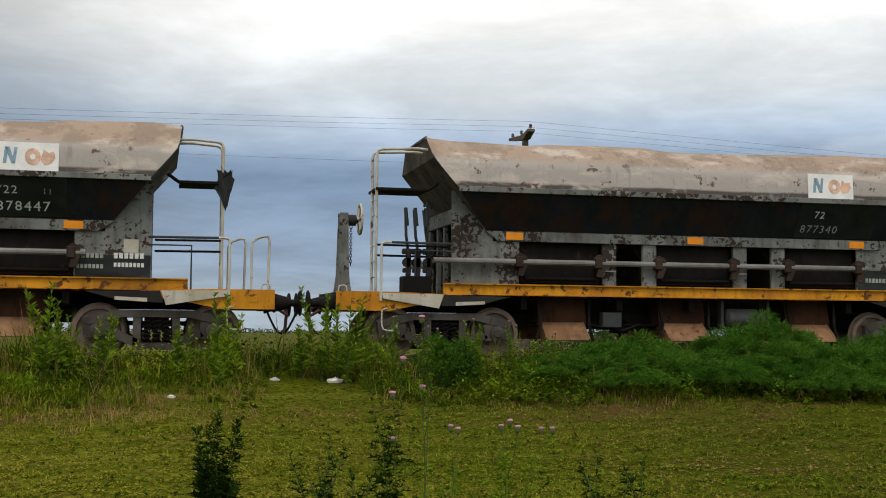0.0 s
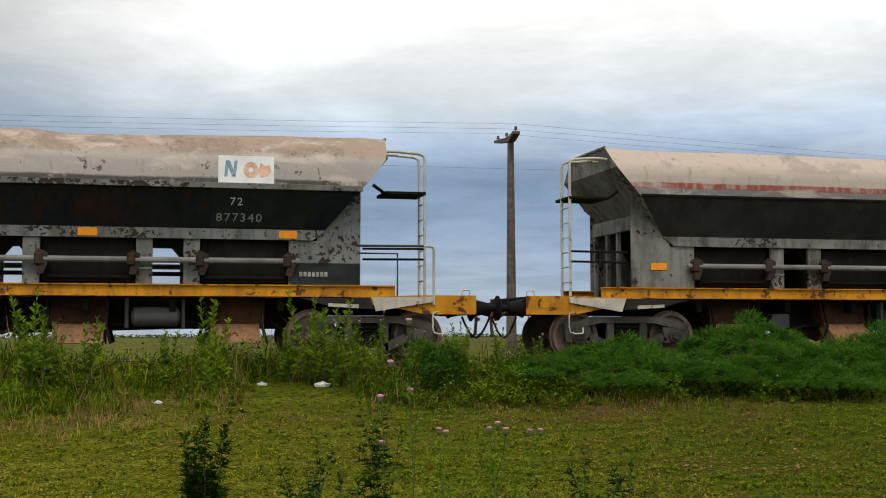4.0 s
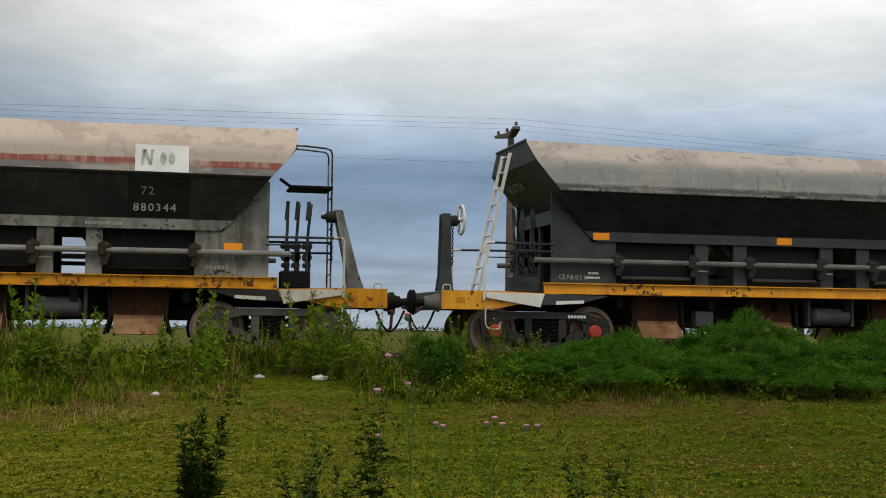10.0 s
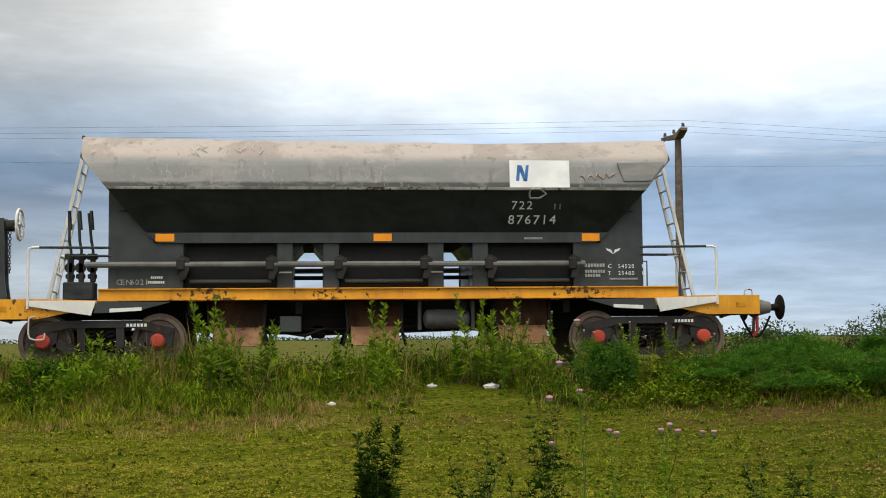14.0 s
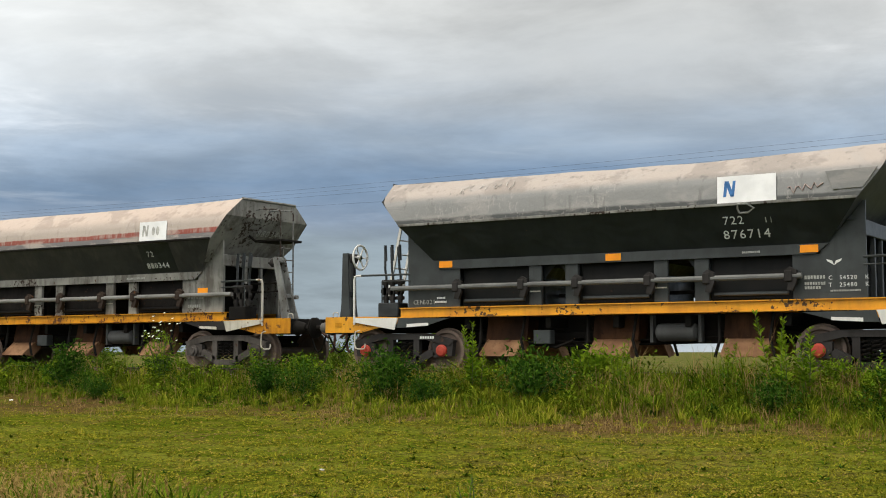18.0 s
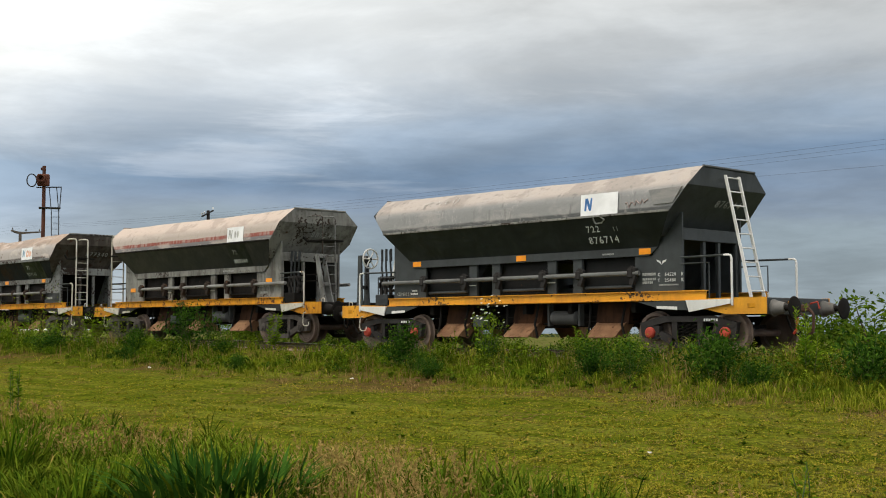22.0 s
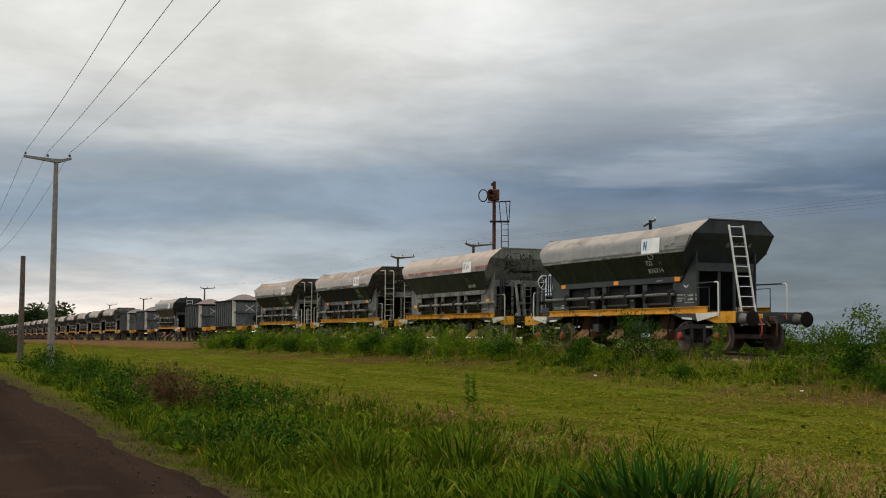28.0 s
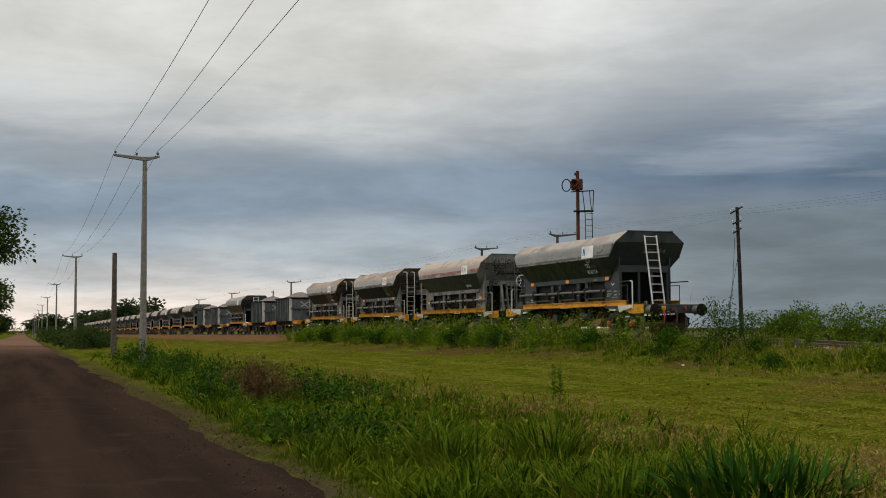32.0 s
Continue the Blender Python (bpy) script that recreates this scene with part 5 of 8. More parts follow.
            for dx in () if far else (-0.52, 0.46):
                part("chute_stay", Shape().tube([(cx + dx, sy * 0.9, 1.1), (cx + dx * 0.92, sy * 1.0, 0.62), (cx + dx * 1.1, sy * 1.0, 0.32)], 0.03, 5), M["under"], w)
    for x0, x1 in ((-1.54, -0.94), (0.76, 1.62)):
        part("tie_bar", Shape().box(x0, x1, -0.32, -0.24, 1.47, 1.54, 0.008), M["under"], w)
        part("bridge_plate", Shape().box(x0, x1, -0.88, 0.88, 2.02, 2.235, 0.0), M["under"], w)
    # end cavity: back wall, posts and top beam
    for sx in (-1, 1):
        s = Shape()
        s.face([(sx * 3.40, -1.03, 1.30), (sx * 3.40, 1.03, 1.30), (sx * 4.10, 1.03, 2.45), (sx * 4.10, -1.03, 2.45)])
        # the back wall is coloured near-black for the shade in the cavity
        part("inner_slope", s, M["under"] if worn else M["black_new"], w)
        part("end_beam", Shape().box(*sorted((sx * 4.44, sx * 4.52)), -1.03, 1.03, 2.36, 2.62, 0.01), body, w)
        s = Shape()
        s.face([(sx * 4.50, -1.03, 2.6), (sx * 4.50, 1.03, 2.6), (sx * 4.22, 1.2, 2.62), (sx * 4.22, -1.2, 2.62)])
        part("beam_gusset", s, body, w)
        for y in (-0.98, -0.22, 0.32, 0.98):
            part("end_post", Shape().box(*sorted((sx * 4.42, sx * 4.50)), y - 0.045, y + 0.045, 1.14, 2.4, 0.008), body, w)
        part("end_deck", Shape().box(*sorted((sx * 3.4, sx * 6.50)), -1.10, 1.10, 1.085, 1.13, 0.006), M["under"], w)
        if far:
            continue
        hd = Shape()
        rail_hoop(hd, [(sx * 6.38, -1.0, 1.13), (sx * 6.38, -1.0, 1.24), (sx * 6.52, -1.0, 1.24), (sx * 6.52, -1.0, 1.13)], 0.012)
        part("lifting_eye", hd, M["white_worn"], w)
    underframe(w, half, st["yellow"], worn, far)
    # brake gear under the floor
    t = Shape()
    t.lathe([(0, 0.0), (0.02, 0.10), (0.06, 0.155), (0.10, 0.165), (0.72, 0.165), (0.76, 0.155), (0.80, 0.10), (0.82, 0)], (0.72, -0.82, 0.765), (1, 0, 0), 18)
    part("air_tank", t, M["tank"], w, "grey air reservoir tank", smooth=True)
    for x in (0.66, 1.58):
        part("tank_strap", Shape().box(x - 0.03, x + 0.03, -0.9, -0.74, 0.58, 1.08, 0.005), M["tank"], w)
    part("valve_box", Shape().box(-1.72, -1.36, -1.0, -0.8, 0.56, 0.83, 0.012), M["steel_dark"], w, "grey valve box")
    g = Shape()
    for y, z in ((-0.7, 0.66), (-0.62, 0.58), (0.4, 0.6)):
        g.tube([(-3.0, y, z), (-0.9, y + 0.05, z - 0.06), (1.4, y, z), (3.0, y + 0.08, z + 0.06)], 0.022, 5)
    g.tube([(-1.9, -0.85, 0.60), (-1.3, -0.85, 0.50), (-0.95, -0.85, 0.62)], 0.03, 5)
    g.box(-1.2, -0.95, -0.3, 0.1, 0.45, 0.7, 0.03)
    g.lathe([(0, 0.14), (0.4, 0.14), (0.42, 0.05)], (-0.9, 0.2, 0.7), (1, 0, 0), 12)
    part("brake_rigging", g, M["under"], w)
    for cx in (-4.66, 4.66):
        bogie_parts(w, cx, st.get("red", False), st.get("boxed", False), far)
    # reflectors
    for x, z in st["refl"]:
        yy = -1.12 if z > 2.0 else -1.08
        part("reflector", Shape().box(x - 0.155, x + 0.155, yy - 0.008, yy, z - 0.065, z + 0.065, 0.003), M["orange"], w, "orange reflector")
    # fittings at the ends
    for sx, kinds in ((-1, st["left"]), (1, st["right"])):
        for k in kinds:
            if k == "slant":
                slant_ladder(w, sx)
            elif k == "platform":
                end_platform(w, sx, M["white_worn"] if worn else M["white"], -1.0, st.get("post_x", 5.70) if sx < 0 else 5.70)
            elif k == "platform_mid":
                end_platform(w, sx, M["steel_rusty"], -0.45, tube=0.017)
            elif k == "rail":
                low_rail(w, sx, M["white_worn"] if worn else M["white"], -1.2)
            elif k == "rail_far":
                low_rail(w, sx, M["white_worn"] if worn else M["white"], 1.2)
            elif k == "levers":
                hand_levers(w, sx, worn, st.get("lever_x", 5.02))
            elif k == "brake":
                brake_stand(w, sx, worn)
            elif k == "brake_bare":
                brake_stand(w, sx, worn, False, 6.12, -0.24)
            elif k == "ladder":
                upright_ladder(w, sx, -0.35, 0.1, 5.62, 3.3, M["white_worn"])
            elif k == "hoops":
                for x, y in ((5.85, -0.2), (6.2, -1.0)):
                    h = Shape()
                    rail_hoop(h, [(sx * x, y, 1.13), (sx * x, y, 1.98), (sx * (x + 0.3), y, 2.08), (sx * (x + 0.28), y, 1.13)], 0.022)
                    part("hand_hoop", h, M["white_worn"], w)
    if "sign" in st:
        x0, z0, ww, hh, tone = st["sign"]
        emblem(w, x0, z0, ww, hh, M["sign"], tone)
    if st.get("plate"):
        # a freshly blacked field behind the number
        x0, x1 = st["plate"]
        r = Shape()
        y_at = lambda z: -(1.08 + (z - 2.24) * 0.58) - 0.006
        r.face([(x0, y_at(2.27), 2.27), (x1, y_at(2.27), 2.27), (x1, y_at(2.90), 2.90), (x0, y_at(2.90), 2.90)])
        part("number_field", r, M["black_new"], w, "black painted field behind the number")
    if st.get("low_field"):
        part("number_field", Shape().box(3.34, 4.54, -1.0795, -1.075, 1.31, 1.68), M["black_new"], w, "black painted field")
    if st.get("low_field") is True:
        part("white_patch", Shape().box(4.10, 4.34, -1.0795, -1.075, 1.72, 1.94), M["white_worn"], w, "white painted patch")
    if st.get("ring"):
        # scrapes on the bevel, a faded scribble and a welded patch on the flare
        rs = np.random.default_rng(12)
        f_y = lambda z: -(1.44 + (3.46 - z) * 0.0755) - 0.004
        b_y = lambda z: -(1.44 - (z - 3.46) * 1.22) - 0.012
        for i in range(9):
            x0, z0 = -3.2 + 0.14 * i + 0.1 * rs.random(), 3.76 - 0.12 * rs.random()
            e1, e2, q = rs.normal(0, 0.05), rs.normal(0, 0.07), 0.07 + 0.12 * rs.random()
            sc = Shape().tube([(x0, b_y(z0), z0), (x0 + e1, b_y(z0 - 0.5 * q), z0 - 0.5 * q), (x0 + e2, b_y(z0 - q), z0 - q)], 0.009, 4)
            part("scrape_mark", sc, M["scrape"], w, "pale scraped mark")
        line = []
        for i in range(13):
            x0, z0 = 3.38 + 0.05 * i, 3.16 + 0.05 * math.sin(2.3 * i) + 0.02 * rs.normal()
            line.append((x0, f_y(z0), z0))
        part("scribble", Shape().tube(line, 0.013, 4), M["faded_rose"], w, "faded red scribble")
        sc = Shape()
        sc.prism([(4.02, 3.40), (4.86, 3.42), (4.62, 3.10), (4.14, 3.09)], 1, -1.455, -1.492)
        part("patch_plate", sc, skirt, w, "welded repair plate")
        r = Shape()
        q = [(0, 0), (0.16, 0), (0.27, 0.07), (0.16, 0.15), (0, 0.15), (-0.02, 0.075), (0, 0)]
        r.tube([(2.52 + a, -(1.08 + (2.80 + b - 2.24) * 0.58) - 0.006, 2.80 + b) for a, b in q], 0.018, 5)
        part("ring_mark", r, M["ink_grey"], w, "pale outlined rounded mark")
    # lettering follows the slope of the black side plate or stands on the flat panels
    def row_of_letters(text, size, ink, base, label):
        for i, ch in enumerate(text):
            if ch != " ":
                ob = part("letter", lettering(ch, size, M[ink]), None, w, label)
                ob.matrix_basis = base @ Matrix.Translation((0.60 * size * i, 0, 0))

    for text, x, z, size, ink in st.get("text", ()):
        label = "white stencilled letter" if ink == "ink" else ""
        if z > 2.24:
            y = -(1.08 + (z - 2.24) * 0.58) - 0.012
            row_of_letters(text, size, ink, pose(x, y, z, math.degrees(math.atan2(0.40, 0.69))), label)
        else:
            row_of_letters(text, size, ink, pose(x, -1.086 if z < 2.06 else -1.128, z), label)
    for x, z, ww, hh, mat in st.get("bars", ()):
        b = Shape()
        yy = -1.081 if z < 2.06 else -1.118
        k = max(1, round(ww / (hh * 0.9)))
        for i in range(k):
            b.box(x + ww * i / k, x + ww * (i + 0.72) / k, yy - 0.004, yy, z, z + hh)
        part("stencil_marks", b, M[mat], w, "row of small white stencil marks")
    for sx in st.get("end_text", ()):
        # on the lower slope of the end plate
        slope = math.degrees(math.atan2(0.45, 0.53))
        base = Matrix.Translation((sx * (4.68 + 0.012), -0.15 if sx > 0 else 0.95, 3.08)) @ Matrix.Rotation(radians(90 * sx), 4, "Z") @ Matrix.Rotation(radians(slope), 4, "X")
        row_of_letters(st["number"], 0.26, "ink_grey", base, "")
    if st.get("ring"):
        # a small winged mark on the panel
        q = Shape()
        for d in (-1, 1):
            q.prism([(4.02, 1.86), (4.02 + d * 0.03, 1.94), (4.02 + d * 0.13, 1.97), (4.02 + d * 0.11, 1.93), (4.02 + d * 0.05, 1.90)], 1, -1.084, -1.079)
        part("panel_mark", q, M["ink"], w, "small white winged mark")
    return w


STYLE_C = dict(ring=True, body=M["steel_dark"], black=M["black_new"], skirt=M["skirt_C"], yellow=M["yellow"], wing=M["white"], worn=False, red=True, levers=-1, seed=5, dent=0.035,
               refl=((-3.62, 2.155), (0.02, 2.155), (3.62, 2.155)), left=("slant", "rail", "rail_far", "levers", "brake"), right=("slant", "rail", "rail_far"),
               sign=(2.16, 2.97, 1.03, 0.47, "part"), number="876714", end_text=(-1, 1),
               text=(("876714", 2.16, 2.38, 0.24, "ink"), ("722", 2.20, 2.62, 0.22, "ink"), ("11", 2.92, 2.62, 0.15, "ink_grey"), ("CEN6021", -4.42, 1.37, 0.13, "ink_grey"),
                     ("C  54520  K", 3.92, 1.62, 0.10, "ink"), ("T  25480  K", 3.92, 1.50, 0.10, "ink")),
               bars=((3.52, 1.64, 0.36, 0.06, "ink_grey"), (3.52, 1.54, 0.36, 0.05, "ink_grey"), (3.52, 1.47, 0.28, 0.05, "ink_grey"), (3.95, 1.42, 0.5, 0.03, "ink_grey"), (-3.85, 1.47, 0.2, 0.04, "ink"), (-3.90, 1.39, 0.28, 0.04, "ink"), (2.46, 2.12, 0.32, 0.035, "ink_grey")))
STYLE_B = dict(plate=(2.22, 3.22), body=M["steel_grey"], black=M["black_old"], skirt=M["skirt_B"], yellow=M["yellow_worn"], wing=M["white_worn"], worn=True, levers=1, seed=8, dent=0.02, boxed=True,
               refl=((-4.02, 1.69), (3.95, 1.80)), left=("platform",), right=("rail", "levers", "platform_mid", "brake_bare"),
               sign=(2.32, 2.98, 0.86, 0.44, "worn"), number="880344", end_text=(1,),
               text=(("880344", 2.30, 2.36, 0.20, "ink"), ("72", 2.42, 2.62, 0.20, "ink_grey")),
               bars=((3.5, 1.62, 0.5, 0.10, "ink_grey"), (3.5, 1.42, 0.4, 0.07, "ink_grey"), (1.55, 2.12, 0.6, 0.05, "ink_grey")))
STYLE_A = dict(lip=True, low_field="plain", end=M["end_rust"], plate=(2.0, 3.6), post_x=5.88, lever_x=5.15, body=M["steel_rusty"], black=M["black_dusty"], skirt=M["skirt_A"], yellow=M["yellow_worn"], wing=M["white_worn"], worn=True, levers=-1, seed=3, dent=0.055, boxed=True,
               refl=((-3.42, 2.155), (0.02, 2.155), (3.30, 2.155)), left=("platform", "levers", "rail", "brake"), right=("platform", "rail"),
               sign=(2.10, 2.97, 0.92, 0.46, "full"), number="877340", end_text=(1,),
               text=(("877340", 2.08, 2.36, 0.22, "ink_grey"), ("72", 2.30, 2.62, 0.20, "ink")),
               bars=((3.5, 1.45, 0.5, 0.08, "ink_grey"),))
STYLE_Z = dict(STYLE_A, plate=(1.2, 3.2), low_field=True, seed=13, number="878447", left=("platform", "levers"), right=("platform", "rail", "hoops"), sign=(2.12, 2.97, 0.95, 0.46, "full"),
               text=(("878447", 2.1, 2.36, 0.24, "ink"), ("722", 2.10, 2.62, 0.20, "ink"), ("11", 2.82, 2.62, 0.14, "ink_grey")),
               bars=((3.36, 1.62, 0.44, 0.08, "ink_grey"), (3.95, 1.62, 0.5, 0.09, "ink"), (3.95, 1.48, 0.5, 0.07, "ink"), (3.36, 1.45, 0.44, 0.07, "ink_grey")))
STYLE_FAR = dict(STYLE_B, plate=None, seed=21, far=True, text=(), bars=(), end_text=(), left=("platform",), right=("rail", "ladder"), skirt=M["skirt_A"], body=M["steel_rusty"], black=M["black_dusty"])
STYLE_D = dict(STYLE_C, ring=False, seed=31, far=True, text=(), bars=(), end_text=(), left=(), right=("slant", "rail"), yellow=M["yellow_worn"], red=False)

CARS = []
CARS.append((3.73, hopper_wagon("hopper_wagon", "freshly painted dark grey ballast hopper wagon with yellow sill", 3.73, STYLE_C)))
tail = CARS[0][1]
part("hose_cock", Shape().box(6.60, 6.74, -0.46, -0.34, 0.93, 1.07, 0.02), M["yellow"], tail, "yellow brake cock")
part("hose_coupling", Shape().tube([(6.68, -0.42, 0.95), (6.80, -0.44, 0.78), (6.80, -0.45, 0.52), (6.72, -0.45, 0.42)], 0.028, 7), M["red"], tail, "red brake hose hanging at the tail", smooth=True)
part("release_handle", Shape().tube([(6.58, 0.42, 1.02), (6.74, 0.44, 1.06), (6.78, 0.44, 0.92)], 0.018, 6), M["red"], tail, "small red release handle")
CARS.append((-10.40, hopper_wagon("hopper_wagon", "weathered grey ballast hopper wagon with a red band", -10.40, STYLE_B)))
CARS.append((-24.49, hopper_wagon("hopper_wagon", "rust-spotted dark ballast hopper wagon with a bright emblem panel", -24.49, STYLE_A)))
CARS.append((-38.70, hopper_wagon("hopper_wagon", "sooty ballast hopper wagon with a rag on its platform", -38.70, STYLE_Z)))


def gondola(at_x):
    w = thing("gondola_wagon", "grey ribbed open gondola wagon heaped with ballast", "gondola wagon", "wagons of the ballast train", at=(at_x, TRACK_Y, RAIL_Z))
    half, hy, z0, z1 = 3.35, 1.42, 1.12, 2.98
    deck = 5.35
    for sy in (-1, 1):
        s = Shape().box(-half + 0.3, half - 0.3, *sorted((sy * (hy - 0.05), sy * hy)), z0, z1, 0.01)
        side = part("side_wall", s, M["gondola"], w)
        for i in range(9):
            x = -half + 0.55 + i * (2 * half - 1.1) / 8
            part("rib", Shape().box(x - 0.09, x + 0.09, *sorted((sy * hy, sy * (hy + 0.10))), z0, z1 - 0.06, 0.03), M["gondola"], side)
        part("top_rail", Shape().box(-half + 0.25, half - 0.25, *sorted((sy * (hy - 0.04), sy * (hy + 0.12))), z1 - 0.06, z1 + 0.06, 0.02), M["under"], side)
        part("corner_post", Shape().box(half - 0.42, half - 0.26, *sorted((sy * (hy - 0.1), sy * (hy + 0.13))), z0 - 0.02, z1 + 0.03, 0.02), M["white_worn"], w, "white flaking corner post")
    for sx in (-1, 1):
        e = part("end_wall", Shape().box(*sorted((sx * (half - 0.36), sx * (half - 0.3))), -hy, hy, z0, z1, 0.01), M["gondola"], w)
        part("end_rail", Shape().box(*sorted((sx * (half - 0.4), sx * (half - 0.22))), -hy, hy, z1 - 0.1, z1 + 0.05, 0.02), M["under"], e)
        part("end_rail", Shape().box(*sorted((sx * (half - 0.3), sx * (half - 0.2))), -hy, hy, 2.05, 2.2, 0.02), M["gondola"], e)
        part("bumper_plate", Shape().box(*sorted((sx * (deck - 0.12), sx * (deck + 0.02))), -1.35, 1.35, 0.82, 1.14, 0.01), M["yellow_worn"], w, "yellow end beam")
        for sy in (-1, 1):
            part("end_plate", Shape().box(*sorted((sx * (deck - 1.9), sx * (deck - 0.13))), *sorted((sy * 1.33, sy * 1.36)), 0.86, 1.13, 0.005), M["yellow_worn"], w, "yellow side end plate")
        part("brake_wheel", Shape().lathe([(0, 0.24), (0.03, 0.26), (0.05, 0.2), (0.02, 0.03)], (sx * (half + 0.1), 0.1, 1.7), (sx, 0, 0), 14), M["under"], w)
    x_mark = Shape()
    for d in (1, -1):
        x_mark.prism([(-0.32, -0.22 * d - 0.04), (-0.32, -0.22 * d + 0.04), (0.32, 0.22 * d + 0.04), (0.32, 0.22 * d - 0.04)], 0, half - 0.295, half - 0.285)
    x_mark.v = [(a, b - 0.3, c + 2.45) for a, b, c in x_mark.v]
    part("cross_mark", x_mark, M["white_worn"], w, "white painted cross")
    h = Shape()
    rng = np.random.default_rng(17)
    nx, ny = 24, 9
    for i in range(nx + 1):
        for j in range(ny + 1):
            u, v_ = 2 * i / nx - 1, 2 * j / ny - 1
            z = z1 - 0.05 + 0.62 * (1 - abs(v_) ** 1.6) * (1 - abs(u) ** 3.0) * (0.75 + 0.25 * math.cos(u * 9)) + rng.normal(0, 0.02)
            h.v.append((u * (half - 0.4), v_ * (hy - 0.06), z))
    for i in range(nx):
        for j in range(ny):
            a = i * (ny + 1) + j
            h.f.append((a, a + ny + 1, a + ny + 2, a + 1))
    part("load", h, M["ballast_load"], w, "heaped grey-brown ballast", smooth=True)
    s = Shape().box(-deck + 0.1, deck - 0.1, -1.2, 1.2, 0.92, 1.10, 0.01)
    part("floor_frame", s, M["under"], w)
    for sx in (-1, 1):
        for sy in (-1, 1):
            b = Shape()
            b.lathe([(0, 0.15), (0.2, 0.11), (0.38, 0.07), (0.39, 0.2), (0.44, 0.21), (0.45, 0)], (sx * deck, sy * 0.93, 0.925), (sx, 0, 0), 12)
            part("buffer", b, M["under"], w, smooth=True)
    for cx in (-3.3, 3.3):
        bogie_parts(w, cx, False, True, True)
    return w


gon = gondola(-52.6)
CARS.append((-52.6, gon))
for x in (-64.6, -91.4, -103.2):
    CARS.append((x, copy_thing(gon, pose(x, TRACK_Y, RAIL_Z))))
CARS.append((-78.2, hopper_wagon("hopper_wagon", "dark grey ballast hopper wagon between gondolas", -78.2, STYLE_D)))
far_car = hopper_wagon("hopper_wagon", "dusty dark ballast hopper wagon far along the train", -116.6, STYLE_FAR)
CARS.append((-116.6, far_car))
for i in range(1, 21):
    x = -116.6 - 14.2 * i
    CARS.append((x, copy_thing(far_car, pose(x, TRACK_Y, RAIL_Z))))
# the loose rag on the fourth wagon's platform, moving with it
rag = Shape()
rng = np.random.default_rng(4)
for i in range(7):
    a = Vector((5.72 + 0.05 * rng.normal(), -1.02, 2.98))
    rag.face([a + Vector((rng.normal() * 0.08, rng.normal() * 0.05, 0.18)), a + Vector((0.12 + rng.normal() * 0.05, rng.normal() * 0.05, 0.02)), a + Vector((0.12 * rng.random(), -0.05, -0.45 * rng.random() - 0.1)), a + Vector((-0.10, 0.02, -0.12))])
part("rag", rag, M["cloth"], CARS[3][1], "dark rag tied to the platform")

# ---- grass and plants ----
def blades(rng, x, y, h, w, lean=0.5, z=None):
    """Bent grass blades as arrays: root at (x, y), height h, width w."""
    n = len(x)
    z = ground_z(x, y) - 0.01 if z is None else z
    a, b = rng.uniform(0, 2 * np.pi, n), rng.uniform(0, 2 * np.pi, n)
    k = np.abs(rng.normal(0, lean, n))
    root = np.stack([x, y, z], 1)
    side = np.stack([np.cos(a), np.sin(a), np.zeros(n)], 1) * (w / 2)[:, None]
    out = np.stack([np.cos(b), np.sin(b), np.zeros(n)], 1)
    up = np.array([0, 0, 1.0])
    mid = root + h[:, None] * (0.55 * up + 0.22 * k[:, None] * out)
    tip = root + h[:, None] * ((1.0 - 0.18 * np.minimum(k, 1.6)[:, None]) * up + 0.75 * k[:, None] * out)
    v = np.stack([root - side, root + side, mid - side * 0.8, mid + side * 0.8, tip], 1).reshape(-1, 3)
    t = np.array([0, 1, 3, 0, 3, 2, 2, 3, 4])
    f = (t[None] + (np.arange(n) * 5)[:, None]).ravel()
    return v, f


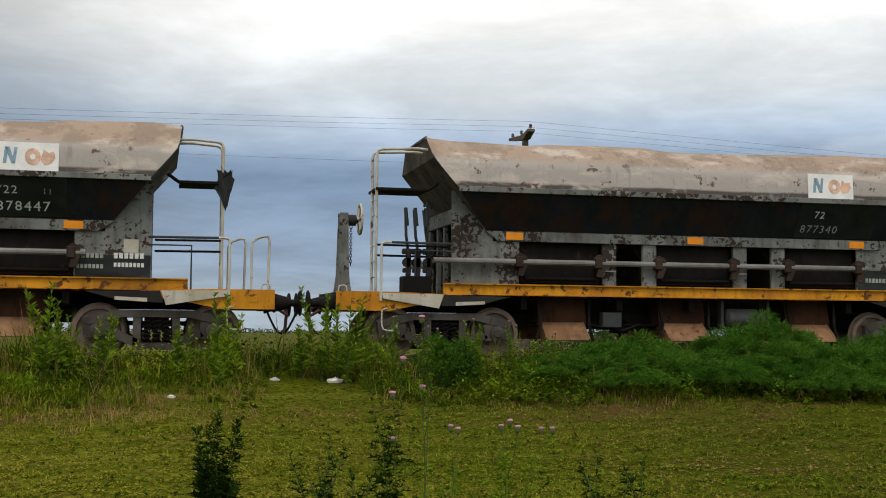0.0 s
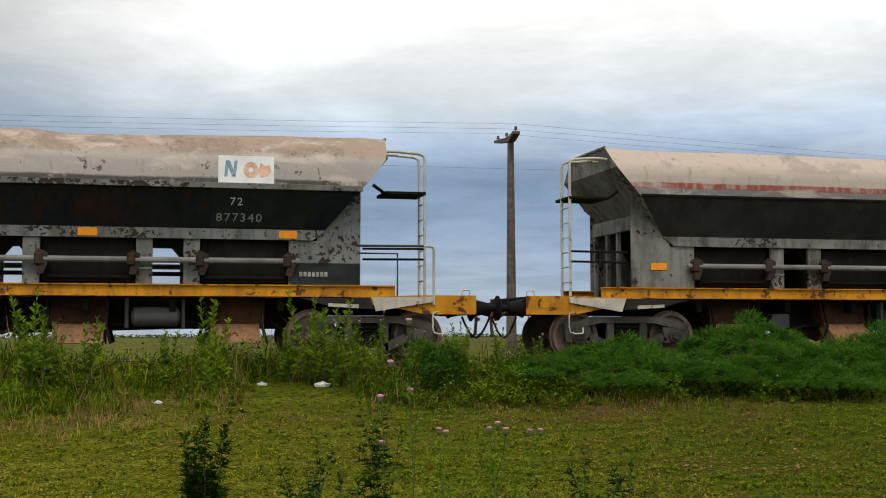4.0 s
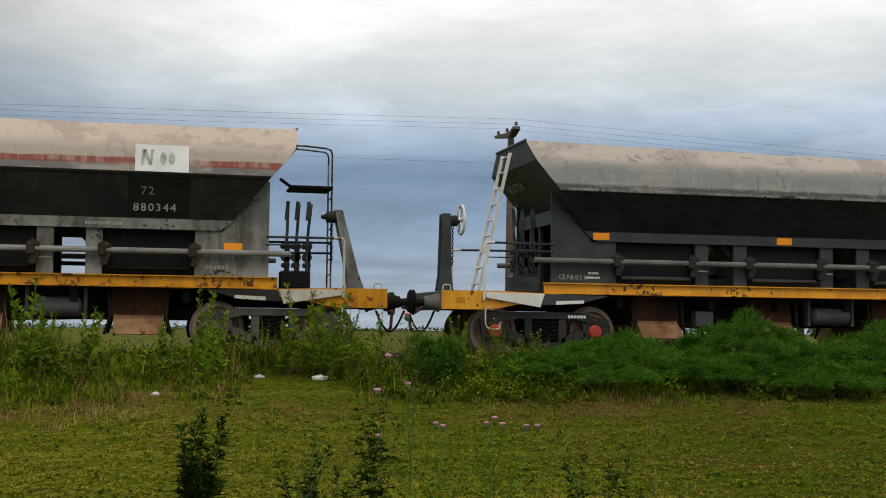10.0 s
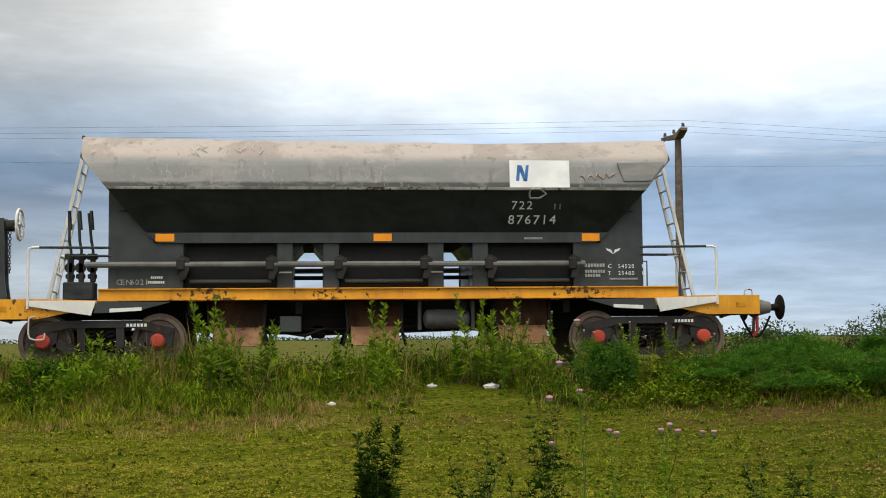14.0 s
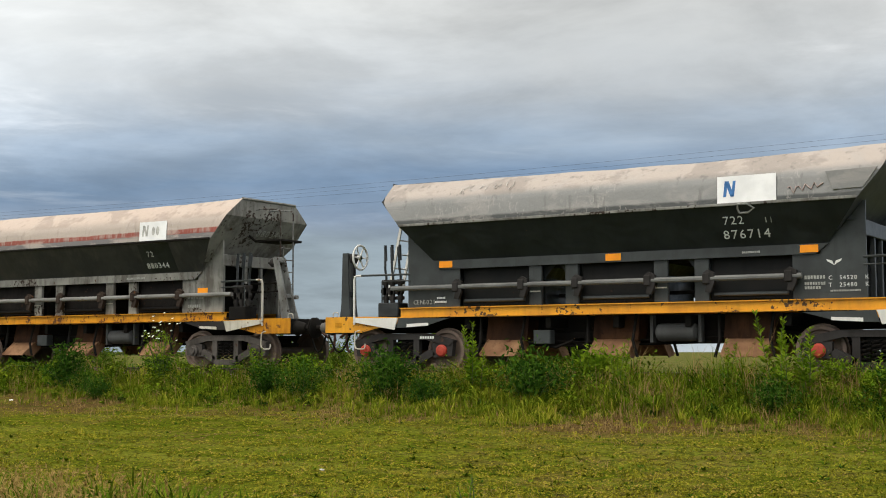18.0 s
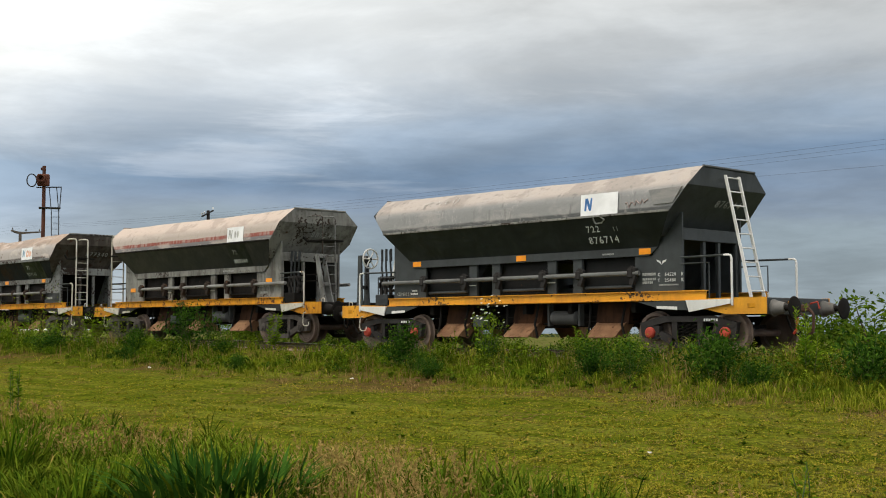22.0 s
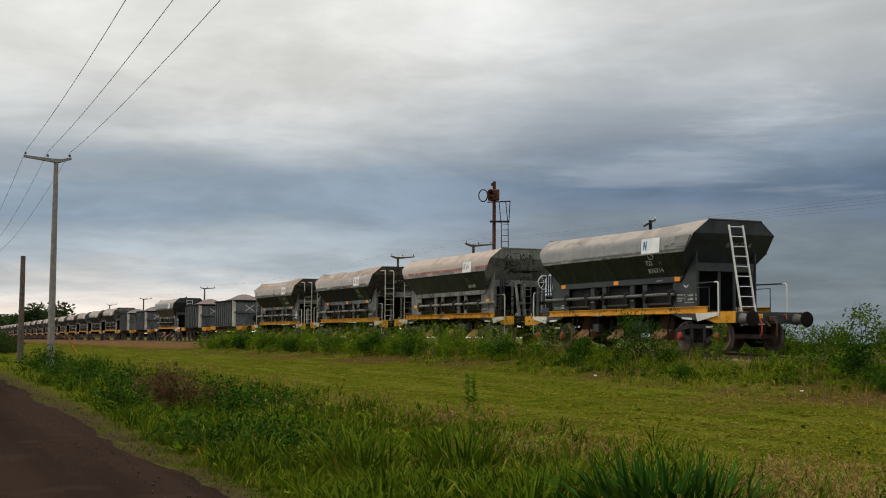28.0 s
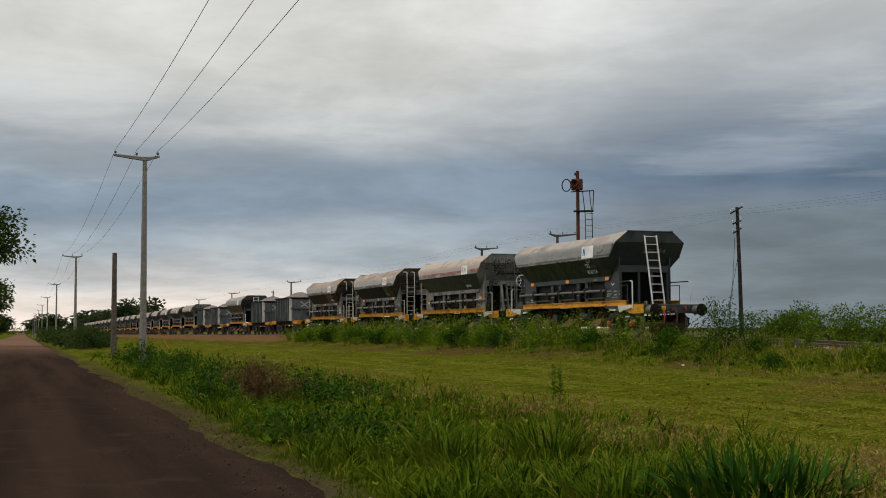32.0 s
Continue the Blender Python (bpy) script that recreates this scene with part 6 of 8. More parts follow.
def grass_sheet(name, label, mat, seed, n, area, h0, h1, w0, w1, lean=0.5, patch=0.0, far_bias=True, taper=False, tuft=0):
    """Blades over the part of the ground that area(x, y) keeps, thicker where the camera is near."""
    rng = np.random.default_rng(seed)
    X, Y = [], []
    have = 0
    total, n = n, n // tuft if tuft else n
    while have < n:
        az = np.radians(rng.uniform(-93, 37, n))
        d = 1 / rng.uniform(1 / 95.0, 1 / 4.5, n) if far_bias else rng.uniform(4, 95, n)
        x, y = d * np.sin(az), d * np.cos(az)
        keep = area(x, y, rng)
        if patch:
            keep &= (np.sin(x * 1.7 + 2 * np.sin(y * 1.3)) * np.sin(y * 2.1 + 1.5 * np.sin(x * 0.9)) + rng.normal(0, 0.5, n)) > patch - 0.6
        X.append(x[keep])
        Y.append(y[keep])
        have += int(keep.sum())
    x, y = np.concatenate(X)[:n], np.concatenate(Y)[:n]
    lump = 0.75 + 0.5 * (0.5 + 0.5 * np.sin(x * 1.1 + 1.8 * np.sin(y * 0.8)) * np.sin(y * 1.6 + x * 0.5))
    if tuft:
        # blades stand in tufts of uneven size
        own = np.clip(rng.lognormal(0, 0.35, n), 0.45, 2.2)
        x, y, lump, own = (np.repeat(q, tuft) for q in (x, y, lump, own))
        n = len(x)
        wide = 0.035 + 0.0022 * np.hypot(x, y)
        x, y = x + rng.normal(0, 1, n) * wide, y + rng.normal(0, 1, n) * wide
        lump = lump * own
    h = rng.uniform(h0, h1, n) * lump
    if taper:
        h *= np.clip(0.22 + (y - 16.6) / 2.4, 0.22, 1.0) * (0.55 + 0.9 * np.abs(np.sin(x * 0.55 + 0.9 * np.sin(x * 0.23)) * np.sin(x * 1.3 + y))) * bank_height(x)
    w = rng.uniform(w0, w1, n) * (0.8 + np.hypot(x, y) / 40.0)
    v, f = blades(rng, x, y, h, w, lean)
    return tagged(new(name, fast_mesh(name, v, f, 3, mat)), label, "grass", kind="stuff")


def bank_height(x):
    """How rank the weeds grow along the bank."""
    return np.interp(x, (-90, -76, -42, -37, -33, -29.5, -28.5, -25, -24, -14, -10, 3, 5, 18), (0.8, 1.0, 1.2, 0.95, 0.75, 0.7, 0.35, 0.5, 0.65, 0.75, 0.95, 0.95, 0.7, 0.7))


def lawn_area(x, y, rng):
    edge = np.interp(x, (-90, -60, -30, -14, -8, 0), (10.5, 10.8, 9.0, 8.2, 7.5, 5.0)) + rng.normal(0, 0.5, len(x))
    return (y > edge) & (y < 17.4 + rng.normal(0, 0.5, len(x))) & ~soil_area(x, y, rng)


def verge_area(x, y, rng):
    edge = np.interp(x, (-90, -60, -30, -14, -8, -5.5), (10.5, 10.8, 9.0, 8.2, 7.5, 7.0)) + rng.normal(0, 0.45, len(x))
    road = np.interp(x, (-90, -30, -10, -5), (3.6, 3.0, 2.9, 2.7)) + np.abs(rng.normal(0, 0.22, len(x)))
    return (y < edge) & (y > road) & (x < -5.5)


def shoulder_area(x, y, rng):
    return (y > 2.62 + 0.26 * np.sin(x * 0.9) * np.sin(x * 0.37) + 0.12 * rng.normal(size=len(x))) & (y < 3.6) & (x < -6)


def bare_spot(x, y):
    """Trodden spots in the bank where litter lies open."""
    return ((np.abs(x - 2.2) < 0.85) & (y < 18.75)) | ((np.abs(x - 0.19) < 0.35) & (y < 17.85))


def band_area(x, y, rng):
    front = 16.9 + 0.45 * np.sin(x * 0.8) + 0.25 * np.sin(x * 2.3) + rng.normal(0, 0.45, len(x))
    return ~bare_spot(x, y) & (y > front) & (y < 20.35 + 0.12 * rng.normal(size=len(x))) & (x > -88) & (x < 18)


def soft_bank_area(x, y, rng):
    return band_area(x, y, rng) & (x < rng.normal(-1.0, 3.0, len(x)))


SOIL = ((6.2, 11.6, 0.85), (7.3, 12.6, 0.5), (2.5, 16.3, 0.35), (-3.5, 14.8, 0.4), (-12.5, 13.5, 0.6), (-9.0, 9.6, 0.5), (-22.0, 14.2, 0.7))


def soil_area(x, y, rng):
    """Small bare or withered places in the turf."""
    out = np.zeros(len(x), bool)
    for a, b, r in SOIL:
        out |= np.hypot((x - a) * 0.6, y - b) < r * (0.55 + 0.3 * np.abs(rng.normal(size=len(x))))
    return out


def beyond_area(x, y, rng):
    return (y > 24.2) & (y < 60)


def strip_area(x, y, rng):
    return (y > 15.6 + 0.5 * np.sin(x * 1.1) + 0.4 * rng.normal(size=len(x))) & (y < 17.9) & (x > -34) & (x < 1.5)


grass_sheet("lawn_grass", "short mown grass with yellowish dry patches", M["grass"], 1, 110000, lawn_area, 0.015, 0.055, 0.007, 0.013, 1.9, tuft=10)
grass_sheet("lawn_grass", "yellowed dry blades among the mown grass", M["straw"], 2, 36000, lawn_area, 0.015, 0.045, 0.005, 0.009, 2.0, patch=0.45, tuft=5)
grass_sheet("verge_grass", "long green roadside grass", M["grass_tall"], 3, 80000, verge_area, 0.06, 0.20, 0.008, 0.016, 1.6, tuft=14)
grass_sheet("road_edge_grass", "short dull green grass along the road edge", M["grass_tall"], 5, 18000, shoulder_area, 0.02, 0.06, 0.006, 0.011, 0.9, tuft=8)
grass_sheet("bank_grass", "rank grass and weeds on the track bank", M["grass_tall"], 6, 40000, band_area, 0.12, 0.40, 0.009, 0.018, 1.3, taper=True, tuft=12)
grass_sheet("bank_grass", "dry blades among the bank grass", M["straw"], 7, 10000, band_area, 0.2, 0.5, 0.006, 0.01, 0.9, patch=0.6, taper=True, tuft=5)
grass_sheet("dry_strip_grass", "withered brown grass along the foot of the bank", M["straw"], 12, 4500, strip_area, 0.04, 0.13, 0.006, 0.01, 1.2, patch=0.75, tuft=6)
grass_sheet("field_grass", "coarse grass beyond the track", M["reed"], 8, 40000, beyond_area, 0.15, 0.5, 0.012, 0.022, 0.7)


def arching_sheet(name, label, mat, seed, tufts, per, area, h0, h1, w0, w1, right=-15, gap=0.0):
    """Tufts of long blades that arch outwards and hang over."""
    rng = np.random.default_rng(seed)
    az, d = np.radians(rng.uniform(-92, right, 30 * tufts)), 1 / rng.uniform(1 / 80.0, 1 / 4.5, 30 * tufts)
    x, y = d * np.sin(az), d * np.cos(az)
    keep = area(x, y, rng) & (np.sin(x * 0.9 + 1.4 * np.sin(y * 1.1)) * np.sin(y * 1.7 + 0.6 * x) + rng.normal(0, 0.3, len(x)) > gap)
    x, y = x[keep][:tufts], y[keep][:tufts]
    tufts = len(x)
    own = np.clip(rng.lognormal(0, 0.3, tufts), 0.5, 1.7)
    far = 0.8 + np.hypot(x, y) / 45.0
    x, y, own, far = (np.repeat(q, per) for q in (x, y, own, far))
    n = tufts * per
    a = rng.uniform(0, 2 * np.pi, n)
    out = np.stack([np.cos(a), np.sin(a), np.zeros(n)], 1)
    side = np.stack([-out[:, 1], out[:, 0], np.zeros(n)], 1)
    H = (own * rng.uniform(h0, h1, n))[:, None]
    k = rng.uniform(0.25, 1.15, n)[:, None]
    W = (rng.uniform(w0, w1, n) * far)[:, None]
    root = np.stack([x, y, ground_z(x, y) - 0.01], 1) + out * rng.uniform(0, 0.10, n)[:, None]
    up = np.array([0, 0, 1.0])
    rows = []
    for t, ww in ((0, 0.8), (0.4, 1.0), (0.75, 0.8), (1.0, 0.05)):
        c = root + H * (up * (t - 0.40 * k * t ** 3) + out * k * 0.85 * t ** 2)
        rows += [c - side * W * ww / 2, c + side * W * ww / 2]
    v = np.stack(rows, 1).reshape(-1, 3)
    t = np.array([0, 1, 3, 2, 2, 3, 5, 4, 4, 5, 7, 6])
    f = (t[None] + (np.arange(n) * 8)[:, None]).ravel()
    return tagged(new(name, fast_mesh(name, v, f, 4, mat)), label, "grass", kind="stuff")


arching_sheet("bank_tufts", "soft arching tufts of yellow-green grass on the bank", M["bank_blade"], 33, 4800, 14, soft_bank_area, 0.09, 0.27, 0.006, 0.011, 37, -0.35)
arching_sheet("verge_tufts", "long arching tufts of green roadside grass", M["verge_blade"], 31, 4600, 14, verge_area, 0.15, 0.37, 0.009, 0.018)


def leaf_faces(P, D, L, W, rng, roll=True):
    """Pointed leaves: quads from P along D."""
    n = len(P)
    D = D / np.maximum(np.linalg.norm(D, axis=1, keepdims=True), 1e-6)
    r = rng.normal(size=(n, 3)) if roll else np.tile([0, 0, 1.0], (n, 1))
    s = np.cross(D, r)
    s /= np.maximum(np.linalg.norm(s, axis=1, keepdims=True), 1e-6)
    L, W = np.asarray(L)[:, None], np.asarray(W)[:, None]
    bend = np.array([0, 0, -0.12]) * L
    v = np.stack([P, P + D * L * 0.45 + s * W / 2, P + D * L + bend, P + D * L * 0.45 - s * W / 2], 1).reshape(-1, 3)
    return v, np.arange(4 * n)


def leaf_part(name, P, D, L, W, rng, mat, parent, label="", roll=True):
    v, f = leaf_faces(P, D, L, W, rng, roll)
    return part(name, fast_mesh(name, v, f, 4, mat), None, parent, label)


def rosettes(name, label, mat, seed, n, area, size):
    """Flat rosettes of broad leaves in the turf, as one heap."""
    rng = np.random.default_rng(seed)
    az, d = np.radians(rng.uniform(-90, 36, 6 * n)), 1 / rng.uniform(1 / 60.0, 1 / 5.0, 6 * n)
    x, y = d * np.sin(az), d * np.cos(az)
    keep = area(x, y, rng)
    x, y = x[keep][:n], y[keep][:n]
    n, k = len(x), 9
    r = size * np.clip(rng.lognormal(0, 0.4, n), 0.4, 2.2)
    x, y, r = np.repeat(x, k), np.repeat(y, k), np.repeat(r, k)
    a = rng.uniform(0, 2 * np.pi, n * k)
    P = np.stack([x, y, ground_z(x, y) + 0.005], 1)
    D = np.stack([np.cos(a), np.sin(a), rng.uniform(0.3, 1.1, n * k)], 1)
    L = r * rng.uniform(0.6, 1.2, n * k)
    v, f = leaf_faces(P, D, L, L * 0.36, rng, False)
    return tagged(new(name, fast_mesh(name, v, f, 4, mat)), label, "weeds", kind="stuff")



def turf_cushions(name, label, mat, seed, n, area):
    """Low cushions of small round leaves that make up the mown turf, with gaps between them."""
    rng = np.random.default_rng(seed)
    az, d = np.radians(rng.uniform(-92, 37, 4 * n)), 1 / rng.uniform(1 / 60.0, 1 / 5.5, 4 * n)
    x, y = d * np.sin(az), d * np.cos(az)
    keep = area(x, y, rng)
    x, y = x[keep][:n], y[keep][:n]
    n, k = len(x), 13
    grow = 0.75 + np.hypot(x, y) / 28.0
    R = rng.uniform(0.03, 0.085, n) * grow
    H = rng.uniform(0.012, 0.05, n)
    x, y, R, H, grow = (np.repeat(q, k) for q in (x, y, R, H, grow))
    a, u = rng.uniform(0, 2 * np.pi, n * k), np.sqrt(rng.uniform(0, 1, n * k))
    P = np.stack([x + R * u * np.cos(a), y + R * u * np.sin(a), ground_z(x, y) + 0.004 + H * (1.05 - 0.8 * u * u)], 1)
    b = a + rng.normal(0, 1.0, n * k)
    D = np.stack([np.cos(b), np.sin(b), rng.uniform(-0.1, 0.75, n * k)], 1)
    L = rng.uniform(0.014, 0.034, n * k) * grow
    v, f = leaf_faces(P, D, L, L * rng.uniform(0.35, 0.8, n * k), rng, False)
    return tagged(new(name, fast_mesh(name, v, f, 4, mat)), label, "grass", kind="stuff")


turf_cushions("turf_cushions", "low cushions of small leaves in the mown turf", M["turf_leaf"], 65, 21000, lawn_area)
rosettes("turf_weeds", "flat green broadleaf weeds in the mown grass", M["grass_tall"], 61, 4000, lawn_area, 0.040)
rosettes("dead_leaves", "brown withered leaves on bare spots in the turf", M["straw"], 66, 24000, soil_area, 0.022)
rosettes("turf_weeds", "small dark broadleaf weeds in the mown grass", M["weed_dark"], 62, 4200, lawn_area, 0.030)
rosettes("verge_weeds", "broad-leaved weeds in the long roadside grass", M["herb"], 63, 1500, verge_area, 0.13)


def herb_mounds(name, label, mat, seed, n, x0, x1, y0, y1, tall, per, rank=True):
    """Leafy herbs in low mounds with dark gaps between them, as one heap of leaves."""
    rng = np.random.default_rng(seed)
    x, y = rng.uniform(x0, x1, n), rng.uniform(y0, y1, n)
    keep = ~bare_spot(x, y)
    if rank:
        keep &= (bank_height(x) > 0.45) | (y < 18.4)
    x, y = x[keep], y[keep]
    n = len(x)
    hh = tall * np.clip(rng.lognormal(0, 0.35, n), 0.45, 1.8)
    if rank:
        hh *= np.clip(0.35 + (y - 17.2) / 2.0, 0.35, 1.1) * bank_height(x)
    R = hh * rng.uniform(0.5, 1.0, n)
    k = per
    z0 = ground_z(x, y)
    x, y, hh, R, z0 = (np.repeat(q, k) for q in (x, y, hh, R, z0))
    m = n * k
    a, u = rng.uniform(0, 2 * np.pi, m), rng.uniform(0.0, 1.0, m) ** 0.8
    shell = rng.uniform(0.72, 1.08, m) * (1 + 0.22 * np.sin(3 * a + 5 * u + x))
    w = R * np.sqrt(1.02 - u * u) * shell
    P = np.stack([x + w * np.cos(a), y + w * np.sin(a), z0 + 0.01 + hh * u * shell], 1)
    b = a + rng.normal(0, 0.7, m)
    D = np.stack([np.cos(b), np.sin(b), rng.uniform(-0.15, 0.9, m)], 1) + rng.normal(0, 0.15, (m, 3))
    L = rng.uniform(0.045, 0.115, m) * (0.75 + 0.5 * np.clip(hh, 0, 1))
    v, f = leaf_faces(P, D, L, L * rng.uniform(0.25, 0.5, m), rng, False)
    return tagged(new(name, fast_mesh(name, v, f, 4, mat)), label, "weeds", kind="stuff")


herb_mounds("bank_herbs", "leafy green herbs in low mounds on the track bank", M["herb"], 81, 360, -36, 6, 17.3, 20.4, 0.32, 120)
herb_mounds("bank_herbs", "dark leafy herbs in low mounds on the track bank", M["weed_dark"], 82, 170, -36, 16, 17.2, 20.0, 0.34, 120)
herb_mounds("bank_herbs", "tall leafy green herbs crowding the far track bank", M["weed"], 83, 420, -90, -36, 17.6, 20.4, 0.72, 110)
herb_mounds("bank_herbs", "pale green seedling herbs at the foot of the bank", M["weed"], 84, 200, -34, 14, 16.9, 18.6, 0.16, 60)
herb_mounds("bank_herbs", "fresh green herbs at the foot of the feathery plants", M["herb"], 88, 130, 3.5, 16, 16.9, 18.2, 0.26, 90, False)
herb_mounds("field_herbs", "green herbs growing beyond the track", M["herb"], 87, 330, -60, 18, 24.2, 28.5, 0.48, 70, False)
herb_mounds("verge_herbs", "dark leafy herbs in mounds beside the road", M["weed_dark"], 85, 18, -46, -12, 3.3, 5.2, 0.40, 150, False)
herb_mounds("verge_herbs", "green leafy herbs in mounds beside the road", M["herb"], 86, 46, -88, -10, 3.4, 7.0, 0.32, 110, False)


def seed_stalks(name, label, seed, n, h0, h1):
    """Thin dry stalks with drooping seed heads where the long grass meets the mown turf."""
    rng = np.random.default_rng(seed)
    az, d = np.radians(rng.uniform(-90, -22, 12 * n)), 1 / rng.uniform(1 / 60.0, 1 / 6.0, 12 * n)
    x, y = d * np.sin(az), d * np.cos(az)
    edge = np.interp(x, (-90, -60, -30, -14, -8, -5.5), (10.5, 10.8, 9.0, 8.2, 7.5, 7.0))
    keep = (np.abs(y - edge + 0.9 + 0.5 * np.sin(x * 0.8)) < np.abs(rng.normal(0, 1.0, len(x)))) & (y > 3.2) & (y < edge + 0.7) & (x < -4.5)
    keep &= np.sin(x * 1.3 + 1.1 * np.sin(y * 0.9)) + rng.normal(0, 0.6, len(x)) > -0.1
    x, y = x[keep][:n], y[keep][:n]
    n = len(x)
    far = 0.8 + np.hypot(x, y) / 30.0
    h = rng.uniform(h0, h1, n)
    foot = np.stack([x, y, ground_z(x, y)], 1)
    a = rng.uniform(0, 2 * np.pi, n)
    lean = np.stack([np.cos(a), np.sin(a), np.zeros(n)], 1) * (h * rng.uniform(0.05, 0.4, n))[:, None]
    top = foot + lean + np.stack([np.zeros(n), np.zeros(n), h], 1)
    w = np.stack([np.full(n, 0.0022), np.zeros(n), np.zeros(n)], 1) * far[:, None]
    v = np.stack([foot - w, foot + w, top + w * 0.6, top - w * 0.6], 1).reshape(-1, 3)
    k = 7
    t = rng.uniform(0.68, 1.0, n * k)[:, None]
    P = np.repeat(foot, k, 0) * (1 - t) + np.repeat(top, k, 0) * t
    D = rng.normal(0, 0.5, (n * k, 3)) + np.array([0, 0, 0.7]) + np.repeat(lean, k, 0) * 2
    L = rng.uniform(0.02, 0.05, n * k) * np.repeat(far, k)
    v2, f2 = leaf_faces(P, D, L, L * 0.3, rng)
    v = np.concatenate([v, v2])
    return tagged(new(name, fast_mesh(name, v, np.arange(len(v)), 4, M["seed_head"])), label, "grass", kind="stuff")


seed_stalks("seed_stalks", "dry brown seed heads along the edge of the long grass", 91, 5200, 0.16, 0.42)


def stand(x, y):
    return (x, y, float(ground_z(x, y)))


def leafy_weed(name, label, x, y, h, stems, seed, mat, leaf=0.13, spread=0.16, dense=1.0):
    """Upright weed: several stalks, narrow leaves all the way up."""
    rng = np.random.default_rng(seed)
    p = thing(name, label, "weed", "weeds on the bank", at=stand(x, y))
    P, D, L = [], [], []
    for i in range(stems):
        a = rng.uniform(0, 2 * np.pi)
        r0, hh = rng.uniform(0, spread), h * rng.uniform(0.6, 1.0)
        foot = np.array([r0 * math.cos(a), r0 * math.sin(a), -0.03])
        top = foot + np.array([rng.normal(0, 0.10) * hh, rng.normal(0, 0.10) * hh, hh])
        part("stalk", Shape().tube([foot, (foot + top) / 2 + np.array([0.01, 0, 0]), top], 0.009, 4, 0.004, False), M["stalk"], p)
        n = int(90 * hh * dense)
        t = rng.uniform(0.08, 1.0, n) ** 0.8
        b = rng.uniform(0, 2 * np.pi, n)
        up = 0.25 + 0.9 * t
        P.append(foot + (top - foot) * t[:, None])
        D.append(np.stack([np.cos(b), np.sin(b), up], 1))
        L.append(leaf * (1.25 - 0.75 * t) * rng.uniform(0.7, 1.2, n))
    P, D, L = np.concatenate(P), np.concatenate(D), np.concatenate(L)
    leaf_part("leaves", P, D, L, L * 0.26, rng, mat, p)
    return p


def bushy_weed(name, label, x, y, h, r, seed, mat, n=900, leaf=0.10, group="weeds on the bank", wid=0.3, category="weed", stems=14):
    """A dense low plant with uneven outline: leaves in clumps on short stems."""
    rng = np.random.default_rng(seed)
    p = thing(name, label, category, group, at=stand(x, y))
    P, D = [], []
    k = stems
    for i in range(k):
        a, q = rng.uniform(0, 2 * np.pi), rng.uniform(0.1, 1.0)
        tip = np.array([r * q * math.cos(a), r * q * math.sin(a), h * (1 - 0.55 * q * q) * rng.uniform(0.7, 1.05)])
        foot = np.array([0.15 * tip[0], 0.15 * tip[1], -0.03])
        part("stem", Shape().tube([foot, foot + (tip - foot) * 0.5 + np.array([0, 0, 0.08 * h]), tip], 0.010, 4, 0.004, False), M["stalk"], p)
        m = n // k
        t = rng.uniform(0.15, 1.0, m)
        c = foot + (tip - foot) * t[:, None] + np.stack([np.zeros(m), np.zeros(m), 0.08 * h * np.sin(np.pi * t)], 1)
        c += rng.normal(0, 0.05 + 0.09 * r, (m, 3)) * np.array([1, 1, 0.8])
        c[:, 2] = np.maximum(c[:, 2], 0.02)
        P.append(c)
        d = rng.normal(0, 0.8, (m, 3)) + np.array([0, 0, 0.55])
        D.append(d)
    P, D = np.concatenate(P), np.concatenate(D)
    L = leaf * rng.uniform(0.5, 1.2, len(P))
    leaf_part("leaves", P, D, L, L * wid, rng, mat, p)
    return p


def fennel_mound(label, x, y, h, r, seed, n=5200):
    """A soft mound of feathery plumes, each lit above and dark below."""
    rng = np.random.default_rng(seed)
    p = thing("fennel_plant", label, "plant", "feathery plants on the bank", at=stand(x, y))
    k = max(14, n // 420)
    q, a = np.sqrt(rng.uniform(0, 1, k)), rng.uniform(0, 2 * np.pi, k)
    C = np.stack([r * q * np.cos(a), 0.75 * r * q * np.sin(a), h * (1 - 0.55 * q * q) * rng.uniform(0.45, 0.9, k)], 1)
    size = rng.uniform(0.11, 0.22, k) * (0.55 + 0.45 * r)
    for c in C[:6]:
        part("stem", Shape().tube([(0.3 * c[0], 0.3 * c[1], -0.03), tuple(c)], 0.012, 4, 0.005, False), M["stalk"], p)
    i = rng.integers(0, k, n)
    d = rng.normal(0, 1, (n, 3))
    d[:, 2] = np.abs(d[:, 2]) * 0.9 - 0.25
    d /= np.linalg.norm(d, axis=1, keepdims=True)
    P = C[i] + d * (size[i] * rng.uniform(0.45, 1.0, n))[:, None] * np.array([1.1, 1.1, 0.85])
    P[:, 2] = np.maximum(P[:, 2], 0.02)
    D = d + rng.normal(0, 0.35, (n, 3)) + np.array([0, 0, 0.3])
    L = rng.uniform(0.05, 0.14, n)
    leaf_part("leaves", P, D, L, rng.uniform(0.007, 0.012, n), rng, M["fennel"], p, "feathery green leaves")
    return p


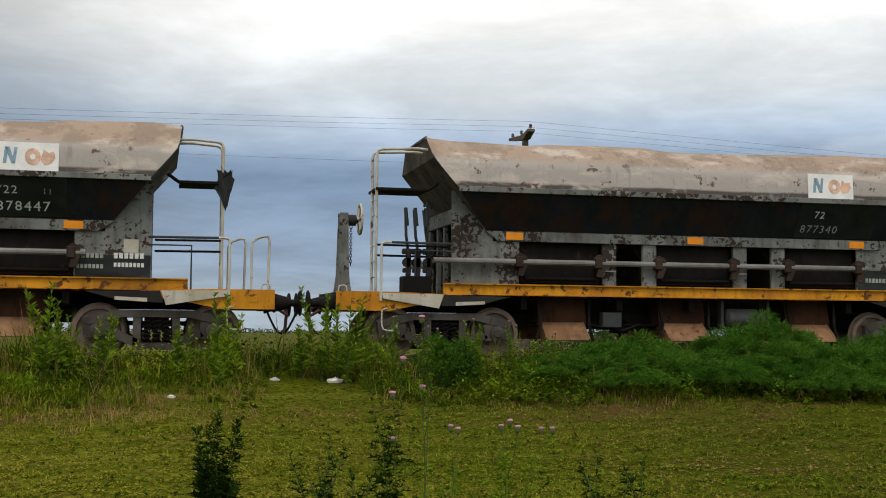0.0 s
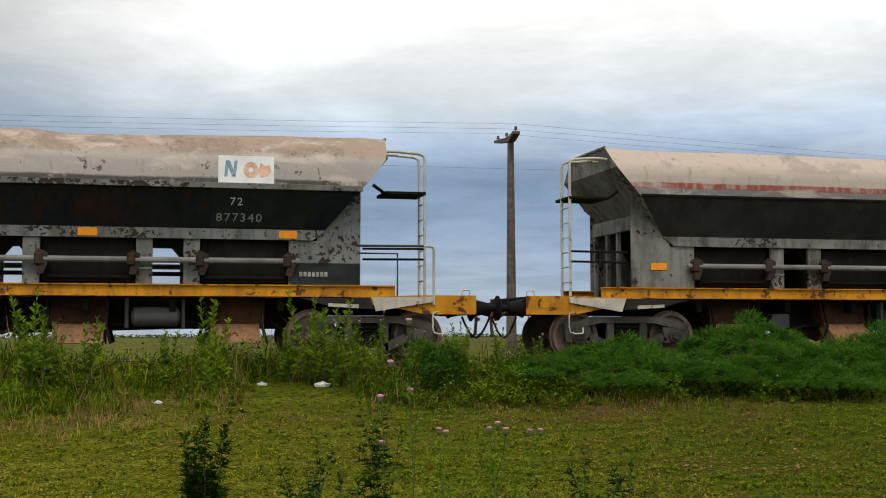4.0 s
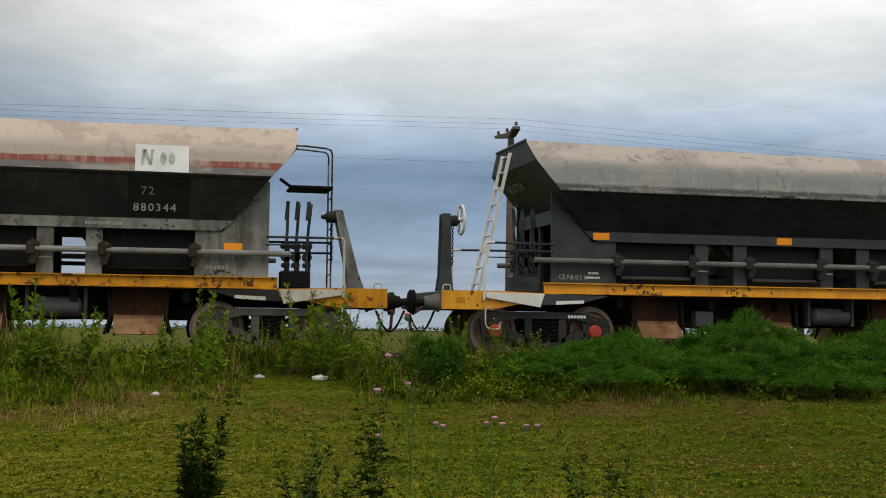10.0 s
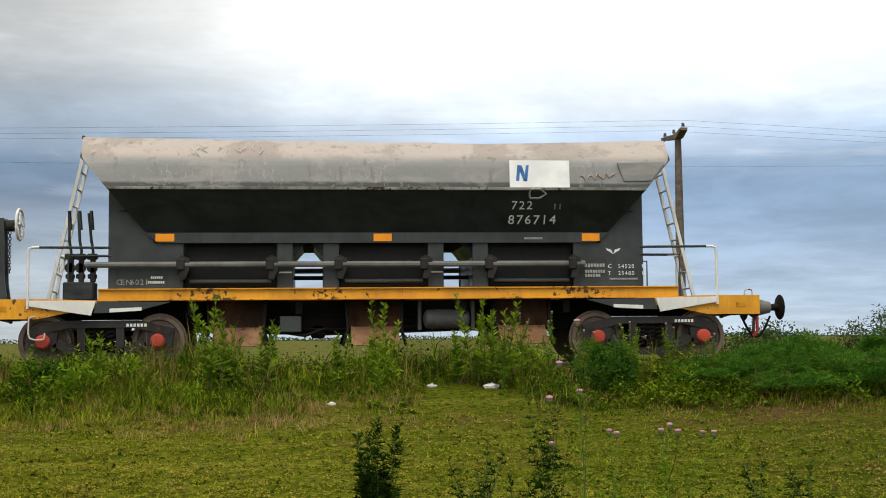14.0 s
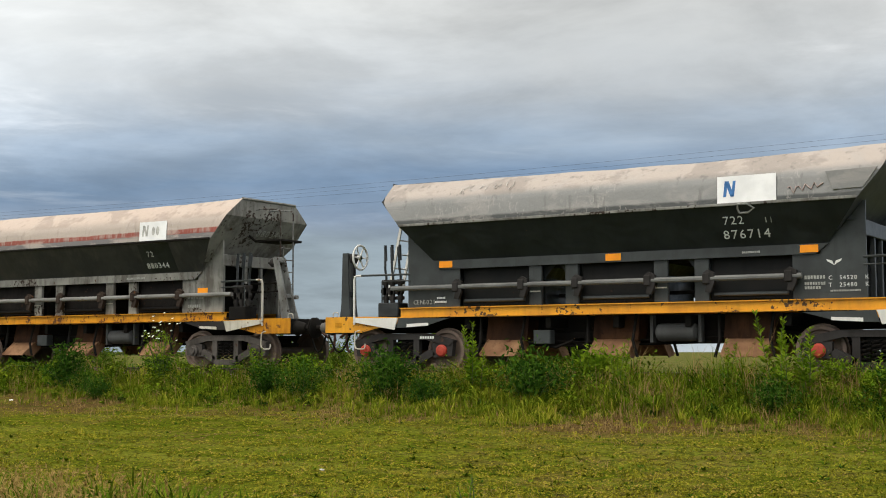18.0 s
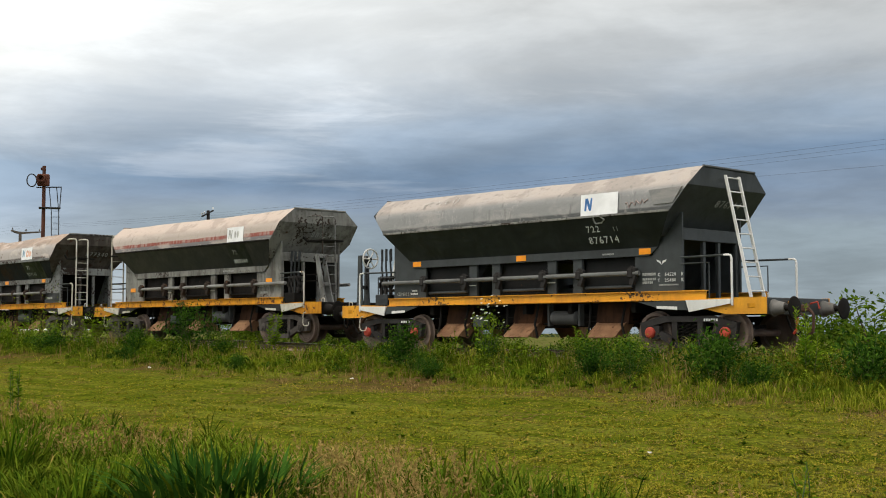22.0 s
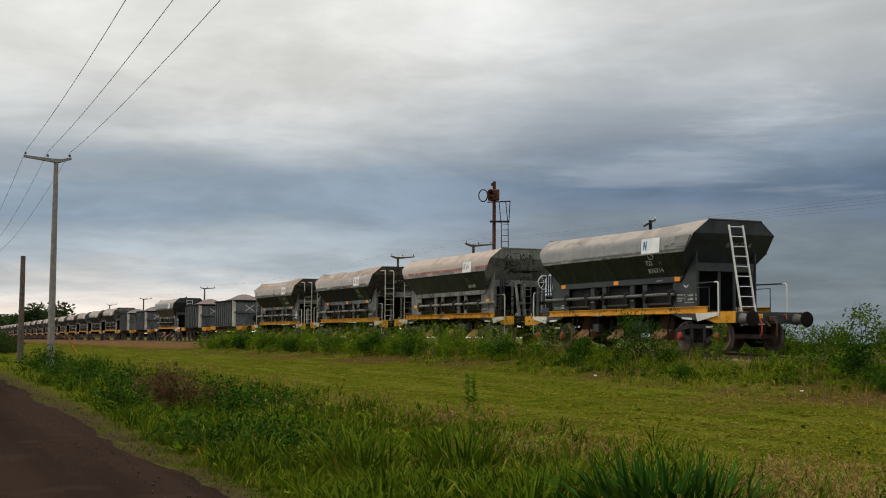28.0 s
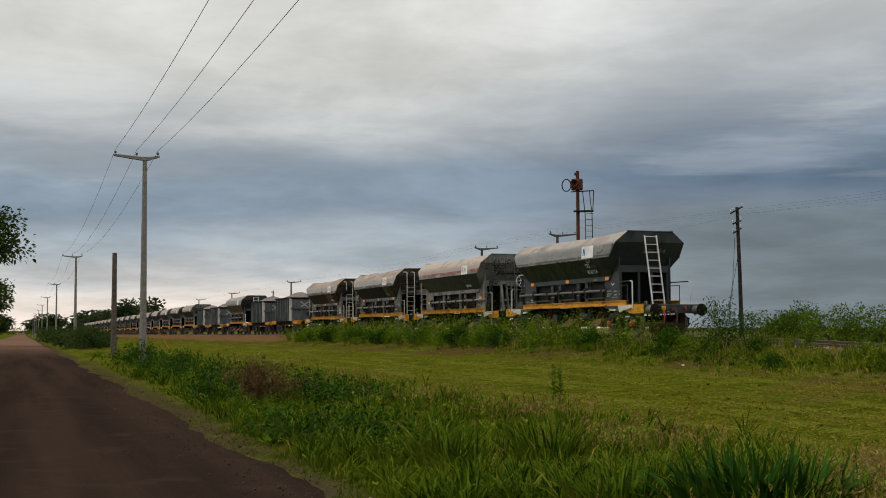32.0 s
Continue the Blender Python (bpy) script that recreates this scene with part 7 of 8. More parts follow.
def spiny_leaves(name, P, D, L, rng, mat, parent, label=""):
    """Narrow leaves with two pairs of side spines."""
    n = len(P)
    D = D / np.maximum(np.linalg.norm(D, axis=1, keepdims=True), 1e-6)
    s = np.cross(D, rng.normal(0, 0.5, (n, 3)) + np.array([0, 0, 1.0]))
    s /= np.maximum(np.linalg.norm(s, axis=1, keepdims=True), 1e-6)
    L = np.asarray(L)[:, None]
    rows = []
    mid, tip = P + D * L * 0.5, P + D * L + np.array([0, 0, -0.15]) * L
    rows += [P, mid + s * L * 0.07, tip, P, tip, mid - s * L * 0.07]
    for t in (0.28, 0.58):
        for sg in (-1, 1):
            c = P + D * L * t
            rows += [c - D * L * 0.09, c + D * L * 0.09, c + D * L * 0.12 + sg * s * L * 0.34 * (1.15 - t) + np.array([0, 0, 0.06]) * L]
    v = np.stack(rows, 1).reshape(-1, 3)
    return part(name, fast_mesh(name, v, np.arange(len(v)), 3, mat), None, parent, label)


def thistle(label, x, y, h, seed, flowers=3, branches=4, mat=None, bushy=1.0, group="thistles", spread=0.42, level=0.55):
    """A spiny thistle: ribbed stalk, toothed leaves, round pink heads."""
    rng = np.random.default_rng(seed)
    mat = mat or M["thistle"]
    p = thing("thistle", label, "thistle", group, at=stand(x, y))
    lines = [(np.array([0, 0, -0.03]), np.array([rng.normal(0, 0.05), rng.normal(0, 0.05), h]))]
    for i in range(branches):
        t = rng.uniform(0.2, 0.7)
        a = rng.uniform(0, 2 * np.pi)
        s = lines[0][0] + (lines[0][1] - lines[0][0]) * t
        ln = h * (1 - t) * rng.uniform(level, 1.0)
        lines.append((s, s + np.array([spread * ln * math.cos(a), spread * ln * math.sin(a), ln])))
    P, D, L = [], [], []
    for a, b in lines:
        thick = 0.0065 if bushy > 0.6 else 0.0028
        part("stalk", Shape().tube([a, (a + b) / 2 + np.array([0.012, 0.0, 0]), b], thick, 5, 0.4 * thick, False), M["stalk"], p)
        ln = np.linalg.norm(b - a)
        n = int(150 * ln * bushy)
        t = rng.uniform(0.0, 0.99, n)
        c = rng.uniform(0, 2 * np.pi, n)
        P.append(a + (b - a) * t[:, None])
        D.append(np.stack([np.cos(c), np.sin(c), rng.uniform(-0.2, 0.8, n) + 0.8 * (t > 0.9)], 1))
        L.append(rng.uniform(0.04, 0.115, n) * (1.35 - 0.85 * t) * (0.7 + 0.12 * bushy))
    P, D, L = np.concatenate(P), np.concatenate(D), np.concatenate(L)
    spiny_leaves("leaves", P, D, L, rng, mat, p, "spiny dark green leaves")
    for i in range(flowers):
        a, b = lines[i % len(lines)]
        f = Shape()
        q = b + np.array([0, 0, 0.0]) + (rng.normal(0, 0.03, 3) if i >= len(lines) else 0)
        f.lathe([(-0.005, 0.004), (0.004, 0.014), (0.018, 0.016), (0.026, 0.009)], tuple(q), (0, 0, 1), 8)
        head = part("flower_head", f, M["stalk"], p)
        g = Shape()
        g.lathe([(0.022, 0.008), (0.032, 0.018), (0.040, 0.017), (0.044, 0.0)], tuple(q), (0, 0, 1), 9)
        part("petals", g, M["pink"], head, "pink thistle petals")
    return p


def broad_clump(label, x, y, h, r, seed, n=420, mat="reed", wid=0.03, group="grass clumps"):
    """A clump of long arching blades."""
    rng = np.random.default_rng(seed)
    a, q = rng.uniform(0, 2 * np.pi, n), np.sqrt(rng.uniform(0, 1, n))
    xs, ys = r * q * np.cos(a) * 0.5, r * q * np.sin(a) * 0.5
    hh = h * rng.uniform(0.55, 1.05, n)
    p = thing("grass_clump", label, "grass clump", group, at=stand(x, y))
    # three joints a blade, bowing outwards
    out = np.stack([np.cos(a + rng.normal(0, 0.5, n)), np.sin(a + rng.normal(0, 0.5, n)), np.zeros(n)], 1)
    sd = np.stack([-out[:, 1], out[:, 0], np.zeros(n)], 1)
    k = rng.uniform(0.15, 0.75, n)[:, None]
    root = np.stack([xs, ys, np.full(n, -0.03)], 1)
    H = hh[:, None]
    up = np.array([0, 0, 1.0])
    rows = []
    for t, ww in ((0, 0.7), (0.4, 1.0), (0.75, 0.75), (1.0, 0.04)):
        c = root + H * (up * (t - 0.42 * k * t ** 3) + out * k * 0.95 * t ** 2)
        rows += [c - sd * wid * ww / 2, c + sd * wid * ww / 2]
    v = np.stack(rows, 1).reshape(-1, 3)
    t = np.array([0, 1, 3, 2, 2, 3, 5, 4, 4, 5, 7, 6])
    f = (t[None] + (np.arange(n) * 8)[:, None]).ravel()
    part("foliage", fast_mesh("foliage", v[:len(v) * 7 // 8 // 8 * 8], f[:len(f) * 7 // 8 // 12 * 12], 4, M[mat]), None, p)
    k = len(v) * 7 // 8 // 8 * 8
    part("pale_foliage", fast_mesh("pale_foliage", v[k:], f[:(len(v) - k) // 8 * 12], 4, M["grass_tall"]), None, p, "lighter green blades")
    return p


# single tall weeds that stand out along the bank
TALL = [(-11.1, 18.8, 1.25), (-5.55, 18.3, 1.5), (-5.2, 18.6, 1.2), (-3.2, 18.6, 1.35), (-1.58, 18.6, 1.6), (-1.3, 18.8, 1.3), (-0.8, 18.7, 1.2), (0.3, 18.8, 1.3), (1.03, 18.8, 1.45),
        (2.43, 18.7, 1.6), (2.7, 18.6, 1.5), (2.1, 18.9, 1.3), (-6.6, 19.0, 0.95), (-8.4, 18.9, 1.0), (-16.2, 19.0, 0.95), (-24.3, 18.7, 0.9), (-36.0, 18.4, 1.1), (-41.0, 18.0, 1.2),
        (-44.0, 18.5, 1.1), (-48.0, 18.2, 1.2), (-53.0, 18.0, 1.1), (-58.0, 18.6, 1.1), (-28.4, 20.0, 1.25), (-13.8, 19.2, 0.9), (0.9, 18.2, 0.9), (4.9, 18.9, 1.0)]
TALL += [(-38.0 - 1.25 * i + 0.5 * math.sin(i * 5.1), 18.3 + 1.1 * math.sin(i * 2.3), 1.1 + 0.25 * math.sin(i * 3.7)) for i in range(40)]
weeds = [leafy_weed("tall_weed", "tall bright green leafy weed beside the track", *TALL[i], 4, 40 + i, M["weed"], 0.17, 0.13, 0.8) for i in range(4)]
for i, (x, y, h) in enumerate(TALL[4:]):
    src = weeds[i % 4]
    k = 0.93 * h / TALL[i % 4][2]
    copy_thing(src, pose(*stand(x, y), 0, 0, 67.0 * i) @ Matrix.Diagonal((k, k, k, 1)))
leafy_weed("tall_weed", "single tall green weed in the mown grass", -21.6, 9.6, 0.95, 4, 71, M["weed"], 0.12, 0.12)
leafy_weed("young_weed", "small bright green weed in the mown grass", -5.6, 9.3, 0.42, 3, 72, M["weed"], 0.08, 0.1)

# low dark bushy weeds
DARK = [(-9.6, 18.0, 0.98, 0.72), (-12.4, 17.9, 0.98, 0.8), (-21.0, 18.4, 1.0, 0.55), (-31.8, 19.5, 1.5, 1.0), (-5.5, 17.8, 0.6, 0.45), (-11.3, 17.6, 0.55, 0.5), (-15.3, 18.1, 0.7, 0.5), (-14.3, 18.0, 0.85, 0.65),
        (-19.2, 17.5, 0.5, 0.4), (-26.0, 17.3, 0.45, 0.4), (-33.4, 18.6, 0.7, 0.5), (-20.0, 17.9, 0.65, 0.4), (-38.0, 18.0, 0.8, 0.8), (-45.5, 17.6, 0.8, 0.9), (-50.0, 17.8, 0.9, 0.9), (-56.0, 17.7, 0.9, 0.9), (-62.0, 17.6, 0.9, 1.0),
        (-68.0, 17.8, 0.9, 1.0), (-74.0, 17.9, 0.9, 1.0), (-80.0, 18.0, 0.8, 1.0), (4.3, 18.0, 0.8, 0.5)]
darks = [bushy_weed("bushy_weed", "low dark green bushy weed on the bank", *DARK[i], 90 + i, M["weed_dark"], 1500, 0.12) for i in range(4)]
for i, (x, y, h, r) in enumerate(DARK[4:]):
    src = darks[i % 4]
    k = r / DARK[i % 4][3]
    copy_thing(src, pose(*stand(x, y), 0, 0, 81.0 * i) @ Matrix.Diagonal((k, k, h / DARK[i % 4][2], 1)))
rng = np.random.default_rng(77)
lows = [bushy_weed("low_weed", "low mixed green weeds on the bank", -3.9 + 2.4 * i, 18.9, 0.5, 0.55, 120 + i, M["weed"] if i else M["weed_dark"], 800, 0.11, stems=5) for i in range(3)]
for i in range(84):
    x, y = rng.uniform(-88, -37) if i % 2 else rng.uniform(-36, 6), rng.uniform(17.6, 20.1)
    k = rng.uniform(0.45, 1.15) * float(bank_height(x))
    if -29.5 < x < -24 or (1.0 < x < 3.4 and y < 18.9):
        continue
    copy_thing(lows[i % 3], pose(*stand(x, y), 0, 0, rng.uniform(0, 360)) @ Matrix.Diagonal((k, k, k * rng.uniform(0.8, 1.3), 1)))
# weeds among the roadside grass
for i in range(9):
    x = -9.0 - 5.3 * i + rng.uniform(-0.9, 0.9)
    y = rng.uniform(3.6, 7.2) if x > -30 else rng.uniform(4.2, 9.0)
    k = rng.uniform(0.55, 1.1)
    copy_thing(lows[(i + i // 3) % 3], pose(*stand(x, y), 0, 0, rng.uniform(0, 360)) @ Matrix.Diagonal((k, k, k * rng.uniform(0.7, 1.1), 1)))

# feathery mounds
MOUNDS = [(9.9, 19.0, 1.08, 1.15), (7.4, 18.8, 0.72, 1.1), (12.8, 18.9, 1.0, 1.2), (4.35, 18.6, 0.80, 0.45), (8.6, 18.2, 0.62, 1.0), (11.2, 18.2, 0.72, 1.1), (6.1, 18.5, 0.50, 0.9), (15.0, 18.8, 0.95, 1.2), (13.6, 18.1, 0.72, 1.0), (9.2, 18.0, 0.60, 0.9), (7.0, 17.9, 0.45, 0.9), (10.4, 17.6, 0.45, 1.0), (12.6, 17.6, 0.5, 1.0)]
mounds = [fennel_mound("dense feathery green plant on the track bank", *MOUNDS[i], 150 + i, 26000 if i < 3 else 6000) for i in range(4)]
for i, (x, y, h, r) in enumerate(MOUNDS[4:]):
    src = mounds[i % 3]
    copy_thing(src, pose(*stand(x, y), 0, 0, 75.0 + 90 * i) @ Matrix.Diagonal((r / MOUNDS[i % 3][3], r / MOUNDS[i % 3][3], h / MOUNDS[i % 3][2], 1)))

# thistles: near ones in the foreground, more on the bank
thistle("dense dark green thistle close to the road", 0.27, 6.05, 1.10, 200, 0, 7, None, 2.4, spread=0.16)
thistle("thin branching thistle with few leaves", 0.75, 6.2, 0.98, 201, 0, 5, None, 0.8, spread=0.4)
thistle("tall spindly thistle with many side shoots", 1.14, 6.3, 1.31, 202, 2, 5, None, 0.6, spread=0.2)
thistle("thin pale thistle stalks with seed heads", 1.40, 6.5, 1.52, 203, 2, 4, M["weed"], 0.15, spread=0.12)
thistle("pink flowering thistle in the mown grass", 1.97, 7.0, 0.91, 204, 5, 5, M["weed"], 0.5, spread=0.6, level=0.92)
thistle("pink flowering thistle in the mown grass", 1.70, 7.0, 0.88, 205, 3, 4, M["weed"], 0.4, spread=0.6, level=0.92)
thistle("short dark thistle shoot", 2.15, 6.0, 0.82, 206, 0, 2, None, 1.0)
thistle("short dark thistle shoot", 2.42, 6.1, 0.80, 207, 0, 2, None, 1.0)
thistle("short dark thistle shoot", 0.95, 6.1, 0.80, 208, 0, 2, None, 1.2)
for i, (x, y, h) in enumerate(((3.0, 18.2, 1.15), (3.4, 18.0, 1.2), (3.9, 17.9, 0.95), (4.6, 18.0, 1.05), (5.2, 18.1, 1.0), (5.8, 18.0, 0.85), (2.7, 18.0, 1.0))):
    thistle("greyish thistle with pink heads on the bank", x, y, h, 220 + i, 2, 5, M["weed"], 0.8)

# a white-flowered plant by the rails
wf = bushy_weed("white_flower_plant", "green plant with small white flower heads by the rails", -19.3, 19.4, 1.35, 0.42, 240, M["weed"], 500, 0.10)
rng = np.random.default_rng(5)
for i in range(26):
    a, q = rng.uniform(0, 6.28), rng.uniform(0.1, 0.45)
    f = Shape().lathe([(0, 0.0), (0.010, 0.026), (0.018, 0.022), (0.022, 0)], (q * math.cos(a), q * math.sin(a), rng.uniform(0.75, 1.4)), (0.2 * rng.normal(), -0.3, 1), 7)
    part("flower_head", f, M["white_flower"], wf, "small white flower head")

# clumps in the long roadside grass
broad_clump("large dark clump of arching broad blades", -7.83, 5.02, 0.76, 1.2, 300, 460, wid=0.036)
for i, (x, y, h, r) in enumerate(((-11.2, 4.9, 0.8, 0.7), (-12.2, 4.2, 0.7, 0.8), (-9.6, 5.2, 0.55, 0.6), (-13.6, 5.6, 0.6, 0.7), (-8.6, 4.3, 0.6, 0.8))):
    broad_clump("clump of long green blades in the verge", x, y, h, r, 301 + i, 170, "grass_tall", 0.02)
VERGE = [(-23.8, 3.45, 0.75, 0.7), (-16.1, 3.5, 0.62, 0.85), (-14.3, 3.9, 0.55, 0.95), (-25.8, 5.8, 0.62, 1.1), (-23.6, 6.3, 0.5, 1.0), (-42.5, 5.2, 0.85, 0.6), (-24.0, 5.6, 0.5, 0.9), (-28.0, 4.6, 0.6, 0.8), (-34.0, 5.0, 0.7, 0.9), (-38.0, 4.3, 0.6, 0.8), (-47.0, 5.6, 0.8, 1.0), (-54.0, 5.0, 1.0, 1.1), (-57.2, 4.6, 0.95, 1.0), (-59.5, 5.8, 0.8, 1.2)]
vw = [bushy_weed("roadside_weed", "dark green leafy weed by the road", *VERGE[i], 320 + i, M["weed_dark"], 700, 0.11, "weeds by the road") for i in range(3)]
for i, (x, y, h, r) in enumerate(VERGE[3:]):
    copy_thing(vw[i % 3], pose(*stand(x, y), 0, 0, 101.0 * i) @ Matrix.Diagonal((r / VERGE[i % 3][3], r / VERGE[i % 3][3], h / VERGE[i % 3][2], 1)))
bushy_weed("dead_brush", "heap of brown dead brushwood in the verge", -24.6, 4.4, 0.8, 1.1, 340, M["brush"], 2600, 0.2, "", 0.10, "brushwood")


# bushes and trees beyond the track and down the road
def bush(label, x, y, h, r, seed, mat="tree_leaf", n=1800, leaf=0.13, group="bushes behind the track"):
    rng = np.random.default_rng(seed)
    p = thing("bush", label, "bush", group, at=stand(x, y))
    k = 16
    C = []
    for i in range(k):
        a, q = rng.uniform(0, 2 * np.pi), math.sqrt(rng.uniform(0, 1))
        c = np.array([r * q * math.cos(a), r * q * math.sin(a), h * rng.uniform(0.30, 0.86) * (1 - 0.35 * q)])
        C.append(c)
        part("branch", Shape().tube([(0.1 * c[0], 0.1 * c[1], -0.05), (0.6 * c[0], 0.6 * c[1], 0.55 * c[2]), tuple(c)], 0.03, 5, 0.008, False), M["bark"], p)
    C = np.array(C)
    i = rng.integers(0, k, n)
    off = np.clip(rng.normal(0, 1, (n, 3)), -1.7, 1.7) * np.array([0.19, 0.19, 0.15]) * (0.6 * r + 0.25 * h)
    P = C[i] + off
    P[:, 2] = np.maximum(P[:, 2], 0.03)
    L = leaf * rng.uniform(0.6, 1.4, n)
    leaf_part("crown", P, off + rng.normal(0, 0.3, (n, 3)), L, L * 0.42, rng, M[mat], p)
    return p


BUSHES = [(-39.1, 29.0, 2.6, 0.85), (-42.9, 29.2, 2.6, 0.95), (-32.7, 29.0, 2.7, 0.95), (-37.2, 29.2, 2.5, 0.85), (-34.9, 29.0, 2.3, 0.8), (-41.5, 29.0, 2.4, 0.7), (-15.6, 30.0, 3.0, 1.3), (-13.8, 29.5, 2.4, 1.0), (-44.5, 29.0, 2.0, 0.8), (-28.6, 29.5, 1.7, 0.8), (-17.7, 29.8, 2.7, 1.0), (-21.4, 29.5, 2.2, 0.85), (-24.9, 29.5, 2.3, 0.85)]
bs = [bush("light green bush behind the track", *BUSHES[i], 400 + i, "bush_leaf", 2600, 0.12) for i in range(3)]
for i, (x, y, h, r) in enumerate(BUSHES[3:]):
    copy_thing(bs[i % 3], pose(*stand(x, y), 0, 0, 63.0 * i) @ Matrix.Diagonal((r / BUSHES[i % 3][3], r / BUSHES[i % 3][3], h / BUSHES[i % 3][2], 1)))


def tree(label, x, y, h, r, seed, mat="tree_leaf", n=5000, leaf=0.28, bare=0.35, group="trees"):
    """Tapered trunk, limbs, a crown of leaf clumps with gaps."""
    rng = np.random.default_rng(seed)
    p = thing("tree", label, "tree", group, at=stand(x, y))
    tr = 0.028 * h
    part("trunk", Shape().tube([(0, 0, -0.2), (0.05 * r, 0, h * 0.25), (0, 0.06 * r, h * 0.5), (0.04 * r, 0, h * 0.82)], tr, 9, tr * 0.25, False), M["bark"], p, smooth=True)
    C = []
    for i in range(22):
        t = rng.uniform(bare, 0.8)
        a = i * 2.4 + rng.normal(0, 0.3)
        ln = r * rng.uniform(0.55, 1.05) * (1 - 0.45 * abs(t - 0.55) / 0.45)
        c = np.array([ln * math.cos(a), ln * math.sin(a), h * min(0.97, t + 0.22 * rng.uniform(0.3, 1.1))])
        part("limb", Shape().tube([(0, 0, h * t * 0.85), (0.5 * c[0], 0.5 * c[1], 0.5 * (h * t * 0.85 + c[2]) + 0.03 * h), tuple(c)], tr * 0.32, 5, 0.02, False), M["bark"], p)
        C.append(c)
        C.append(c * np.array([0.65, 0.65, 1]) + rng.normal(0, 0.08 * r, 3))
    C = np.array(C)
    i = rng.integers(0, len(C), n)
    off = np.clip(rng.normal(0, 1, (n, 3)), -1.8, 1.8) * np.array([0.17, 0.17, 0.12]) * r
    P = C[i] + off
    L = leaf * rng.uniform(0.6, 1.4, n)
    leaf_part("crown", P, off + rng.normal(0, 0.4, (n, 3)), L, L * 0.5, rng, M[mat], p)
    return p


tree("tall tree with open dark foliage beside the road", -150.0, -6.8, 16.0, 6.6, 500, n=9000, leaf=0.5, bare=0.3, group="roadside trees")
tree("dark tree far down the road", -330.0, -9.0, 14.0, 7.0, 501, n=5000, leaf=0.8, bare=0.1, group="roadside trees")
tree("small tree in the field beyond the track", 37.0, 49.0, 6.6, 2.6, 502, n=6500, leaf=0.13, bare=0.2, group="field trees")
for i, (x, y, h, r) in enumerate(((30.6, 49.0, 4.0, 1.0), (29.2, 49.5, 3.1, 0.8), (31.9, 48.5, 3.3, 0.9))):
    tree("small tree in the field beyond the track", x, y, h, r, 503 + 10 * i, n=3200, leaf=0.15, bare=0.12, group="field trees")
bush("dark bush in the field beyond the track", 33.8, 50.0, 2.3, 1.3, 512, "tree_leaf", 1800, 0.13)
bush("dark bush in the field beyond the track", 35.8, 51.0, 2.4, 1.4, 513, "tree_leaf", 1800, 0.13)
bush("dark bush in the field beyond the track", 17.3, 46.0, 2.0, 1.5, 510, "tree_leaf", 2400, 0.16)
bush("dark bush in the field beyond the track", 14.6, 44.0, 1.6, 1.2, 511, "tree_leaf", 1800, 0.15)
bush("grey-green bush in the field beyond the track", 22.8, 51.0, 2.5, 0.8, 514, "tree_leaf", 1500, 0.13)
bush("grey-green bush in the field beyond the track", 24.7, 52.0, 3.0, 0.8, 515, "tree_leaf", 1700, 0.13)
# bushes and trees far down the line
FARB = [(-118, 5.4, 1.95, 1.76), (-124, 6.2, 2.4, 2.08), (-131, 5.2, 2.25, 1.92), (-138, 6.0, 2.55, 2.08), (-150, 5.4, 2.25, 2.0), (-165, 5.8, 2.55, 2.4), (-185, 5.6, 2.55, 2.4), (-210, 5.6, 2.7, 2.56), (-240, 6, 3.0, 2.88), (-290, 6.2, 3.3, 3.2)]
fb = bush("dark green bush beside the road", *FARB[0], 520, "tree_leaf", 2600, 0.24, "bushes along the road")
for i, (x, y, h, r) in enumerate(FARB[1:]):
    copy_thing(fb, pose(*stand(x, y), 0, 0, 50.0 * i) @ Matrix.Diagonal((r / FARB[0][3], r / FARB[0][3], h / FARB[0][2], 1)))
FART = [(-330, 29, 8.5, 5.95), (-350, 32, 6.8, 5.95), (-372, 30, 7.6, 5.95), (-395, 33, 7.6, 6.8), (-440, 32, 9.3, 7.65), (-480, 30, 8.5, 7.65), (-540, 34, 9.3, 8.5), (-600, 30, 11.9, 10.2), (-700, 12, 11.9, 10.2), (-760, -16, 12.8, 10.2), (-560, -14, 11.9, 7.65)]
ft = tree("dark tree far off behind the train", *FART[0], 530, "far_leaf", 5200, 1.0, 0.12, "far trees")
for i, (x, y, h, r) in enumerate(FART[1:]):
    copy_thing(ft, pose(*stand(x, y), 0, 0, 70.0 * i) @ Matrix.Diagonal((r / FART[0][3], r / FART[0][3], 0.85 * h / FART[0][2], 1)))


def far_woods():
    """The thin dark line of woods on the horizon."""
    rng = np.random.default_rng(9)
    n = 26000
    az = np.radians(rng.uniform(-100, 45, n))
    keep = (np.sin(az * 7 + 1) + 0.7 * np.sin(az * 23) + rng.normal(0, 0.25, n)) > -0.35
    az = az[keep]
    n = len(az)
    d = rng.uniform(800, 1200, n)
    hmax = 2.2 + 2.6 * np.clip(np.sin(az * 31) * np.sin(az * 11), 0, 1)
    P = np.stack([d * np.sin(az), d * np.cos(az), rng.uniform(0, 1, n) * hmax + ground_z(d * np.sin(az), d * np.cos(az))], 1)
    L = rng.uniform(0.8, 1.8, n)
    v, f = leaf_faces(P, rng.normal(0, 1, (n, 3)), L, L * 0.8, rng)
    tagged(new("far_woods", fast_mesh("far_woods", v, f, 4, M["far_leaf"])), "thin dark line of woods on the horizon", "woods", kind="stuff")


far_woods()


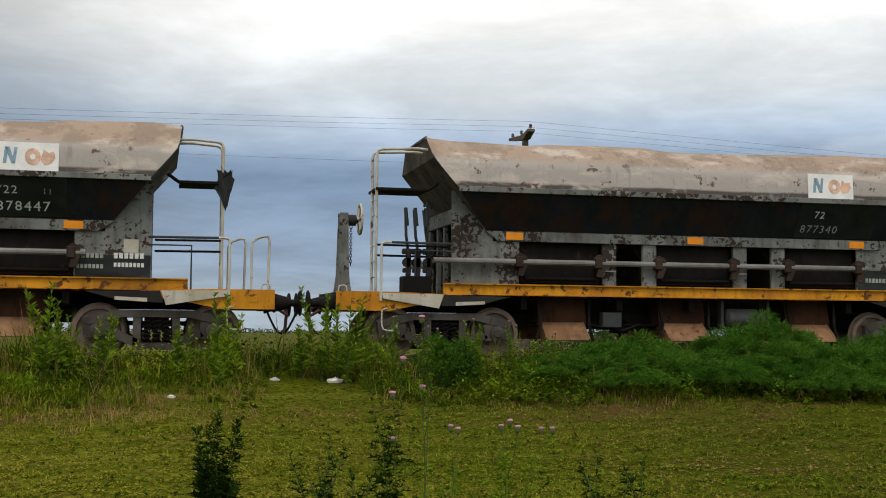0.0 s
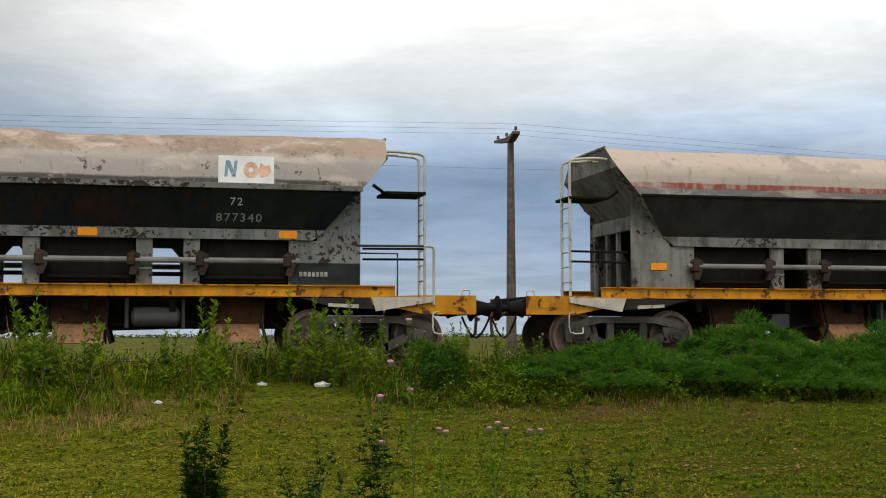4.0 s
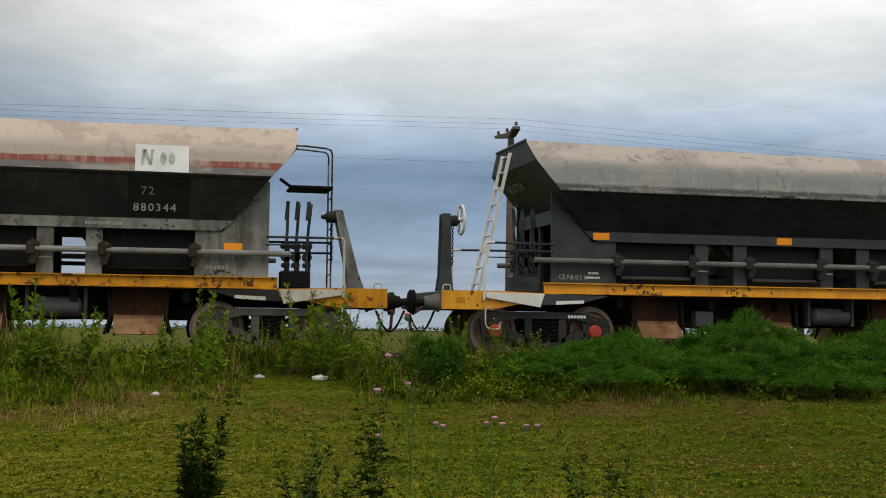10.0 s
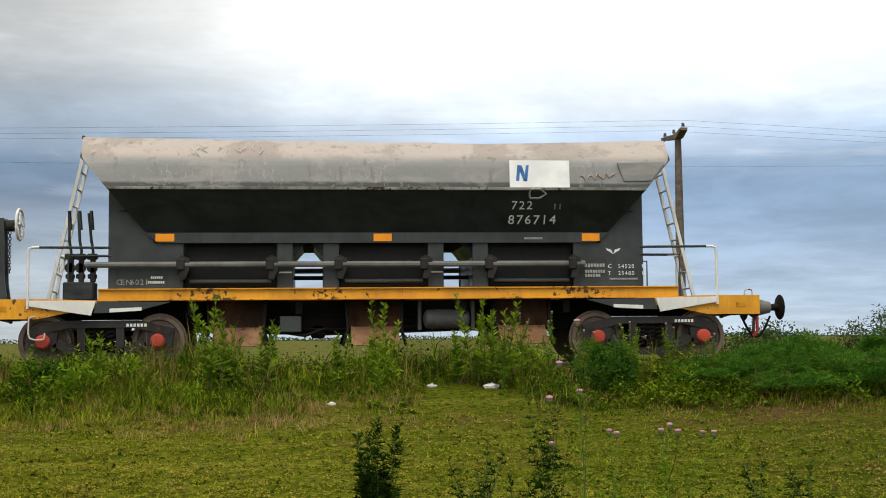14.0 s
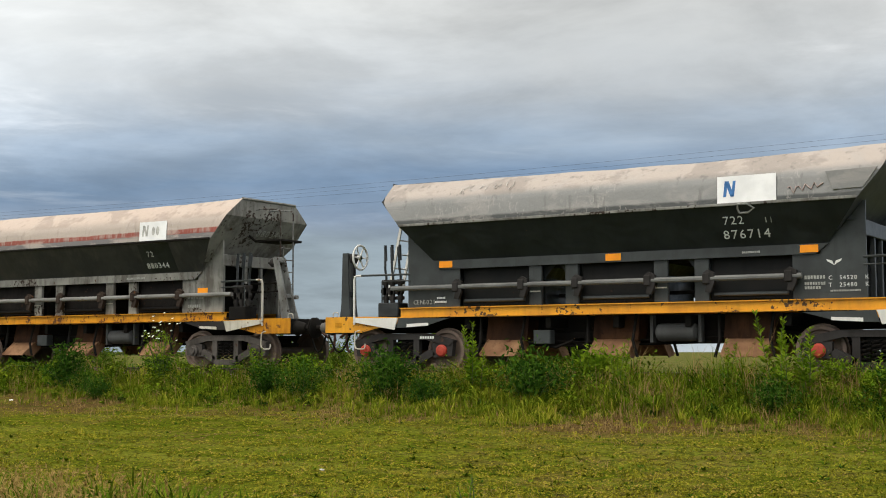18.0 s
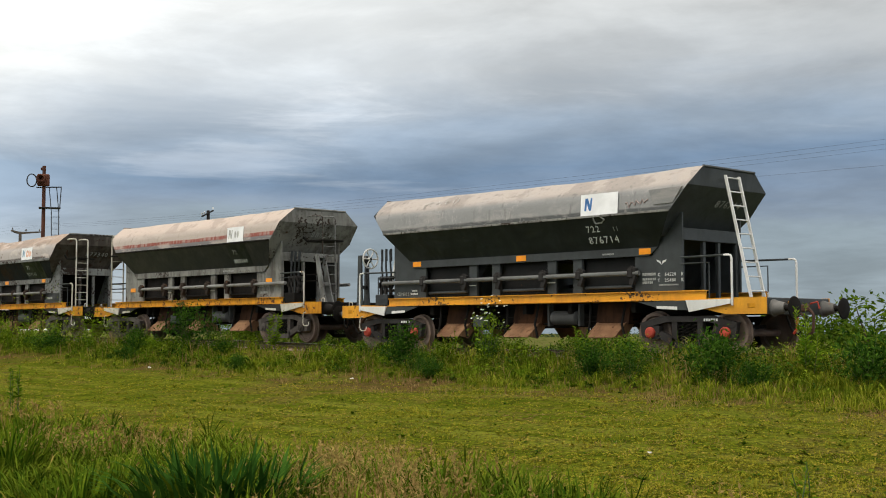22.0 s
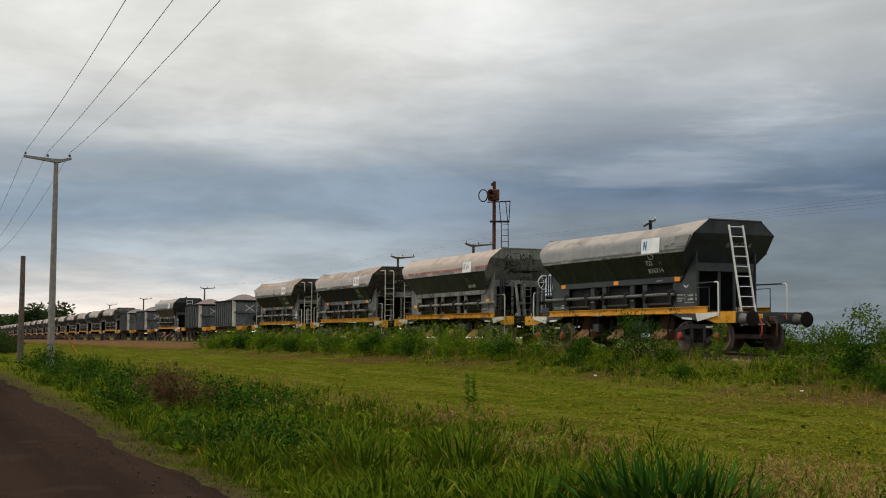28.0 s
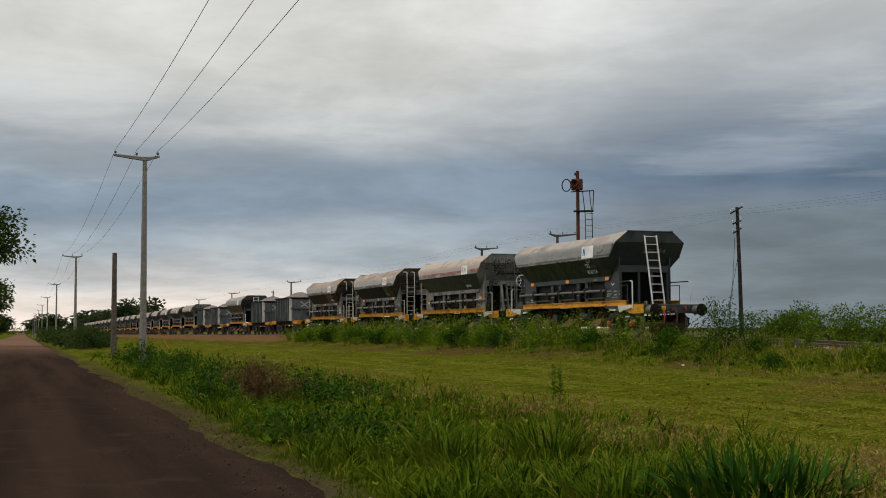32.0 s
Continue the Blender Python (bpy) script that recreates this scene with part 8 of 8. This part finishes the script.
# ---- litter ----
def scrap(label, x, y, r, seed, flat=0.5, mat=None):
    rng = np.random.default_rng(seed)
    s = Shape()
    k = 9
    top = [(r * rng.uniform(0.5, 1) * math.cos(i * 2 * math.pi / k), r * 0.6 * rng.uniform(0.5, 1) * math.sin(i * 2 * math.pi / k), r * flat * rng.uniform(0.2, 0.8)) for i in range(k)]
    for i in range(k):
        a, b = top[i], top[(i + 1) % k]
        s.face([a, b, (0, 0, r * flat * rng.uniform(0.7, 1.3))])
        s.face([a, b, (b[0] * 0.8, b[1] * 0.8, 0), (a[0] * 0.8, a[1] * 0.8, 0)])
    ob = part("litter", s, mat or M["litter"], None)
    x0, y0, z0 = stand(x, y)
    ob.matrix_basis = pose(x0, y0, z0 + 0.0)
    return tagged(ob, label, "litter", "litter in the grass")


scrap("small white scrap of litter on the grass", 0.19, 17.6, 0.09, 1)
scrap("crumpled white plastic bag in the grass", 2.62, 18.6, 0.19, 2, 0.4)
scrap("crumpled white plastic bag in the grass", 1.72, 18.65, 0.10, 3, 0.6, mat=M["litter_dull"])
scrap("pale stone-like scrap on the grass", -8.7, 11.3, 0.045, 4, mat=M["litter_dull"])
scrap("white litter lying by the far track", -66.0, 19.6, 0.35, 5, 0.5)
scrap("small white scrap in the bank grass", -29.8, 17.0, 0.08, 6)
scrap("small white scrap in the bank grass", -21.0, 16.9, 0.07, 7)
scrap("small white scrap on the road verge", -10.5, 2.9, 0.06, 8)


# ---- what moves ----
def motions():
    for x0, car in CARS:
        walk(car, [(t, pose(x0 - s, TRACK_Y, RAIL_Z + float(swell(x0 - s, TRACK_Y)))) for t, s in TRAIN])
    # wheels turn with the way gone, on the wagons that pass close
    near = {c for x, c in CARS[:4]}
    step = 0.2
    times = [i * step for i in range(161)]
    gone = np.interp(times, [t for t, s in TRAIN], [s for t, s in TRAIN])
    for ob in WHEELSETS:
        if ob.parent in near:
            p = ob.location.copy()
            walk(ob, [(t, pose(p.x, 0, p.z, 0, -math.degrees(g / WR), 0)) for t, g in zip(times, gone)])


motions()
